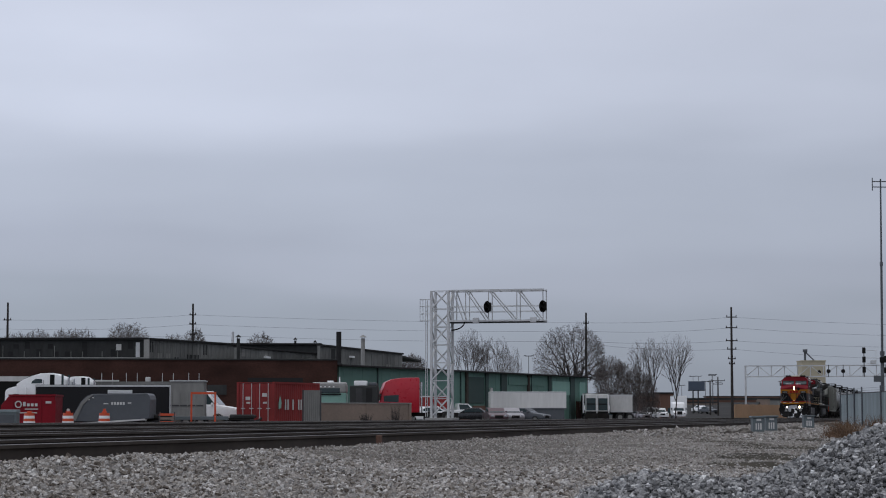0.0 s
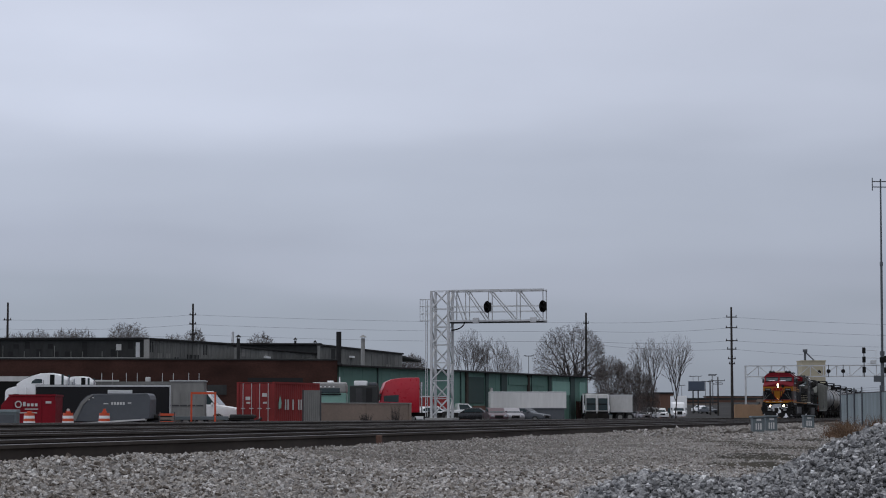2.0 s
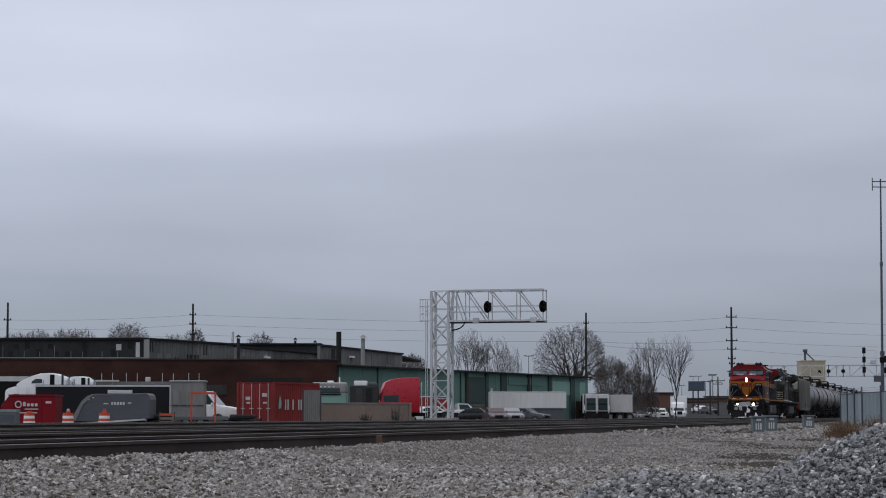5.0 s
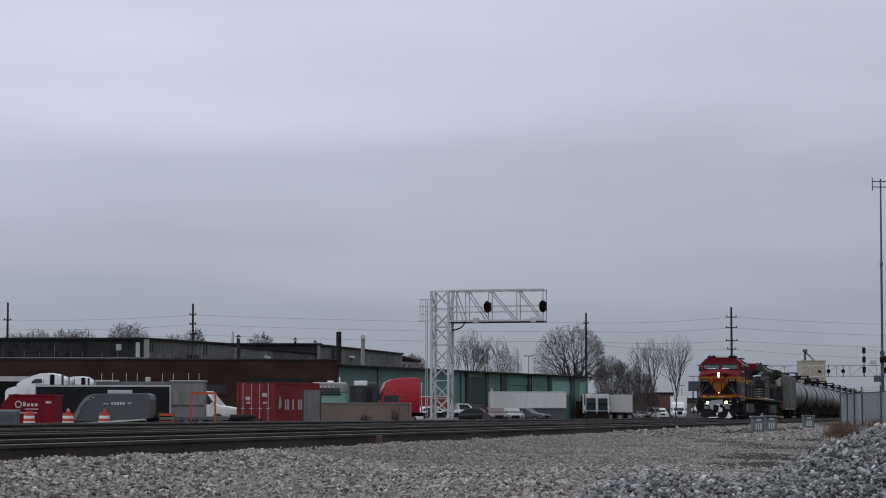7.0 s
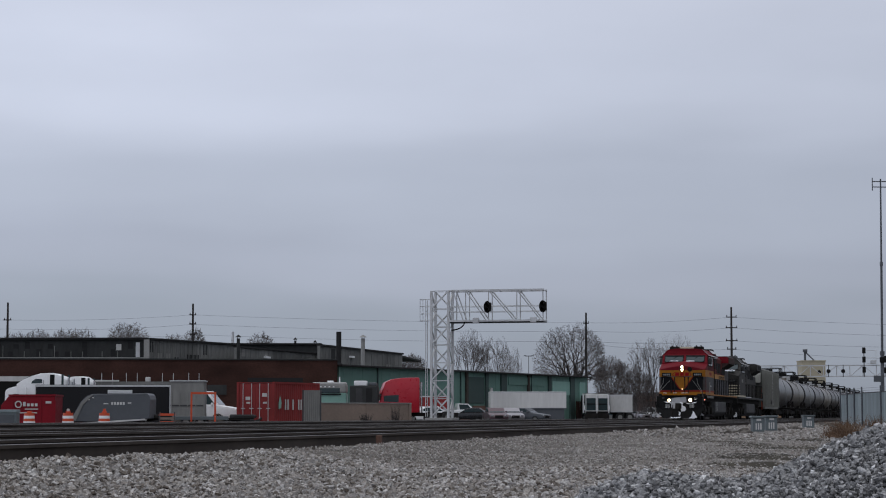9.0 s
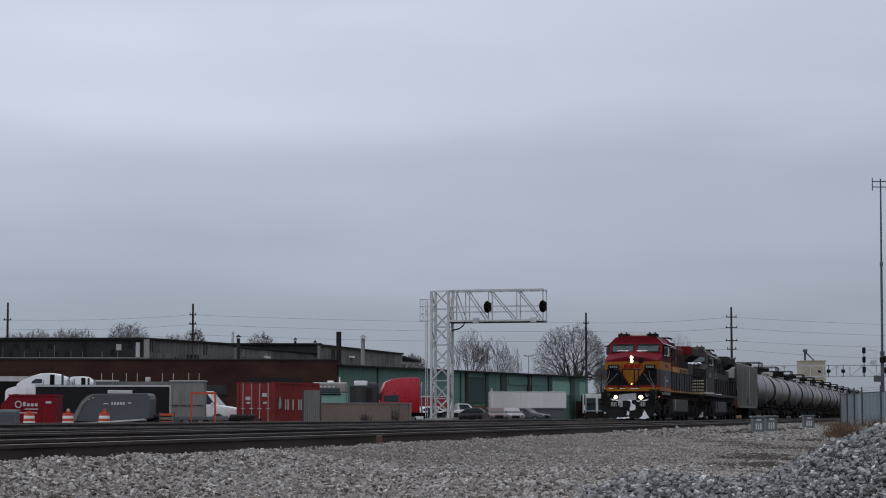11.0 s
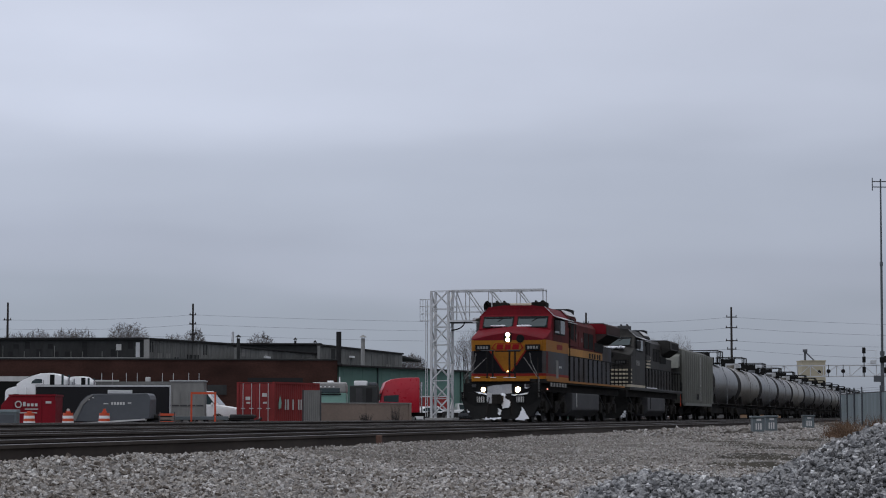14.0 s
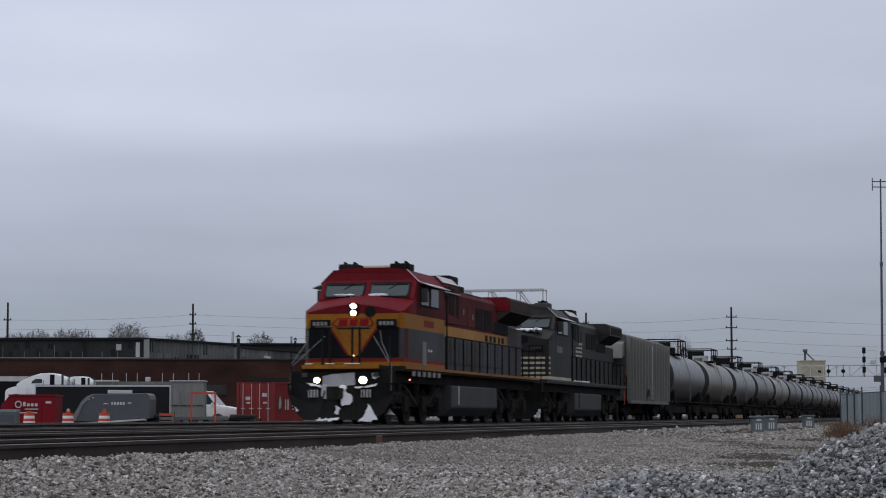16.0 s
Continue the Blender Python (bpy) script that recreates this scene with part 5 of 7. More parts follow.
def semi_tractor(label, m, paint, high=3.55, tall=False, glass="glass", back=-2.0):
    t = thing("semi_tractor", label, "truck", m, group="parked semi trucks")
    w = 1.2
    if tall:
        body = [(-2.0, 0.9), (2.6, 0.9), (2.75, 1.1), (2.7, 1.45), (2.45, 1.6), (1.0, 1.75), (0.9, 2.3), (0.85, 2.6), (0.6, high - 0.3), (0.1, high - 0.08), (-0.6, high + 0.02), (-1.9, high + 0.05), (-2.0, high - 0.05)]
        part("cab_body", prism(B(), body, "y", -w, w, 0.09), paint, t, smooth=True)
    else:
        hood = [(0.9, 0.9), (2.6, 0.9), (2.78, 1.2), (2.76, 2.16), (2.62, 2.32), (2.2, 2.46), (0.9, 2.6)]
        part("hood", prism(B(), hood, "y", -1.02, 1.02, 0.07), paint, t, smooth=True)
        body = [(back, 0.9), (1.5, 0.9), (2.05, 2.58), (1.6, 2.9), (1.0, high - 0.14), (0.55, high), (-0.2, high + 0.02), (back + 0.2, high - 0.2), (back, high - 0.4)]
        part("cab_body", prism(B(), body, "y", -w, w, 0.07), paint, t, smooth=True)
        for s in (-1, 1):
            part("fender", prism(B(), [(1.2, 0.9), (2.7, 0.9), (2.72, 1.25), (2.4, 1.5), (1.5, 1.5)], "y", s * 0.85, s * 1.2, 0.06), paint, t, smooth=True)
            part("cab_seam", box(B(), -0.32, -0.03, s * w - 0.03, s * w + 0.008, 2.0, high - 0.08), "black", t, "dark gap behind the cab")
            part("hood_vent", box(B(), 1.9, 2.25, s * 1.02 - 0.01, s * 1.02 + 0.012, 1.75, 2.0, 0.01), "bin_grey", t)
            part("door_line", box(B(), 0.36, 0.385, s * w - 0.01, s * w + 0.006, 1.0, 2.85), "bin_grey", t)
    dz, dx = (-0.62, -0.12) if tall else (0.0, 0.0)
    bm = B()
    if tall:
        loft(bm, [[(1.02, -1.02, 1.83), (1.02, 1.02, 1.83), (1.04, 1.02, 1.85), (1.04, -1.02, 1.85)], [(0.90, -0.95, 2.32), (0.90, 0.95, 2.32), (0.92, 0.95, 2.34), (0.92, -0.95, 2.34)]])
    else:
        prism(bm, [(2.0, 2.62), (1.6, 2.905), (1.1, 3.14), (1.11, 3.155), (1.62, 2.92), (2.02, 2.635)], "y", -1.0, 1.0)
    part("windscreen", bm, glass, t)
    for s in (-1, 1):
        part("side_window", prism(B(), [(-0.4, 2.3 + dz), (0.85 + dx, 2.35 + dz), (0.75, 2.8 + dz), (-0.4, 2.85 + dz)] if tall else [(0.43, 2.66), (1.12, 2.64), (1.06, 2.78), (0.86, 2.92), (0.46, 2.92)], "y", s * w - 0.012, s * w + 0.012), glass, t)
        part("sleeper_window", box(B(), -1.05 if tall else back + 0.12, -0.8 if tall else back + 0.26, s * w - 0.012, s * w + 0.012, 2.3, 2.6 if tall else 3.2, 0.01), paint if tall else glass, t)
        part("mirror", box(B(), 1.35, 1.45, s * (w + 0.22) - 0.1, s * (w + 0.22) + 0.1, 1.9, 2.4, 0.02), "black" if tall else paint, t)
        part("exhaust_pipe", tube(B(), (back - 0.15, s * 1.0, 0.9), (back - 0.15, s * 1.0, high - 0.3), 0.07, n=8), "chrome", t)
        part("headlamp", box(B(), 2.68, 2.78, s * 0.95 - 0.17, s * 0.95 + 0.17, 1.15, 1.4, 0.03), "chrome", t)
    part("grille", box(B(), 2.72, 2.78, -0.5, 0.5, 1.05, 1.7, 0.02), "black", t)
    part("bumper", box(B(), 2.6, 2.95, -w, w, 0.45, 0.88, 0.06), "chrome", t)
    part("chassis", box(B(), -5.0, 2.6, -0.45, 0.45, 0.62, 0.9), "under", t)
    for x in (1.9, -3.0, -4.2):
        wheel_pair(t, x, 1.2)
    return t


def box_trailer(label, m, length, height, paint, end=None, floor=1.15, skirt=None):
    t = thing("box_trailer", label, "trailer", m, group="parked trailers")
    part("body", box(B(), -length / 2, length / 2, -1.28, 1.28, floor, height, 0.03), paint, t)
    for s in (-1, 1):
        part("top_rail", box(B(), -length / 2, length / 2, s * 1.285 - 0.012, s * 1.285 + 0.012, height - 0.12, height - 0.02), "galv", t, "bright top rail")
        part("bottom_rail", box(B(), -length / 2, length / 2, s * 1.285 - 0.012, s * 1.285 + 0.012, floor, floor + 0.12), "galv" if not skirt else skirt, t)
        n = int(length / 1.2)
        for i in range(n + 1):
            x = -length / 2 + 0.05 + i * (length - 0.1) / n
            part("side_post", box(B(), x - 0.02, x + 0.02, s * 1.285 - 0.006, s * 1.285 + 0.008, floor + 0.13, height - 0.13), paint, t)
        if skirt:
            part("side_skirt", box(B(), -length / 2 + 0.2, length / 2 - 0.2, s * 1.2 - 0.03, s * 1.2 + 0.03, 0.15, floor), skirt, t, "grey side skirt")
        part("landing_leg", box(B(), length * 0.28, length * 0.28 + 0.15, s * 0.8 - 0.08, s * 0.8 + 0.08, 0.0, floor), "under", t)
    if paint == "trailer_black":
        for x in (-length / 2, length / 2):
            for s in (-1, 1):
                part("corner_trim", box(B(), x - 0.03, x + 0.03, s * 1.29 - 0.015, s * 1.29 + 0.015, floor, height - 0.02), "galv", t, "bright corner trim")
    if end:
        part("front_wall", box(B(), length / 2, length / 2 + 0.03, -1.27, 1.27, floor, height - 0.02), end, t)
    part("chassis", box(B(), -length / 2 + 0.3, length / 2 - 1, -0.5, 0.5, floor - 0.25, floor), "under", t)
    for x in (-length / 2 + 1.2, -length / 2 + 2.4):
        wheel_pair(t, x, 1.25)
    return t


def car(label, m, paint, kind="sedan", lit=False):
    c = thing("car" if kind != "van" else "van", label, "car" if kind != "van" else "van", m, group="parked cars")
    w = {"sedan": 0.9, "suv": 0.97, "van": 1.0, "pickup": 0.98}[kind]
    prof = {
        "sedan": ([(-2.25, 0.35), (2.25, 0.35), (2.3, 0.6), (2.15, 0.78), (1.0, 0.95), (-1.65, 0.98), (-2.25, 0.9)], [(-1.6, 0.95), (1.0, 0.93), (0.25, 1.42), (-0.95, 1.44)]),
        "suv": ([(-2.4, 0.4), (2.4, 0.4), (2.45, 0.75), (2.3, 1.0), (1.1, 1.12), (-2.4, 1.15)], [(-2.35, 1.1), (1.1, 1.1), (0.4, 1.78), (-2.1, 1.80)]),
        "van": ([(-2.6, 0.4), (2.5, 0.4), (2.55, 0.9), (2.4, 1.1), (1.5, 1.25), (-2.6, 1.3)], [(-2.6, 1.25), (1.5, 1.22), (0.75, 2.1), (-2.55, 2.15)]),
        "pickup": ([(-2.7, 0.5), (2.7, 0.5), (2.75, 0.95), (2.6, 1.15), (1.2, 1.25), (-2.7, 1.25)], [(-0.7, 1.2), (1.2, 1.2), (0.5, 1.9), (-0.6, 1.92)]),
    }[kind]
    part("body", prism(B(), prof[0], "y", -w, w, 0.07), paint, c, smooth=True)
    part("cabin", prism(B(), prof[1], "y", -w + 0.13, w - 0.13, 0.05), paint, c, smooth=True)
    (bx, bz), (fx, fz), (tx, tz), (rx_, rz_) = prof[1]
    for s in (-1, 1):
        part("side_window", prism(B(), [(bx + 0.3, bz + 0.1), (fx - 0.3, fz + 0.1), (tx - 0.08, tz - 0.09), (rx_ + 0.12, rz_ - 0.09)], "y", s * (w - 0.13) - 0.008, s * (w - 0.13) + 0.012), "glass", c)
        part("headlamp", box(B(), prof[0][2][0] - 0.12, prof[0][2][0] + 0.01, s * (w - 0.28) - 0.15, s * (w - 0.28) + 0.15, prof[0][2][1] - 0.02, prof[0][2][1] + 0.14, 0.02), "chrome", c)
        part("mirror", box(B(), fx - 0.5, fx - 0.35, s * (w + 0.05) - 0.08, s * (w + 0.05) + 0.08, fz + 0.05, fz + 0.2, 0.02), paint, c)
    ws = B()
    k = 0.1
    loft(ws, [[(fx - k * (fx - tx) + 0.02, -w + 0.2, fz + k * (tz - fz)), (fx - k * (fx - tx) + 0.02, w - 0.2, fz + k * (tz - fz)), (fx - k * (fx - tx), w - 0.2, fz + k * (tz - fz) - 0.02), (fx - k * (fx - tx), -w + 0.2, fz + k * (tz - fz) - 0.02)],
              [(tx + 0.06, -w + 0.25, tz - 0.07), (tx + 0.06, w - 0.25, tz - 0.07), (tx + 0.04, w - 0.25, tz - 0.09), (tx + 0.04, -w + 0.25, tz - 0.09)]])
    part("windscreen", ws, "glass", c)
    part("grille", box(B(), prof[0][2][0] - 0.05, prof[0][2][0] + 0.015, -0.4, 0.4, prof[0][2][1] - 0.15, prof[0][2][1] + 0.1, 0.01), "black", c)
    for x in (1.4, -1.45):
        wheel_pair(c, x, w, 0.34 if kind == "sedan" else 0.39)
    return c


def barrel(x, y, z=GROUND, lamp=None):
    b = thing("traffic_barrel", "orange traffic barrel with white bands on a black base", "traffic barrel", Matrix.Translation((x, y, z)), group="traffic barrels by the yard")
    part("base", tube(B(), (0, 0, 0), (0, 0, 0.09), 0.40, n=18), "rubber", b)
    zs = [0.09, 0.23, 0.37, 0.51, 0.65, 0.79]
    for i in range(5):
        r0, r1 = 0.31 - 0.012 * i, 0.305 - 0.012 * i
        part("band", tube(B(), (0, 0, zs[i]), (0, 0, zs[i + 1]), r0, r1, n=20), "orange" if i % 2 == 0 else "white", b)
    part("handle", box(B(), -0.12, 0.12, -0.03, 0.03, 0.79, 0.88, 0.02), "orange", b)
    if lamp:
        part("warning_light", tube(B(), (0, -0.04, 0.94), (0, 0.04, 0.94), 0.075, n=14), lamp, b, "round warning light on a stalk")


def container_box():
    c = thing("shipping_container", "faded red corrugated shipping container with white markings", "container", Matrix.Translation((-9.7, 119, GROUND)) @ Matrix.Rotation(radians(68), 4, "Z"))
    Ln, w, h = 6.06, 2.44, 2.6
    # x runs back along the long side, y to its outer side; the door end stands at x = 0
    part("floor_frame", box(B(), 0.0, Ln, 0.0, w, 0.0, 0.16), "container", c)
    part("roof_panel", box(B(), 0.02, Ln - 0.02, 0.02, w - 0.02, h - 0.08, h - 0.03), "container", c)
    for x in (0.0, Ln - 0.14):
        for y in (0.0, w - 0.14):
            part("corner_post", box(B(), x, x + 0.14, y, y + 0.14, 0.0, h), "container", c)
    for y in (0.0, w - 0.1):
        part("top_rail", box(B(), 0.14, Ln - 0.14, y, y + 0.1, h - 0.1, h), "container", c)
    for y0 in (0.03, w - 0.07):
        prof, n = [], 22
        for i in range(n):
            xx = 0.14 + (Ln - 0.28) * i / n
            st = (Ln - 0.28) / n
            prof += [(xx, y0), (xx + st * 0.35, y0), (xx + st * 0.5, y0 + 0.036), (xx + st * 0.85, y0 + 0.036)]
        prof += [(Ln - 0.14, y0), (Ln - 0.14, y0 + 0.05), (0.14, y0 + 0.05)]
        part("corrugated_side", prism(B(), prof, "z", 0.16, h - 0.1), "container", c)
    part("back_wall", box(B(), Ln - 0.1, Ln - 0.05, 0.14, w - 0.14, 0.16, h - 0.1), "container", c)
    for k in range(2):
        y0 = 0.15 + k * 1.075
        d = part("door", box(B(), 0.03, 0.08, y0, y0 + 1.06, 0.17, h - 0.1, 0.01), "container", c)
        for q in (0.25, 0.8):
            part("lock_rod", tube(B(), (0.0, y0 + q, 0.15), (0.0, y0 + q, h - 0.08), 0.022, n=6), "galv", d)
            part("rod_handle", box(B(), -0.03, 0.02, y0 + q - 0.12, y0 + q + 0.12, 1.05, 1.1), "galv", d)
        part("door_marking", box(B(), 0.02, 0.028, y0 + 0.35, y0 + 0.65, 1.75 - 0.2 * k, 1.95 - 0.2 * k), "offwhite", d)
        part("door_marking", box(B(), 0.02, 0.028, y0 + 0.35, y0 + 0.6, 1.35, 1.45), "offwhite", d)
    # the line's mark on the side, as plain white blocks
    for x0 in (1.35, 1.68, 2.35, 3.1, 3.42):
        part("side_marking", box(B(), x0, x0 + 0.16, -0.012, 0.0, 1.0, 1.6), "offwhite", c, "white block marking")
    part("side_emblem", prism(B(), [(0.55, 1.05), (0.85, 1.1), (0.9, 1.4), (0.72, 1.8), (0.55, 1.4)], "y", -0.012, 0.0), "teal", c, "green and white emblem")


def street_height(y):
    """The street beyond the lot climbs gently away."""
    return GROUND + 0.03 + max(0.0, y - 355) / 285 * (4.72 - GROUND)


def make_yard():
    yaw = Matrix.Rotation
    def at(x, y, deg=0.0, z=GROUND):
        return Matrix.Translation((x, y, z)) @ yaw(radians(deg), 4, "Z")
    semi_tractor("white sleeper semi tractor parked behind a black trailer", at(-24.36, 129, 181), "white", 3.27, back=-1.0)
    semi_tractor("second white sleeper semi tractor parked behind trailers", at(-24.35, 140, 181), "white", 3.28, back=-0.72)
    box_trailer("black box trailer with a bright top rail", at(-19.70, 121, 180), 7.800, 2.05 + 0.4, "trailer_black", floor=0.55)
    # grey roll-off box with posts on its rim
    g = thing("open_top_container", "pale grey open-top steel container with rim stakes", "container", at(-14.38, 117, 3))
    part("box_body", box(B(), -0.927, 0.927, -1.2, 1.2, 0.35, 2.17 + 0.4, 0.03), "bin_pale", g)
    for k in range(5):
        part("side_rib", box(B(), -0.9 + k * 0.45, -0.84 + k * 0.45, -1.24, -1.2, 0.36, 2.0), "bin_pale", g)
    part("seam", box(B(), -0.93, 0.93, -1.235, -1.2, 1.2, 1.26), "tankgrey", g, "dark horizontal seam")
    part("rim", box(B(), -0.991, 0.991, -1.26, 1.26, 2.17 + 0.4, 2.23 + 0.4), "galv", g)
    part("skid", box(B(), -1.0, 1.0, -1.0, 1.0, 0.0, 0.35), "under", g)
    f = thing("flatbed_trailer", "flatbed trailer with a pale rail and upright stakes", "trailer", at(-20.52, 142, 0))
    part("bed", box(B(), -3.181, 3.879, -1.2, 1.2, 1.0, 1.25), "under", f)
    part("headboard", box(B(), -3.181, 3.879, -1.22, -1.15, 1.25, 2.58 + 0.4), "upper", f)
    part("rail", box(B(), -3.181, -1.551, -1.25, -1.15, 2.58 + 0.4, 2.68 + 0.4), "offwhite", f)
    for q_ in (-70, -51, -27, -8, 36, 55, 82, 100):
        part("stake", tube(B(), (0.039 * q_, -1.2, 1.2), (0.039 * q_, -1.2, 3.16 + 0.4), 0.022, n=6), "galv", f)
    part("load", box(B(), 0.194, 0.504, -0.9, -0.4, 2.58 + 0.4, 2.89 + 0.4, 0.05), "offwhite", f)
    for x in (-2.2, -1.0, 2.6):
        wheel_pair(f, x, 1.1)
    # red waste container
    r = thing("waste_container", "bright red steel waste container with white markings", "waste container", at(-22.10, 111, 0))
    hw = 1.486
    part("body", prism(B(), [(-hw, 0.15), (hw, 0.15), (hw, 1.28 + 0.4), (-hw + 0.5, 1.28 + 0.4), (-hw + 0.1, 1.2)], "y", -1.1, 1.1, 0.03), "bin_red", r)
    part("rim", box(B(), -hw + 0.5, hw + 0.04, -1.14, 1.14, 1.28 + 0.4, 1.34 + 0.44), "bin_red", r)
    for k in range(4):
        part("side_rib", box(B(), -hw + 0.7 + k * 0.75, -hw + 0.76 + k * 0.75, -1.14, -1.1, 0.2, 1.45), "bin_red", r)
    bm = B()
    ring = [(0.16 * math.cos(k * math.pi / 10), 0.16 * math.sin(k * math.pi / 10)) for k in range(20)]
    for (p0, p1), (q0, q1) in zip(ring, ring[1:] + ring[:1]):
        tube(bm, (-0.45 + p0, -1.15, 1.25 + p1), (-0.45 + q0, -1.15, 1.25 + q1), 0.035, n=5)
    for k in range(4):
        box(bm, -0.2 + k * 0.21, -0.06 + k * 0.21, -1.16, -1.145, 1.15, 1.38 if k == 0 else 1.3)
    box(bm, -0.1, 0.6, -1.16, -1.145, 0.98, 1.03)
    box(bm, -0.45, 0.55, -1.16, -1.145, 0.78, 0.83)
    box(bm, 1.0, 1.3, -1.16, -1.145, 1.3, 1.42)
    part("markings", bm, "offwhite", r, "white ring and bars")
    part("skid", box(B(), -hw + 0.2, hw - 0.2, -0.9, 0.9, 0.0, 0.15), "under", r)
    # grey sloped compactor body
    c = thing("compactor_container", "slate grey waste compactor body with a sloped end", "waste container", at(-17.15, 109, 0))
    l0 = 0.030
    part("body", prism(B(), [(-77 * l0, 0.35), (-20 * l0, 0.35), (62 * l0, 0.5), (63 * l0, 1.5), (61 * l0, 1.72), (57 * l0, 1.82), (-38 * l0, 1.78), (-48 * l0, 1.66), (-58 * l0, 1.38)], "y", -1.15, 1.15, 0.04), "bin_grey", c)
    part("slope_plate", prism(B(), [(-75 * l0, 0.40), (-66 * l0, 0.40), (-54 * l0, 1.2), (-41 * l0, 1.6), (-36 * l0, 1.74), (-46 * l0, 1.66), (-56 * l0, 1.38)], "y", -1.19, -1.15), "bin_pale", c, "pale sloped end plate")
    for k in range(3):
        part("end_bar", box(B(), (-52 + k * 7) * l0, (-49 + k * 7) * l0, -1.18, -1.15, 1.36 + 0.1 * k, 1.42 + 0.1 * k), "offwhite", c)
    part("sill_strip", prism(B(), [(-54 * l0, 0.20), (54 * l0, 0.42), (54 * l0, 0.5), (-54 * l0, 0.30)], "y", -1.2, -1.15), "offwhite", c, "white lower strip")
    part("top_frame", box(B(), -15 * l0, 28 * l0, -0.5, -0.42, 1.41 + 0.4, 1.59 + 0.4, 0.02), "galv", c)
    for k in range(5):
        part("marking", box(B(), (-5 + k * 5) * l0, (-1.5 + k * 5) * l0, -1.17, -1.15, 1.22, 1.36), "offwhite", c, "white bar")
    part("marking", box(B(), 24 * l0, 30 * l0, -1.17, -1.15, 1.28, 1.34), "offwhite", c, "white bar")
    part("marking", box(B(), -18 * l0, -10 * l0, -1.17, -1.15, 1.25, 1.31), "offwhite", c, "white bar")
    part("skid", box(B(), -55 * l0, 55 * l0, -0.9, 0.9, 0.0, 0.36), "under", c)
    # low kiosk
    k_ = thing("utility_box", "grey steel utility box with a pale lid", "utility box", at(-21.19, 101, 0))
    part("body", box(B(), -0.45, 0.45, -0.4, 0.4, 0.0, 0.8, 0.02), "case", k_)
    part("lid", box(B(), -0.48, 0.48, -0.43, 0.43, 0.8, 0.95, 0.03), "fence", k_)
    part("front_panel", box(B(), -0.36, 0.36, -0.42, -0.4, 0.1, 0.7, 0.01), "bin_grey", k_)
    for q_, lamp in ((-20.99, None), (-19.02, "offwhite"), (-17.18, "orange")):
        barrel(q_, 105, lamp=lamp)
    # striped barricade
    br = thing("barricade", "low orange and white striped road barricade", "barricade", at(-14.26, 107, 0))
    for k in range(3):
        part("plank", box(B(), -0.42, 0.42, -0.03, 0.03, 0.25 + k * 0.2, 0.37 + k * 0.2), "orange" if k != 1 else "tan", br)
    for s in (-1, 1):
        part("leg", prism(B(), [(-0.25, 0.0), (-0.2, 0.0), (0.03, 0.85), (-0.03, 0.85)], "x", s * 0.38 - 0.025, s * 0.38 + 0.025), "tankgrey", br)
    lp = thing("timber_stack", "stack of weathered timbers on the ground", "timber", at(-14.01, 114.6, 0))
    for i in range(3):
        for j in range(4 - i):
            part("timber", box(B(), -1.7, 1.9 - 0.2 * j, -0.5 + j * 0.26 + i * 0.1, -0.27 + j * 0.26 + i * 0.1, i * 0.2, i * 0.2 + 0.19, 0.015), "tie" if (i + j) % 2 else "tan", lp)
    rng = random.Random(31)
    for q_ in (-15.22, -14.92, -11.08, -10.77):
        ty = thing("tyre_stack", "stack of old black tyres on the ground", "tyres", at(q_, 110 if q_ < -14 else 113, 0), group="old tyres in the yard")
        for k in range(3):
            bm = B()
            n, dx, dy = 20, rng.uniform(-0.06, 0.06), rng.uniform(-0.06, 0.06)
            loft(bm, [[(dx + rr * math.cos(2 * math.pi * i / n), dy + rr * math.sin(2 * math.pi * i / n), k * 0.24 + zz) for i in range(n)] for rr, zz in ((0.26, 0.03), (0.46, 0.0), (0.52, 0.06), (0.52, 0.18), (0.46, 0.24), (0.26, 0.21))], caps=False)
            part("tyre", bm, "rubber", ty, smooth=True)
    for q_, w_ in ((-20.72, 0.9), (-18.70, 1.1), (-14.00, 1.3), (-11.90, 1.2)):
        pl = thing("pallet", "weathered timber pallet lying in the yard", "pallet", at(q_, 107.5, rng.uniform(-20, 20)), group="pallets in the yard")
        for k in range(5):
            part("deck_board", box(B(), -w_ / 2, w_ / 2, -0.5 + k * 0.23, -0.36 + k * 0.23, 0.11, 0.135), "tie", pl)
        for k in (-0.45, 0.0, 0.45):
            part("bearer", box(B(), k * w_ - 0.05, k * w_ + 0.05, -0.5, 0.56, 0.0, 0.11), "tie", pl)
    # orange frame before a white van
    of = thing("steel_frame", "orange painted upright steel frame", "frame", at(-12.86, 111, 0))
    fw, ft = 0.637, 1.52 + 0.4
    for s in (-1, 1):
        part("upright", box(B(), s * fw - 0.045, s * fw + 0.045, -0.06, 0.06, 0.0, ft), "orange", of)
        part("foot", box(B(), s * fw - 0.1, s * fw + 0.1, -0.5, 0.5, 0.0, 0.08), "orange", of)
    part("crossbar", box(B(), -fw, fw, -0.055, 0.055, ft - 0.12, ft), "orange", of)
    car("white panel van parked behind an orange frame", at(-14.55, 123, -6), "white", "van")
    lt = thing("low_trailer", "low dark flat trailer with a teal frame", "trailer", at(-13.2, 112.6, 0))
    part("frame_rail", box(B(), -1.3, 1.6, -0.75, -0.6, 0.42, 0.62, 0.02), "case", lt, "teal steel rail")
    part("bed", box(B(), -1.3, 1.6, -0.6, 0.75, 0.45, 0.55, 0.01), "under", lt)
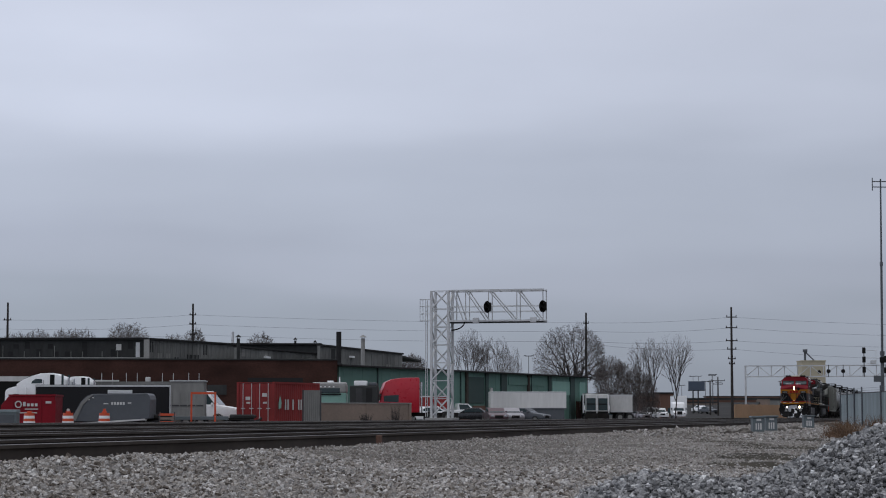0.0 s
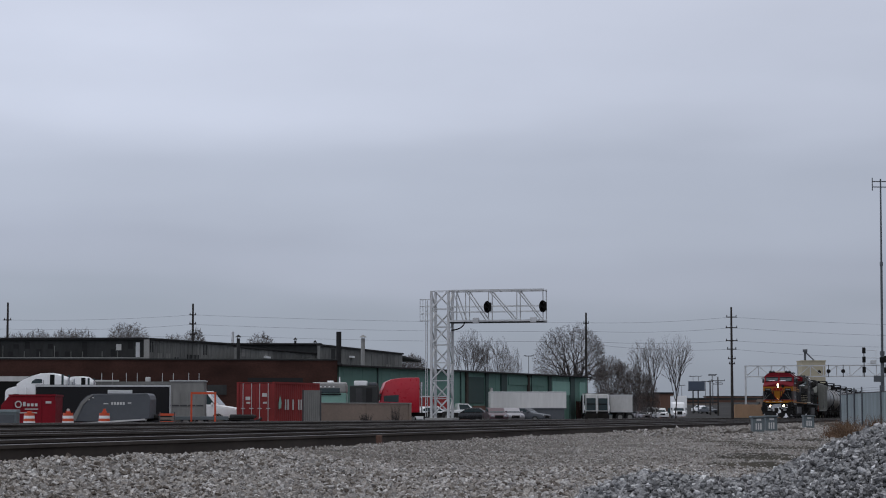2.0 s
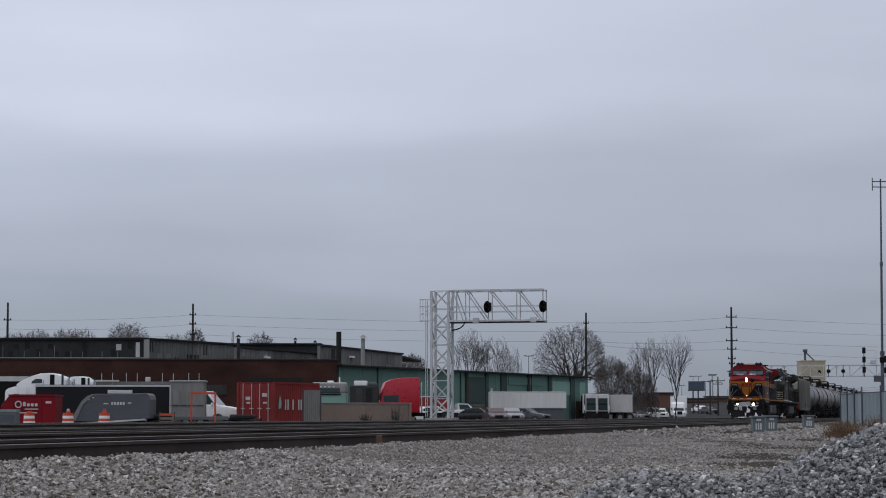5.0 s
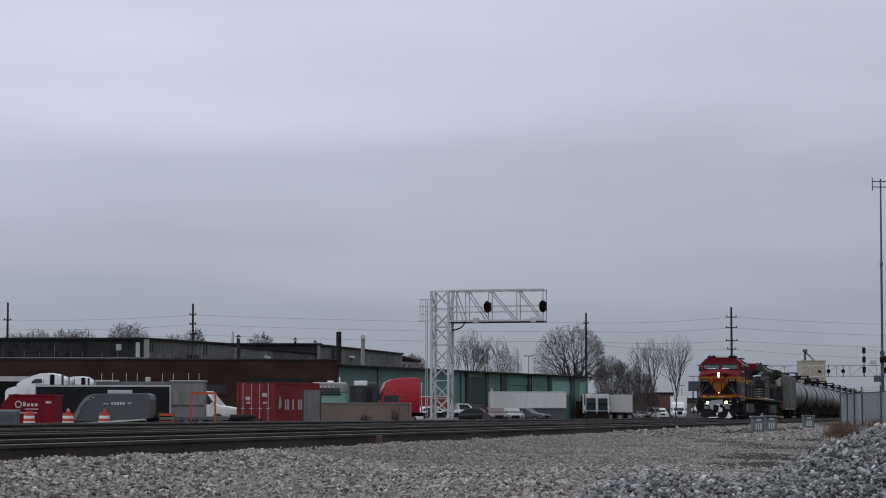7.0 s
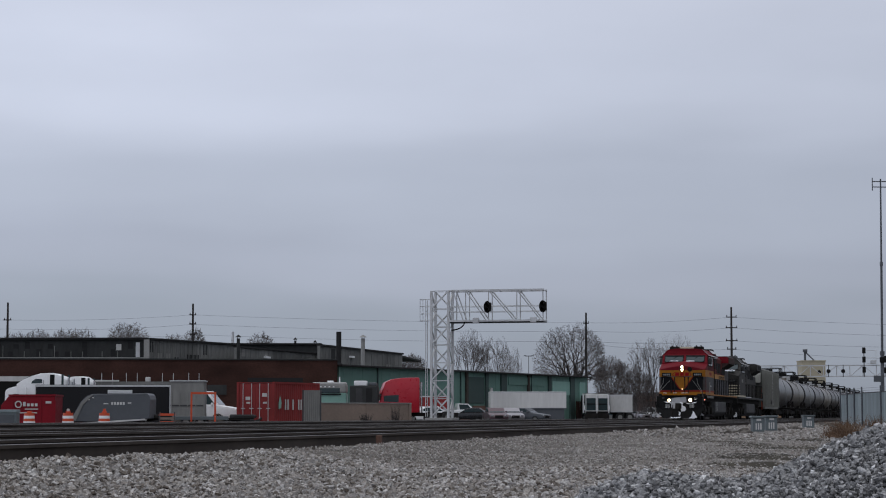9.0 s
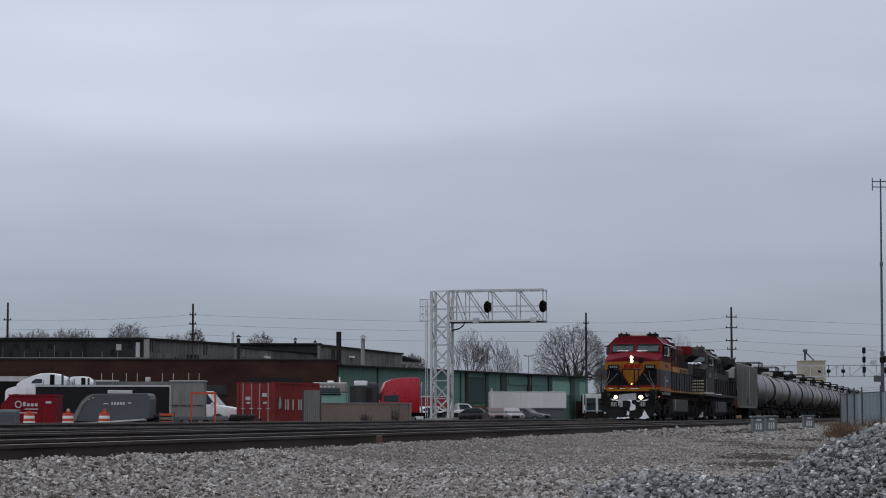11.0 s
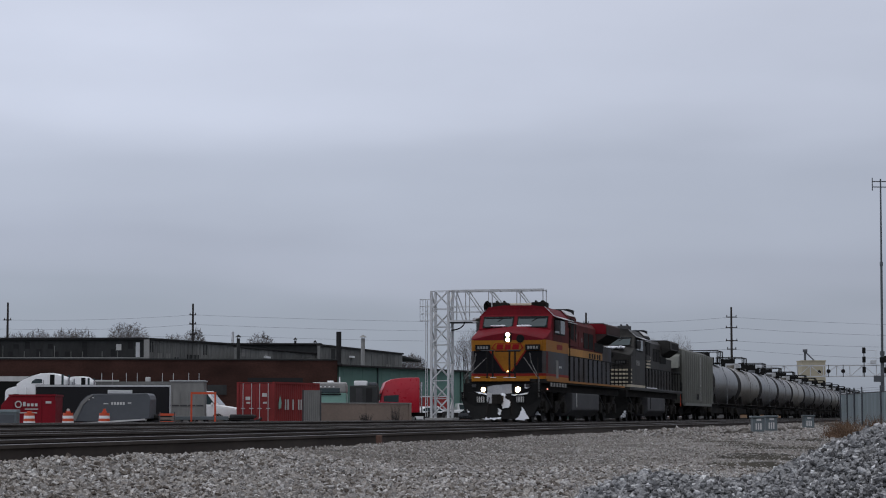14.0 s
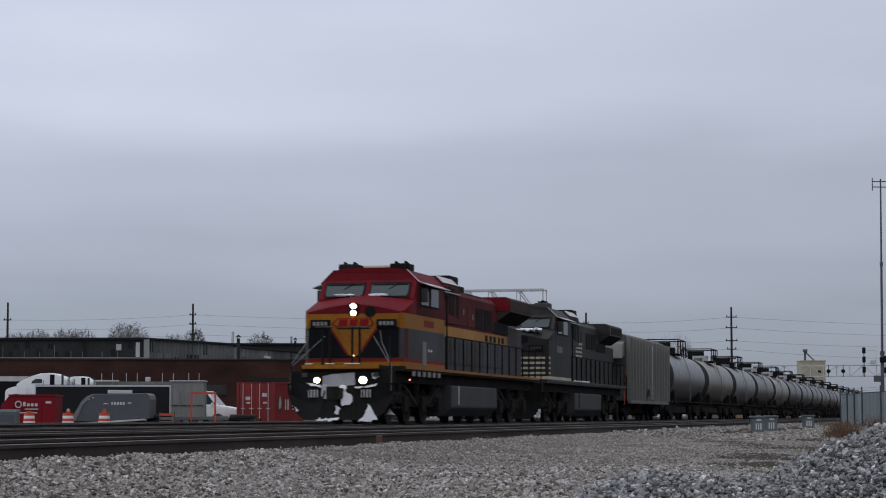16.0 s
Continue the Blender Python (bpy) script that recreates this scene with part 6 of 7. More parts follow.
    part("drawbar", prism(B(), [(1.6, -0.4), (2.7, -0.06), (2.7, 0.06), (1.6, 0.4)], "z", 0.42, 0.5), "under", lt)
    for x in (-0.7, 0.1):
        wheel_pair(lt, x, 0.7, 0.3)
    ld = thing("scrap_pile", "dark pile of scrap metal by the container", "scrap", at(-11.3, 115.5, 0), kind="stuff")
    bm = B()
    rng = random.Random(17)
    for k in range(46):
        x, y, z = rng.gauss(0, 0.55), rng.gauss(0, 0.3), abs(rng.gauss(0, 0.22))
        d = Vector((rng.gauss(0, 1), rng.gauss(0, 0.6), rng.gauss(0, 0.35))).normalized() * rng.uniform(0.2, 0.6)
        tube(bm, Vector((x, y, z + 0.05)) - d * 0.5, Vector((x, y, z + 0.05)) + d * 0.5, rng.uniform(0.03, 0.09), n=5)
    part("scrap", bm, "rubber", ld)
    container_box()
    # corrugated screen and tan wall
    sc = thing("corrugated_screen", "grey corrugated steel screen panel", "screen", at(-7.42, 117, 0))
    prof = []
    for i in range(8):
        x = -0.45 + i * 0.115
        prof += [(x, 0.0), (x + 0.04, 0.0), (x + 0.058, 0.03), (x + 0.098, 0.03)]
    prof += [(0.47, 0.0), (0.47, 0.06), (-0.45, 0.06)]
    part("sheet", prism(B(), prof, "z", 0.0, 1.69 + 0.4), "bin_pale", sc)
    for s in (-1, 1):
        part("post", box(B(), s * 0.5 - 0.04, s * 0.5 + 0.04, 0.0, 0.1, 0.0, 1.72 + 0.4), "tankgrey", sc)
    tw = thing("tan_wall", "low tan rendered masonry wall along the yard", "wall", at(0, 0, 0, 0), kind="structure")
    a, b = (-8.75, 146), (-2.29, 150)
    part("wall_body", slab(B(), a, b, GROUND - 0.05, 1.13, 0.3), "tan", tw)
    part("coping", slab(B(), between(a, b, 0, 0.05), between(a, b, 1, 0.05), 1.13, 1.19, 0.4), "concrete", tw)
    for k in (0.0, 0.5, 0.97):
        wall_strip(tw, "pier", a, b, k, k + 0.025, GROUND, 1.12, 0.08, "tan")
    wd = thing("weed_clump", "dry brown weeds against the tan wall", "weeds", at(-5.43, 145), kind="stuff")
    rng = random.Random(8)
    bm = B()
    for k in range(110):
        x, y = rng.gauss(0, 0.14), rng.gauss(-0.1, 0.12)
        h = rng.uniform(0.3, 0.9)
        tube(bm, (x, y, 0), (x + rng.gauss(0, 0.2), y + rng.gauss(0, 0.1), h), 0.014, 0.004, n=3, caps=False)
    part("stems", bm, "bark", wd)
    wd = thing("weed_clump", "tall dry brown weeds against the tan wall", "weeds", at(-3.35, 147), kind="stuff")
    bm = B()
    for k in range(60):
        x, y = rng.gauss(0, 0.16), rng.gauss(-0.1, 0.15)
        h = rng.uniform(0.5, 1.5) * (1.15 - abs(x))
        tube(bm, (x, y, 0), (x + rng.gauss(0, 0.2), y + rng.gauss(0, 0.1), h), 0.014, 0.004, n=3, caps=False)
    part("stems", bm, "bark", wd)
    # coach, dark truck and red tractor behind the wall
    co = thing("motor_coach", "pale green and grey motor coach behind the tan wall", "coach", at(-8.62, 158, 0))
    hw = 1.295
    zt = 2.71 + 0.4
    part("body", box(B(), -hw, hw, -1.2, 1.2, 0.5, zt - 0.75, 0.05), "teal", co)
    part("upper_body", box(B(), -hw, hw, -1.21, 1.21, zt - 0.75, zt, 0.16), "concrete", co)
    part("roof", box(B(), -hw + 0.05, hw - 0.05, -1.1, 1.1, zt - 0.02, zt + 0.08, 0.04), "offwhite", co)
    part("windscreen", box(B(), -hw + 0.25, hw - 0.5, -1.225, -1.2, zt - 0.72, zt - 0.36, 0.03), "glass", co)
    for k in range(4):
        part("marker_lamp", box(B(), -0.7 + k * 0.32, -0.58 + k * 0.32, -1.24, -1.2, zt - 0.3, zt - 0.22, 0.01), "white", co, "small white marker lamp")
    part("visor", box(B(), -hw + 0.1, hw - 0.4, -1.3, -1.2, zt - 0.88, zt - 0.78, 0.02), "black", co)
    part("roof_pipe", tube(B(), (0.75, -0.6, zt), (0.75, -0.6, zt + 0.5), 0.05, n=8), "white", co)
    part("roof_vent", box(B(), -0.2, 0.25, -0.4, 0.2, zt + 0.06, zt + 0.22, 0.04), "white", co)
    for x in (-0.8, 0.8):
        wheel_pair(co, x, 1.15)
    bt = thing("dark_truck", "dark green truck with white roof fairing behind the wall", "truck", at(-5.93, 156, 0))
    hw = 1.065
    part("body", box(B(), -hw, hw, -1.2, 1.2, 0.5, 2.51 + 0.4, 0.12), "upper_dark", bt)
    part("roof_box", box(B(), -hw * 0.7, hw * 0.2, -0.9, 0.9, 2.51 + 0.4, 2.88 + 0.4, 0.06), "white", bt, "white fairing")
    part("roof_unit", box(B(), hw * 0.3, hw * 0.9, -0.8, 0.8, 2.51 + 0.4, 2.75 + 0.4, 0.08), "bin_grey", bt)
    part("window", box(B(), -hw * 0.55, -hw * 0.1, -1.225, -1.2, 1.5, 2.7, 0.02), "tankgrey", bt)
    part("window", box(B(), hw * 0.15, hw * 0.6, -1.225, -1.2, 1.5, 2.7, 0.02), "roof", bt)
    for x in (-0.6, 0.6):
        wheel_pair(bt, x, 1.15)
    semi_tractor("bright red high-roof sleeper semi tractor", at(-3.88, 158, 186), "cab_red", 3.15 + 0.36, True)
    car("white sedan parked by the signal mast", at(-1.50, 172, 200), "white")
    rt = box_trailer("dark red low trailer behind the signal mast", at(-1.11, 185, 0), 3.4, 2.03 + 0.4, "container")
    # cars by the green warehouse
    car("black saloon car parked in the yard", at(2.67, 203, 174), "car_black")
    car("dusty rose sedan parked in the yard", at(4.95, 196, -82), "car_rose")
    car("silver sedan parked in the yard", at(6.55, 200, -80), "silver")
    car("dark grey sedan parked in the yard", at(8.15, 203, -28), "bin_grey", "sedan")
    car("white pickup parked beyond the signal mast", at(1.97, 213, 10), "white", "pickup")
    box_trailer("long white box trailer with grey skirts beside the green warehouse", at(8.71, 214, 4), 7.833, 2.75 + 0.4, "trailer_white", floor=1.35, skirt="bin_grey")
    # lorries further off
    for x0, y in ((17.42, 246), (18.97, 248)):
        t = thing("refuse_truck", "white-fronted refuse truck with a dark lower body", "truck", at(x0, y, -90), group="refuse trucks")
        part("cab", box(B(), 1.2, 2.6, -0.62, 0.62, 0.95, 2.83 + 0.38, 0.08), "trailer_white", t, "white cab")
        part("windscreen", box(B(), 2.59, 2.63, -0.55, 0.55, 1.3, 2.75, 0.02), "glass", t)
        part("grille", box(B(), 2.59, 2.66, -0.6, 0.6, 0.7, 1.2, 0.02), "black", t)
        for s in (-1, 1):
            part("mirror", box(B(), 2.55, 2.62, s * 0.76 - 0.06, s * 0.76 + 0.06, 1.3, 1.9, 0.01), "white", t)
        part("visor", box(B(), 2.58, 2.72, -0.54, 0.54, 2.0, 2.12, 0.02), "black", t)
        part("hopper", box(B(), -3.0, 1.1, -0.8, 0.8, 0.9, 2.83 + 0.3, 0.12), "upper_dark", t)
        for s in (-1, 1):
            part("lift_arm", box(B(), 0.9, 1.15, s * 0.8 - 0.08, s * 0.8 + 0.08, 1.0, 2.89 + 0.4), "white", t)
        part("lift_bar", box(B(), 0.9, 1.15, -0.85, 0.85, 2.89 + 0.3, 2.89 + 0.42), "concrete", t)
        part("bumper", box(B(), 2.45, 2.7, -0.7, 0.7, 0.35, 0.93, 0.03), "under", t)
        for x in (1.8, -1.8):
            wheel_pair(t, x, 0.78, 0.45)
    bx = box_trailer("white box truck body parked side-on", at(21.31, 250, 6), 2.731, 2.80 + 0.4, "offwhite", floor=1.1)
    semi_tractor("white semi tractor facing the tracks across the road", at(39.20, 345, -90) @ Matrix.Scale(0.84, 4), "white", 3.5, True)
    tr = box_trailer("white trailer behind a semi tractor across the road", at(40.09, 352, -90) @ Matrix.Scale(0.86, 4), 6.0, 4.7, "white")
    car("white pickup facing the tracks across the road", at(34.52, 330, -85), "white", "pickup")
    car("white van parked across the road", at(34.68, 345, -85), "white", "van")
    for x0, y, p in ((31.19, 330, "silver"), (53.68, 430, "white"), (53.28, 415, "bin_grey")):
        car("small car far across the road", at(x0, y, -60, street_height(y)), p, "sedan")


make_yard()


# ---- far things along the line ----
def utility_pole(x, y, top, arms, label):
    p = thing("utility_pole", label, "utility pole", Matrix.Translation((x, y, GROUND)), group="utility poles along the line")
    h = top - GROUND
    part("shaft", tube(B(), (0, 0, 0), (0, 0, h), 0.19, 0.11, n=10), "wood_pole", p)
    for z, w_ in arms:
        arm = part("crossarm", box(B(), -w_, w_, -0.16, -0.06, z - GROUND - 0.06, z - GROUND + 0.06), "wood_pole", p)
        for s in (-1, 1):
            part("insulator", tube(B(), (s * (w_ - 0.08), -0.11, z - GROUND + 0.06), (s * (w_ - 0.08), -0.11, z - GROUND + 0.24), 0.05, n=6), "tankgrey", arm)
    return p


def wire(points, sag, r=0.015):
    bm = B()
    for a, b in zip(points, points[1:]):
        a, b = Vector(a), Vector(b)
        n = 14
        last = None
        for i in range(n + 1):
            k = i / n
            q = a.lerp(b, k) - Vector((0, 0, sag * 4 * k * (1 - k)))
            if last is not None:
                tube(bm, last, q, r, n=4, caps=False)
            last = q
    solid("power_line", bm, "wire", "thin dark overhead power line between poles", "power line", group="overhead power lines")


P = {"a": (-78.93, 240), "b": (-50.67, 240), "c": (-29.11, 240), "d": (17.48, 252), "e": (33.56, 240), "f": (67.18, 252)}
utility_pole(*P["b"], 13.42, [(11.39, 0.45)], "thin dark utility pole behind the warehouse")
utility_pole(*P["c"], 13.29, [(11.98, 0.4), (10.93, 0.4), (9.69, 0.3)], "dark utility pole with short crossarms behind the warehouse")
utility_pole(*P["d"], 12.84, [(11.54, 0.35)], "thin dark utility pole among bare trees")
utility_pole(*P["e"], 12.89, [(11.72, 0.62), (10.48, 0.68), (8.97, 0.68), (7.99, 0.55), (6.88, 0.45), (6.29, 0.35)], "tall dark utility pole with six short crossarms")
for za, zb, zc, zd, ze, zf, sg in ((11.78, 11.39, 11.98, 11.61, 11.72, 11.19, 0.25), (10.61, 10.34, 10.87, 10.58, 10.48, 9.89, 0.3), (9.69, 9.43, 9.69, 9.34, 8.97, 8.58, 0.3)):
    wire([(*P["a"], za), (*P["b"], zb), (*P["c"], zc), (*P["d"], zd), (*P["e"], ze), (*P["f"], zf)], sg)
wire([(*P["d"], 9.07), (*P["e"], 7.99), (*P["f"], 7.08)], 0.4)

utility_pole(52.54, 395, 7.73, [(6.98, 1.3), (6.33, 0.9)], "short dark pole with crossarms by the street")
utility_pole(51.68, 400, 7.17, [(6.85, 0.5)], "short dark pole with crossarms by the street")
mast = thing("radio_mast", "tall thin dark steel radio mast with a whip aerial", "mast", Matrix.Translation((23.80, 112, GROUND)) @ pose(0, 0, 0, 0, 0.4, 0))
mh = 13.06 - GROUND
part("lower_tube", tube(B(), (0, 0, 0), (0, 0, mh * 0.3), 0.11, 0.10, n=10), "bin_grey", mast)
part("middle_tube", tube(B(), (0, 0, mh * 0.3), (0, 0, mh * 0.66), 0.07, 0.065, n=10), "bin_grey", mast)
part("upper_tube", tube(B(), (0, 0, mh * 0.66), (0, 0, mh + 0.08), 0.055, 0.042, n=8), "bin_grey", mast)
for z in (0.3, 0.66):
    part("joint_collar", tube(B(), (0, 0, mh * z - 0.1), (0, 0, mh * z + 0.1), 0.13 if z < 0.5 else 0.09, n=10), "bin_grey", mast)
for z in (mh - 0.06, mh - 0.36):
    part("aerial_arm", tube(B(), (-0.45, 0, z), (0.45, 0, z), 0.028, n=6), "bin_grey", mast)
for x in (-0.45, 0.45):
    part("aerial_whip", tube(B(), (x, 0, mh - 0.56), (x, 0, mh + 0.14), 0.026, n=6), "bin_grey", mast)
part("mast_sign", box(B(), -0.5, 0.0, -0.14, -0.1, 2.08 + 0.4, 2.42 + 0.4, 0.01), "bin_grey", mast, "small dark sign")
part("mast_box", box(B(), -0.16, 0.16, -0.2, -0.08, 3.12 + 0.4, 3.42 + 0.4, 0.02), "black", mast)


def make_signal_bridge():
    s = thing("signal_bridge", "grey lattice signal bridge spanning the tracks with black signal heads", "railway signal", Matrix.Translation((49.05, 335, 0)) @ Matrix.Rotation(-TRACK_ANGLE, 4, "Z"))
    z0, z1, ln = 6.59, 8.33, 27.0
    for y in (-0.5, 0.5):
        for z in (z0, z1):
            part("chord", box(B(), 0, ln, y - 0.08, y + 0.08, z - 0.08, z + 0.08), "galv", s)
        n = 13
        for i in range(n + 1):
            x = ln * i / n
            part("post", tube(B(), (x, y, z0), (x, y, z1), 0.05, n=5), "galv", s)
            if i:
                p, q = ((x - ln / n, y, z0), (x, y, z1)) if i % 2 else ((x - ln / n, y, z1), (x, y, z0))
                part("brace", tube(B(), p, q, 0.04, n=5), "galv", s)
        for x in (0.0, ln):
            part("leg", box(B(), x - 0.1, x + 0.1, y - 0.1, y + 0.1, GROUND - 0.05, z1), "galv", s)
    for x, z in ((13.3, 7.41), (15.6, 7.41), (18.9, 7.60), (18.9, 9.24), (18.9, 10.70), (22.3, 7.51), (22.3, 9.33)):
        if x > 18:
            hd = part("signal_head", box(B(), x - 0.27, x + 0.27, -0.9, -0.6, z - 0.48, z + 0.48, 0.08), "black", s, "tall black signal head")
        else:
            hd = part("signal_head", tube(B(), (x, -0.9, z), (x, -0.6, z), 0.33, n=14), "black", s, "round black signal head")
        part("head_stem", tube(B(), (x, -0.65, min(z, z0) - 0.1), (x, -0.65, z1 + 0.1), 0.06, n=6), "black", hd)
    part("head_mast", tube(B(), (18.9, -0.7, z0), (18.9, -0.7, 11.06), 0.07, n=6), "black", s)
    for z in (10.70, 9.60, 8.60):
        part("mast_guard", tube(B(), (19.3, -0.6, z), (20.8, -0.6, z), 0.03, n=5), "galv", s)
    part("mast_guard", tube(B(), (20.8, -0.6, z1), (20.8, -0.6, 10.70), 0.03, n=5), "galv", s)
    part("relay_box", box(B(), 19.9, 20.8, -0.9, -0.4, 8.51, 9.15, 0.04), "galv", s)


make_signal_bridge()

tower = thing("grain_tower", "distant beige concrete tower with a rooftop conveyor head", "tower", Matrix.Translation((114.85, 640, GROUND)))
tw_, th_ = 3.671, 17.09 - GROUND
part("tower_body", box(B(), -tw_, tw_, 0, 9, 0, th_, 0.1), "beige", tower)
part("parapet", box(B(), -tw_ - 0.15, tw_ + 0.15, -0.15, 9.15, th_, th_ + 0.4, 0.05), "beige", tower)
part("conveyor_head", tube(B(), (-2.3, 2, th_), (-2.3, 2, 20.75 + 0.4), 0.35, n=8), "bin_grey", tower)
part("conveyor_arm", tube(B(), (-2.3, 2, 20.23 + 0.4), (0.6, 2, th_ + 0.3), 0.2, n=6), "bin_grey", tower)
part("head_house", box(B(), -2.9, -1.6, 1.5, 2.6, 20.23 + 0.2, 20.93 + 0.4, 0.05), "bin_grey", tower)
part("window", tube(B(), (1.7, -0.05, th_ - 3.2), (1.7, 0.02, th_ - 3.2), 0.55, n=12), "black", tower)

bb = thing("billboard", "blank slate-blue billboard on steel posts", "billboard", Matrix.Translation((51.51, 420, GROUND)))
part("panel", box(B(), -1.663, 1.663, -0.15, 0.15, 5.46 + 0.4, 7.29 + 0.4, 0.03), "blue_sign", bb)
part("frame", box(B(), -1.721, 1.721, 0.15, 0.3, 5.35 + 0.4, 5.58 + 0.4), "upper_dark", bb)
for q_ in (-6, 3):
    part("post", tube(B(), (q_ * 0.1147, 0.25, 0), (q_ * 0.1147, 0.25, 6.72 + 0.4), 0.13, n=8), "upper_dark", bb)

low = thing("brown_shop", "low brown brick shop across the road", "building", Matrix.Translation((46.83, 450, GROUND)))
part("wall_block", box(B(), -3.319, 3.319, 0, 14, -0.1, 5.10 + 0.4), "brown", low)
part("roof", box(B(), -3.442, 3.442, -0.3, 14.3, 5.10 + 0.4, 5.35 + 0.45), "roof", low)
for k in range(5):
    part("window", box(B(), -2.8 + k * 1.2, -2.0 + k * 1.2, -0.05, 0.02, 1.2, 2.4, 0.02), "glass", low)

tanw = thing("timber_fence", "long tan timber yard fence beside the far tracks", "fence", Matrix.Identity(4))
ta, tb = (42.28, 300), (53.48, 322)
for i in range(24):
    part("board", slab(B(), between(ta, tb, i / 24), between(ta, tb, (i + 0.97) / 24), GROUND - 0.02, 1.93 + 0.02 * (i % 3), 0.08, 1.93 + 0.02 * (i % 3)), "tan_bright", tanw)


def far_building(x, y, w, h, d, material, label):
    b = thing("distant_building", label, "building", Matrix.Translation((x, y, GROUND)), group="low buildings on the horizon")
    part("wall_block", box(B(), -w / 2, w / 2, 0, d, -0.1, h), material, b)
    part("roof", box(B(), -w / 2 - 0.2, w / 2 + 0.2, -0.2, d + 0.2, h, h + 0.35), "upper_dark", b)
    for k in range(max(2, int(w / 4))):
        part("window", box(B(), -w / 2 + 1 + k * 4, -w / 2 + 2.6 + k * 4, -0.06, 0.02, 1.0, min(2.4, h - 0.6)), "glass", b)


for x0, y, w_, h_, m_ in ((80.95, 620, 26, 5.5, "brown"), (98.66, 700, 24, 6.4, "tan"), (67.46, 560, 14, 4.2, "tan"), (116.46, 760, 30, 6.5, "upper"), (135.73, 820, 36, 7.5, "brown"), (171.10, 900, 60, 8.0, "upper"), (177.85, 850, 50, 7.5, "tan"), (182.68, 800, 40, 7, "upper"), (56.99, 640, 30, 6, "upper"), (119.48, 900, 60, 8.2, "tan"), (185.09, 1100, 90, 11, "brown")):
    far_building(x0, y, w_, h_, 12, m_, "low distant commercial building on the horizon")


def lamp_post(x, y, top, label):
    p = thing("street_lamp", label, "street lamp", Matrix.Translation((x, y, GROUND)), group="street lamps across the road")
    h = top - GROUND
    part("pole", tube(B(), (0, 0, 0), (0, 0, h), 0.09, 0.05, n=8), "tankgrey", p)
    part("crossbar", box(B(), -0.7, 0.7, -0.06, 0.06, h - 0.1, h + 0.05), "tankgrey", p)
    for s in (-1, 1):
        part("lamp_head", box(B(), s * 0.75 - 0.25, s * 0.75 + 0.25, -0.12, 0.12, h - 0.05, h + 0.1, 0.03), "upper_dark", p)


for x0, y, top in ((61.37, 470, 9.67), (17.44, 420, 12.44), (62.92, 520, 10.25), (69.2, 545, 9.4), (72.9, 560, 11.2), (66.4, 575, 8.8), (78.6, 590, 9.9), (75.4, 610, 12.0)):
    lamp_post(x0, y, top, "thin street lamp with twin heads far off")

# road beyond the lot
bm = B()
near, far = [bm.verts.new(p) for p in ((39.04, 352, GROUND - 0.05), (51.34, 352, GROUND - 0.05))], [bm.verts.new(p) for p in ((72.72, 640, 4.72), (98.07, 640, 4.72))]
foot = [bm.verts.new((v.co.x, v.co.y, GROUND - 0.6)) for v in near + far]
for f in ((near[0], near[1], far[1], far[0]), (foot[1], foot[0], foot[2], foot[3]), (near[0], foot[0], foot[1], near[1]), (far[1], foot[3], foot[2], far[0]), (near[0], far[0], foot[2], foot[0]), (near[1], foot[1], foot[3], far[1])):
    bm.faces.new(f)
solid("road", bm, "asphalt", "dark asphalt street climbing gently away", "road", kind="structure")
bm = B()
slab(bm, (16.17, 262), (52.12, 300), GROUND - 0.05, GROUND + 0.02, 60)
solid("road", bm, "asphalt", "worn grey asphalt road across the lot", "road", kind="structure")
bm = B()
slab(bm, (28.35, 300), (40.74, 312), GROUND, GROUND + 0.17, 0.5)
solid("kerb", bm, "concrete", "pale concrete kerb along the road", "kerb", kind="structure")


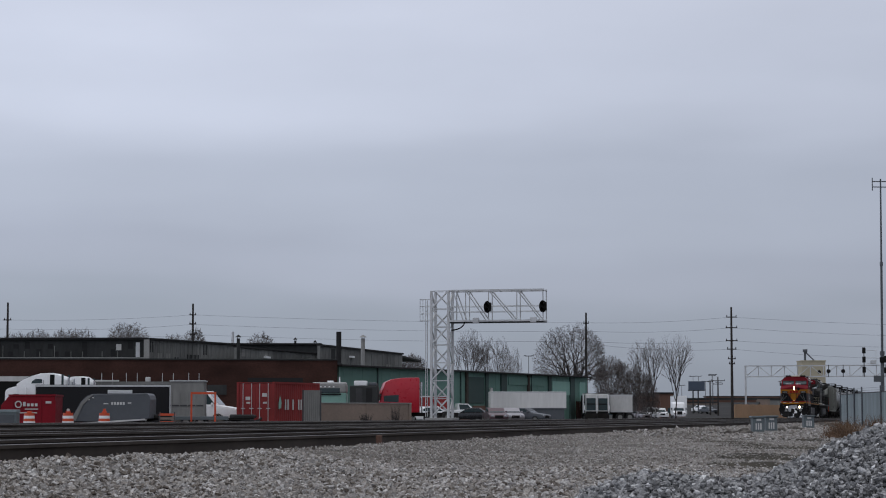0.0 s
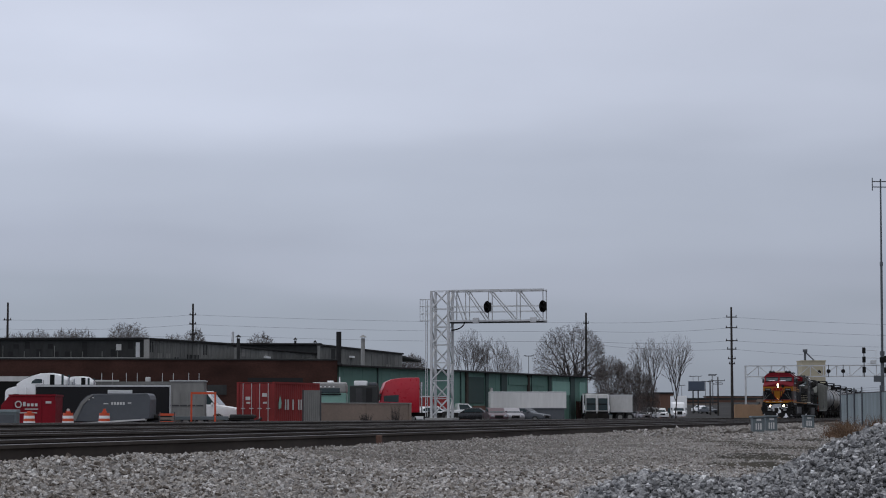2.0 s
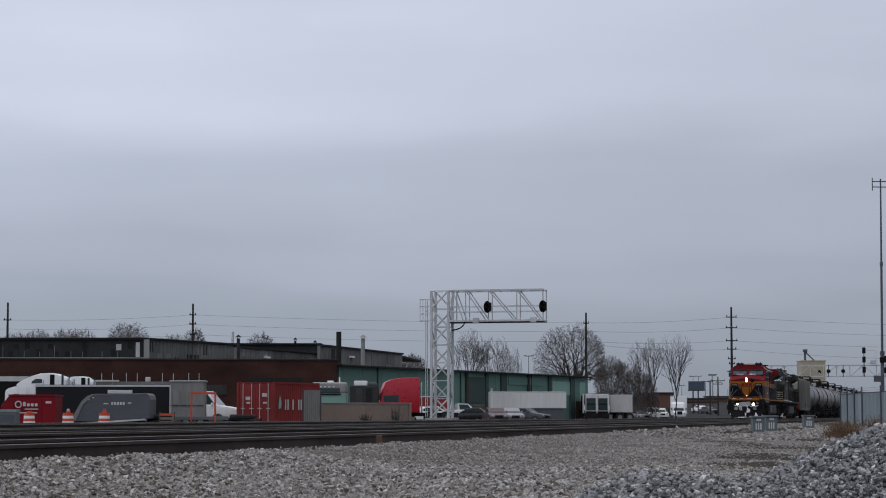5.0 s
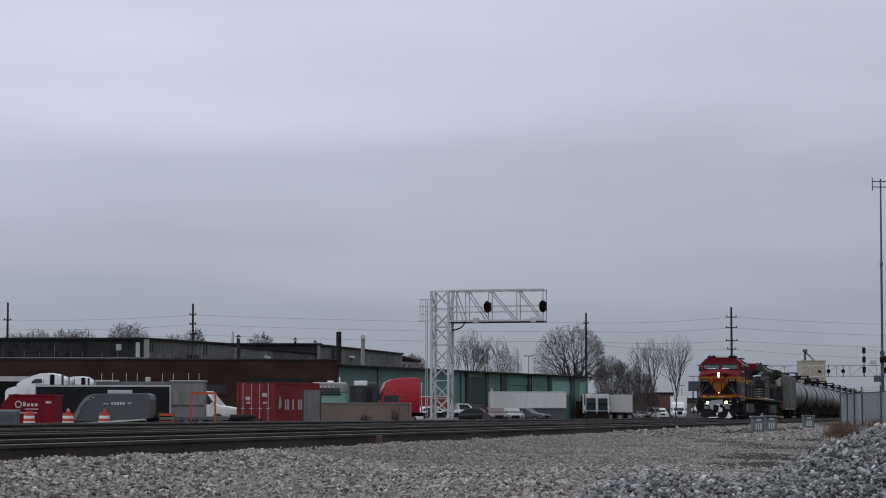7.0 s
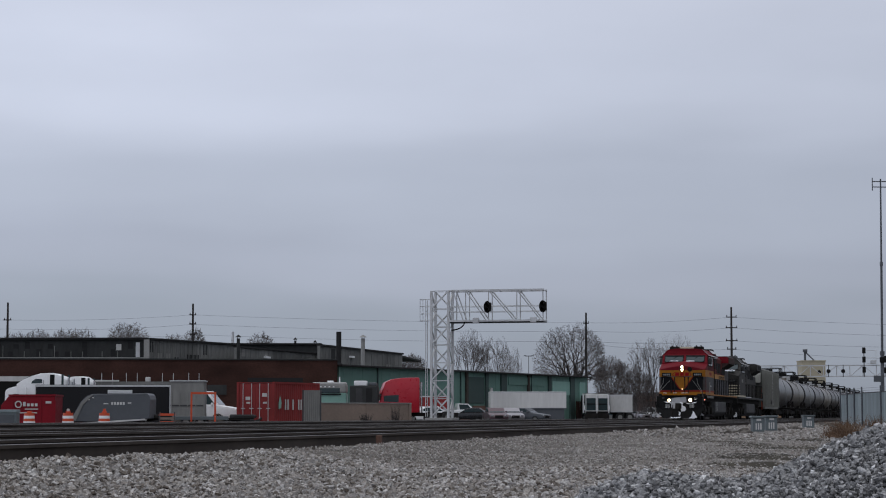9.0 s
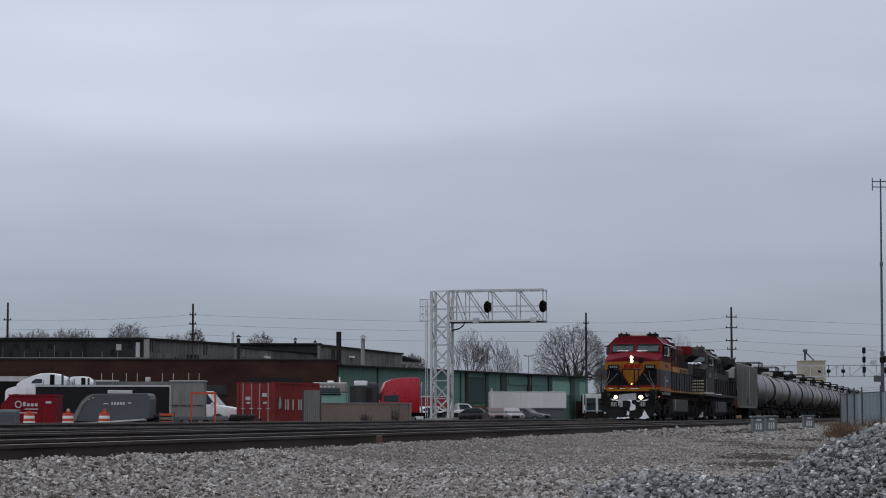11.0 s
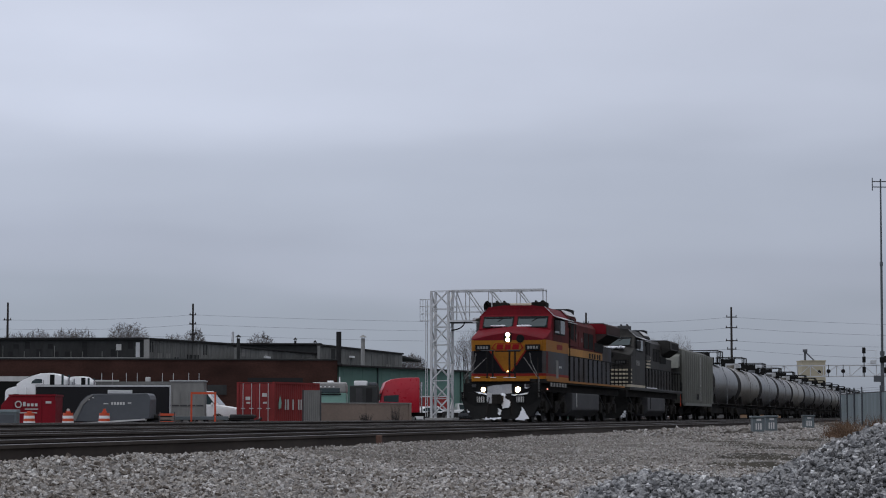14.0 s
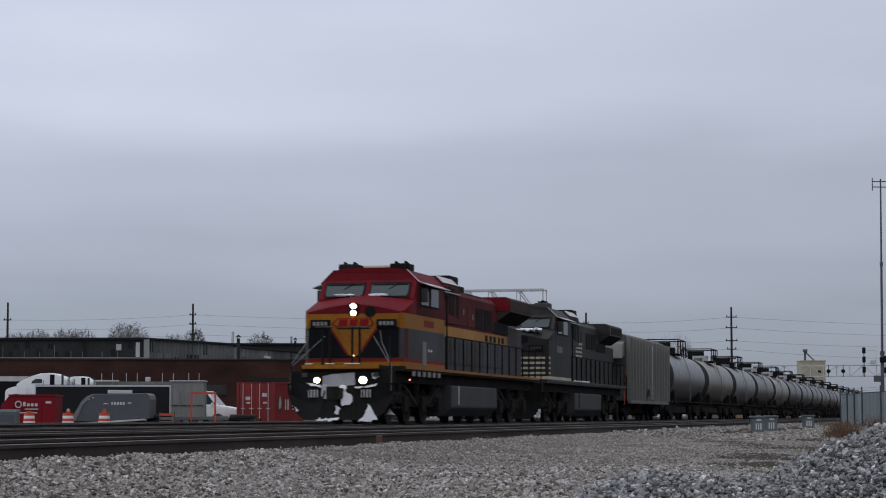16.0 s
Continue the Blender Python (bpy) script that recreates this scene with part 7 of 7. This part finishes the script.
# ---- bare trees ----
def bare_tree(name, height, width, seed, label, levels=6, trunk_r=0.28, split=0.3, kids=(6, 4, 4, 4, 3), x=0, y=0, rise=0.55, twig=0.014, group="bare winter trees"):
    """A leafless tree of that height and crown width; rise: how steeply the limbs climb."""
    rng = random.Random(seed)
    t = thing(name, label, "tree", Matrix.Translation((x, y, GROUND)), group=group)
    big, fine = B(), B()

    def grow(p, d, ln, r, lev):
        seg = 4 if lev < 3 else 2
        q, pts = p, [p]
        for i in range(seg):
            d = (d + Vector((rng.gauss(0, 0.13), rng.gauss(0, 0.13), rng.gauss(0.07 if 0 < lev < 3 else 0.0, 0.07)))).normalized()
            q = q + d * (ln / seg)
            pts.append(q)
        for i in range(seg):
            r0, r1 = r * (1 - 0.5 * i / seg), r * (1 - 0.5 * (i + 1) / seg)
            tube(big if lev < 3 else fine, pts[i], pts[i + 1], r0, r1, n=8 if lev == 0 else 5 if lev < 3 else 3, caps=False)
        if lev >= levels - 1:
            return
        n = kids[min(lev, len(kids) - 1)]
        turn = rng.uniform(0, 6.28)
        for k in range(n):
            f = rng.uniform(0.5 if lev else 0.6, 1.0) if k else 1.0
            j = min(int(f * seg), seg - 1)
            base = pts[j].lerp(pts[j + 1], f * seg - j)
            az = turn + k * 6.283 / n + rng.gauss(0, 0.4)
            side = Vector((math.cos(az), math.sin(az), 0))
            if lev == 0:
                nd = (side + Vector((0, 0, rise * rng.uniform(0.5, 1.9)))).normalized()
            else:
                nd = (d + (side - d * side.dot(d)) * rng.uniform(0.45, 0.95) + Vector((0, 0, rng.uniform(-0.1, 0.2)))).normalized()
            grow(base, nd, ln * (rng.uniform(0.9, 1.15) if lev == 0 else rng.uniform(0.55, 0.78)), max(r * (0.55 if lev else 0.5), twig), lev + 1)

    grow(Vector((0, 0, 0)), Vector((0, 0, 1)), height * split, trunk_r, 0)
    co = np.array([v.co[:] for v in fine.verts])
    kz = height / np.percentile(co[:, 2], 98)
    kx = width / 2 / np.percentile(np.abs(co[:, :2]), 98.5)
    mid, rz, rx_ = height * 0.56, height * 0.46, width * 0.52
    for b in (big, fine):
        for v in b.verts:
            p = Vector((v.co.x * kx, v.co.y * kx, v.co.z * kz))
            e = math.sqrt((p.x / rx_) ** 2 + (p.y / rx_) ** 2 + (max(0.0, p.z - mid) / rz) ** 2)
            if e > 1:
                k = (1 + 0.25 * (e - 1)) / e
                p = Vector((p.x * k, p.y * k, mid + (p.z - mid) * k if p.z > mid else p.z))
            v.co = p
    part("trunk", big, "bark", t)
    part("crown", fine, "twig", t, "bare twigs and branches")
    return t


def domed_tree(height, width, seed, label, x, y, tips, trunk_r=0.4, fork=0.2, base=0.4, twig=0.024, name="tree", group="bare winter trees", fan=4, shell=0.5, low=-0.1):
    """A leafless tree whose limbs fork again and again to fill a rounded crown; fork: where the trunk parts, base: the crown's lowest edge."""
    rng = np.random.default_rng(seed)
    t = thing(name, label, "tree", Matrix.Translation((x, y, GROUND)), group=group)
    big, fine = B(), B()
    az, up = rng.uniform(0, 2 * math.pi, tips), rng.uniform(low, 1, tips)
    rad = (shell + (1 - shell) * rng.random(tips) ** 0.6) * (1 + 0.07 * np.sin(3 * az + seed) + 0.06 * np.sin(5 * az + 4 * up + seed * 2))
    flat = np.maximum(0.0, 1 - np.maximum(up, 0) ** 2.5) ** (1 / 2.2)
    cz, rz = height * base, height * (1 - base)
    pts = np.stack([flat * np.cos(az) * rad * width / 2, flat * np.sin(az) * rad * width / 2, cz + up * rad * np.where(up > 0, rz, rz * 0.9)], 1)

    def limb(p, q, r0, r1, bend):
        n = 3 if r0 > 0.06 else 2 if r0 > 0.03 else 1
        prev = p
        for i in range(1, n + 1):
            f = i / n
            nxt = p.lerp(q, f) + bend * (f * (1 - f))
            if i == n:
                nxt = q
            tube(big if r0 > 0.055 else fine, prev, nxt, r0 + (r1 - r0) * (i - 1) / n, r0 + (r1 - r0) * f, n=7 if r0 > 0.15 else 4 if r0 > 0.05 else 3, caps=False)
            prev = nxt

    def spread(p, group, r, lev):
        if len(group) == 1:
            limb(p, Vector(group[0]), r, twig * 0.6, Vector((0, 0, 0)))
            return
        k = min(len(group), 6 if lev == 0 else 3 if lev < 3 and rng.random() < 0.45 else 2)
        cen = group[rng.choice(len(group), k, replace=False)]
        for _ in range(4):
            own = np.argmin(((group[:, None] - cen[None]) ** 2).sum(2), 1)
            cen = np.array([group[own == i].mean(0) if (own == i).any() else cen[i] for i in range(k)])
        for i in range(k):
            g = group[own == i]
            if not len(g):
                continue
            step = Vector(g.mean(0)) - p
            if lev < fan:
                out = 1 - 0.77 ** (lev + rng.uniform(0.6, 1.4))
                q = top.lerp(Vector(g.mean(0)), out) + Vector(rng.normal(0, 0.08, 3)) * step.length * (1 - out)
            else:
                q = p + step * rng.uniform(0.4, 0.56) + Vector(rng.normal(0, 0.06, 3)) * step.length
            rr = max(twig, r * (len(g) / len(group)) ** (0.42 if shell < 0.6 else 0.34 if lev < 3 else 0.52))
            limb(p, q, rr, max(twig, rr * 0.85), Vector((0, 0, (-0.5 if shell > 0.6 else -0.25) * step.length if lev < 2 else 0.0)))
            spread(q, g, max(twig, rr * 0.85), lev + 1)

    top = Vector((rng.normal(0, 0.1), 0, height * fork))
    tube(big, (0, 0, 0), top * 0.3, trunk_r * 1.25, trunk_r, n=10, caps=False)
    tube(big, top * 0.3, top, trunk_r, trunk_r * 0.85, n=10, caps=False)
    spread(top, pts, trunk_r * 0.8, 0)
    part("trunk", big, "bark", t)
    part("crown", fine, "twig", t, "bare twigs and branches")
    return t


domed_tree(13.00 + 0.4, 10.6, 5, "large spreading bare tree behind the green warehouse", 18.30, 290, 8500, 0.62, 0.40, 0.52, 0.014, shell=0.66, low=-0.3)
bare_tree("tree", 12.67 + 0.4, 6.498, 12, "bare winter tree behind the signal mast", 6, 0.24, 0.3, (7, 4, 4, 4, 3), 4.33, 305, 1.1, 0.02)
bare_tree("tree", 11.94 + 0.4, 6.097, 23, "bare winter tree behind the signal mast", 6, 0.2, 0.3, (7, 4, 4, 4, 3), 7.45, 310, 1.1, 0.02)
bare_tree("tree", 11.03 + 0.4, 4.343, 24, "bare winter tree behind the green warehouse", 6, 0.18, 0.3, (5, 4, 4, 3, 3), 10.08, 318, 1.0, 0.02)
bare_tree("tree", 12.52 + 0.4, 4.026, 31, "tall narrow bare tree across the road", 6, 0.32, 0.35, (5, 4, 3, 3, 3), 31.48, 335, 2.2, 0.018)
bare_tree("tree", 12.89 + 0.4, 4.644, 32, "tall narrow bare tree across the road", 6, 0.34, 0.35, (5, 4, 4, 3, 3), 34.18, 340, 2.0, 0.018)
bare_tree("tree", 12.82 + 0.4, 6.711, 41, "slender bare tree with upswept limbs by the road", 6, 0.42, 0.6, (9, 4, 3, 3, 2), 35.45, 315, 0.9, 0.018)
for x0, y, top, sd, w_ in ((24.15, 318, 8.61, 51, 3.474), (26.39, 322, 9.59, 52, 4.046), (28.49, 326, 8.82, 53, 4.096), (30.83, 332, 8.25, 54, 3.990), (33.13, 336, 7.44, 55, 3.304)):
    bare_tree("bare_shrub", top + 0.4, w_, sd, "dense tangle of bare brush beside the road", 6, 0.08, 0.15, (9, 4, 4, 3, 3), x0, y, 1.6, 0.012, group="bare brush by the road")
for x0, y, top, sd, w_ in ((24.69, 316, 5.46, 81, 3.798), (27.27, 320, 6.22, 82, 4.196), (30.09, 324, 5.94, 83, 3.894), (32.79, 328, 5.30, 84, 3.584)):
    domed_tree(top + 0.4, w_, sd, "low dense bare brush beside the road", x0, y, 1500, 0.12, 0.06, 0.25, 0.022, "bare_shrub", "bare brush by the road")
for x0, y, top, sd, w_ in ((-71.05, 345, 14.11, 61, 4.712), (-68.64, 350, 14.79, 62, 5.354), (-63.33, 345, 14.77, 63, 4.712), (-61.38, 350, 14.98, 64, 4.780), (-50.48, 330, 15.13, 65, 5.949), (-45.14, 345, 13.83, 66, 4.146), (-41.97, 350, 15.08, 67, 3.442), (-31.66, 360, 14.72, 68, 4.720), (-5.02, 340, 10.48, 69, 4.086)):
    domed_tree(top + 0.4, w_ * 1.3, sd, "bare winter tree showing above the warehouse roof", x0, y, 3800, 0.4, 0.4, 0.68, 0.022, fan=1)


# ---- fence, cases and grass beside the line ----
def make_fence():
    f = thing("slatted_fence", "grey-blue slatted chain-link yard fence with dark posts", "fence", Matrix.Identity(4))
    a, b, c = (22.72, 118), (21.92, 108), (21.51, 92)
    z0 = -0.36
    for p, q, n, top in ((a, b, 26, 1.44), (b, c, 46, 1.44)):
        for i in range(n):
            part("slat", slab(B(), between(p, q, (i + 0.04) / n), between(p, q, (i + 0.94) / n), z0, top, 0.02), "fence", f)
        part("top_rail", tube(B(), (p[0], p[1] - 0.04, top), (q[0], q[1] - 0.04, top), 0.025, n=6), "tankgrey", f)
        for k in (0.0, 0.33, 0.66, 1.0):
            x, y = between(p, q, k, 0.05)
            part("post", tube(B(), (x, y, z0), (x, y, top + 0.32), 0.04, n=8), "bin_grey", f)
        for dz in (0.12, 0.24):
            part("strand", tube(B(), (p[0], p[1], top + dz), (q[0], q[1], top + dz), 0.008, n=4), "bin_grey", f)


make_fence()


def relay_case(x, y, w_, h_, label):
    c = thing("relay_case", label, "relay case", Matrix.Translation((x, y, -0.29)), group="relay cases beside the track")
    part("body", box(B(), -w_ / 2, w_ / 2, -0.25, 0.25, 0.06, h_, 0.02), "case", c)
    part("hood", box(B(), -w_ / 2 - 0.04, w_ / 2 + 0.04, -0.3, 0.3, h_, h_ + 0.06, 0.02), "case", c)
    part("plinth", box(B(), -w_ / 2 - 0.05, w_ / 2 + 0.05, -0.3, 0.3, -0.05, 0.06), "concrete", c)
    for k in range(3):
        part("louvre", box(B(), -w_ * 0.28 + k * w_ * 0.2, -w_ * 0.17 + k * w_ * 0.2, -0.262, -0.25, 0.12, h_ * 0.66), "offwhite", c, "pale louvre")
    part("top_plate", box(B(), -w_ * 0.2, w_ * 0.2, -0.262, -0.25, h_ * 0.82, h_ * 0.95), "offwhite", c)


relay_case(9.42, 62, 0.347, 0.466, "grey-green steel relay case with pale louvres")
relay_case(10.52, 66.5, 0.363, 0.481, "grey-green steel relay case with pale louvres")
relay_case(14.82, 84, 0.413, 0.505, "small grey steel relay case with pale louvres")
rng = random.Random(4)
for x0, y, w_, h_ in ((7.79, 56, 0.4, 0.13), (8.36, 58, 0.6, 0.2), (11.14, 68, 0.35, 0.16), (12.89, 76, 0.5, 0.18), (18.33, 100, 0.9, 0.2)):
    bm = B()
    blob(bm, (0, 0, h_ * 0.3), (w_, w_ * 0.7, h_ * 1.3), int(y), 3)
    solid("concrete_lump", bm, "gravel", "low broken concrete lump on the gravel", "rubble", Matrix.Translation((x0, y, -0.33)), group="rubble by the relay cases")
drum = thing("rail_anchor_block", "small rusty brown block against the rail", "rail fitting", Matrix.Translation((on_track(26.2, 9.5))) @ TRAVEL)
part("block", box(B(), -0.06, 0.06, -0.03, 0.03, -0.16, -0.02, 0.01), "brown", drum)


def grass_patch(name, spots, label):
    rng = random.Random(9)
    bm = B()
    for x, y, rx, ry, n, h in spots:
        for k in range(n):
            px, py = x + rng.gauss(0, rx), y + rng.gauss(0, ry)
            hh = h * rng.uniform(0.4, 1.15)
            lean = Vector((rng.gauss(0, 0.35), rng.gauss(0, 0.3), 1)).normalized()
            a = Vector((px, py, -0.36))
            b = a + lean * hh * 0.6
            c = b + (lean + Vector((rng.gauss(0, 0.4), rng.gauss(0, 0.3), -0.2))).normalized() * hh * 0.4
            tube(bm, a, b, 0.008, 0.006, n=3, caps=False)
            tube(bm, b, c, 0.006, 0.002, n=3, caps=False)
    ob = solid(name, bm, "straw", label, "grass", kind="stuff")


grass_patch("dry_grass", ((9.65, 50, 0.15, 0.5, 480, 0.42), (9.3, 49, 0.14, 0.5, 130, 0.24), (9.92, 51, 0.1, 0.5, 260, 0.5), (11.7, 56, 0.16, 0.6, 300, 0.6), (19.77, 104, 0.2, 2.0, 200, 0.4)), "tall dry straw-coloured grass by the fence")


# ---- loose stone ----
def mound_height(x, y):
    """The rubble mound beside the lens, over the gravel."""
    crest = float(np.interp(x, (0.35, 0.70, 0.98, 1.18, 1.36, 1.55, 1.72, 1.95, 2.15, 2.6, 3.4, 5.0), (-0.40, -0.14, -0.045, -0.07, -0.09, -0.07, 0.008, 0.112, 0.18, 0.27, 0.3, -0.4)))
    fall = math.exp(-((y - 10.0) / (1.25 if y < 10 else 0.9 + 0.35 * max(0, x - 1.4))) ** 2)
    return -0.42 + (crest + 0.42) * fall


def make_stones():
    rng = np.random.default_rng(11)
    mud = [(5.81, 36, 0.85, 4.0), (4.32, 27, 0.6, 2.8), (3.36, 22.5, 0.5, 1.6), (5.63, 42, 0.6, 3.0), (8.12, 46, 0.7, 4.5)]
    for i, (x, y, rx, ry) in enumerate(mud):
        bm = B()
        rings, n = 7, 40
        vs = []
        for r in range(1, rings + 1):
            row = []
            for q in range(n):
                d = Vector((math.cos(q * 2 * math.pi / n), math.sin(q * 2 * math.pi / n), 0))
                k = r / rings * (1 + 0.5 * noise.noise(d * 1.7 + Vector((i * 7, 0, 0))))
                px, py = x + d.x * rx * k, y + d.y * ry * k
                lat = TRACK_OFFSET + px * ASIDE.x + py * ASIDE.y
                row.append(bm.verts.new((px, py, bed_height(lat) + ground_noise(px * AHEAD.x + py * AHEAD.y, lat) + 0.012)))
            vs.append(row)
        bm.faces.new(vs[0])
        for r0, r1 in zip(vs, vs[1:]):
            for q in range(n):
                bm.faces.new((r0[q], r0[(q + 1) % n], r1[(q + 1) % n], r1[q]))
        solid("mud_patch", bm, "mud", "dark wet mud patch in the gravel", "mud", kind="structure", smooth=True)
    for name, y0, y1, per, s0, s1, seed in (("gravel_stones", 2.5, 12.5, 260, 0.02, 0.055, 4), ("gravel_stones", 12.5, 22, 1050, 0.013, 0.038, 1), ("gravel_stones", 22, 45, 400, 0.014, 0.036, 2), ("gravel_stones", 45, 100, 40, 0.04, 0.09, 3)):
        area = 0.225 * (y1 ** 2 - y0 ** 2)
        n = int(area * per)
        y = np.sqrt(rng.uniform(y0 ** 2, y1 ** 2, n))
        x = rng.uniform(-0.225, 0.225, n) * y
        lat = TRACK_OFFSET + x * ASIDE.x + y * ASIDE.y
        s = x * AHEAD.x + y * AHEAD.y
        keep = (lat > 9.62) & (lat < 30)
        for mx, my, rx, ry in mud:
            keep &= (((x - mx) / rx) ** 2 + ((y - my) / ry) ** 2 > rng.uniform(-0.6, 1.3, n))
        x, y, lat, s = x[keep], y[keep], lat[keep], s[keep]
        size = s0 + (s1 - s0) * rng.random(len(x)) ** 2.2
        z = np.array([bed_height(l) + ground_noise(a, l) for a, l in zip(s, lat)]) + size * rng.uniform(-0.15, 0.6, len(x))
        third = np.arange(len(x)) % 5 < 2
        for pick, faces in (((third, 20), (~third, 12)) if y1 == 22 else ((x < 1e9, 8),)):
            me = rocks_mesh(name, np.stack([x, y, z], 1)[pick], size[pick] * 1.2, "stone" if y1 < 30 else "stone_fine", faces, seed + faces)
            tagged(new(name, me), "pale crushed limestone lying loose beside the tracks", "gravel", kind="stuff")
    # stained stones between the rails and tracks
    n = 16000
    y = np.sqrt(rng.uniform(22 ** 2, 130 ** 2, n))
    x = rng.uniform(-0.225, 0.225, n) * y
    lat = TRACK_OFFSET + x * ASIDE.x + y * ASIDE.y
    keep = (lat > -14.5) & (lat < 9.6)
    for c in TRACK_LATS:
        keep &= np.abs(np.abs(lat - c) - 0.7535) > 0.13
    x, y, lat = x[keep], y[keep], lat[keep]
    size = 0.05 + 0.07 * rng.random(len(x)) ** 2
    me = rocks_mesh("ballast_stones", np.stack([x, y, -0.19 + size * 0.1 + 0.05 * rng.random(len(x))], 1), size, "ballast_stone", 8, 8)
    tagged(new("ballast_stones", me), "dark stained ballast stones between the tracks", "ballast", kind="stuff")
    # the mound; its bed is coloured dark as the shade between the stones
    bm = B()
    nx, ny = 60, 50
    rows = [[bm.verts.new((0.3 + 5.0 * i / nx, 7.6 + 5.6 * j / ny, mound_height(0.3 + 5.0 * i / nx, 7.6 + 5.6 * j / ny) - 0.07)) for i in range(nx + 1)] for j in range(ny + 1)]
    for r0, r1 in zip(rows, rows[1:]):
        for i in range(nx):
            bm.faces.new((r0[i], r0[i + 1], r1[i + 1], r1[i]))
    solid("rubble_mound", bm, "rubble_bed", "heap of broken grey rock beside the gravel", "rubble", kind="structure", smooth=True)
    n = 50000
    x, y = rng.uniform(0.35, 2.75, n), rng.uniform(8.4, 11.6, n)
    size = 0.009 + 0.025 * rng.random(n) ** 1.6
    z = np.array([mound_height(a, b) for a, b in zip(x, y)]) + size * rng.uniform(-1.2, 0.9, n) - 0.008
    keep = z > -0.40
    for half, faces in ((np.arange(n) % 3 == 0, 20), (np.arange(n) % 3 != 0, 12)):
        me = rocks_mesh("rubble_stones", np.stack([x, y, z], 1)[keep & half], size[keep & half] * (1.1 if faces == 20 else 0.92), "stone_blue", faces, 5)
        tagged(new("rubble_stones", me), "broken blue-grey rock heaped beside the gravel", "rubble", kind="stuff")


make_stones()


# ---- what moves ----
def motions():
    """The train rolls towards the lens along its track; the wheels turn with it."""
    for ob, back in VEHICLES:
        rows = []
        for t in [i for i in range(17)]:
            rows.append((t, Matrix.Translation(on_track(nose_place(t) + back, 0)) @ TRAVEL))
        walk(ob, rows)
    step = 1 / 30
    for ob, back in VEHICLES[:7]:
        for w in [c for c in ob.children if c.name.startswith("wheelset")]:
            x, r = w.matrix_basis.translation.x, w.matrix_basis.translation.z
            n = 2 if r > 0.5 else 1
            walk(w, [(i * step, pose(x, 0, r, 0, math.degrees((nose_place(0) - nose_place(i * step)) / r) % 360, 0)) for i in range(0, 481, n)])


motions()
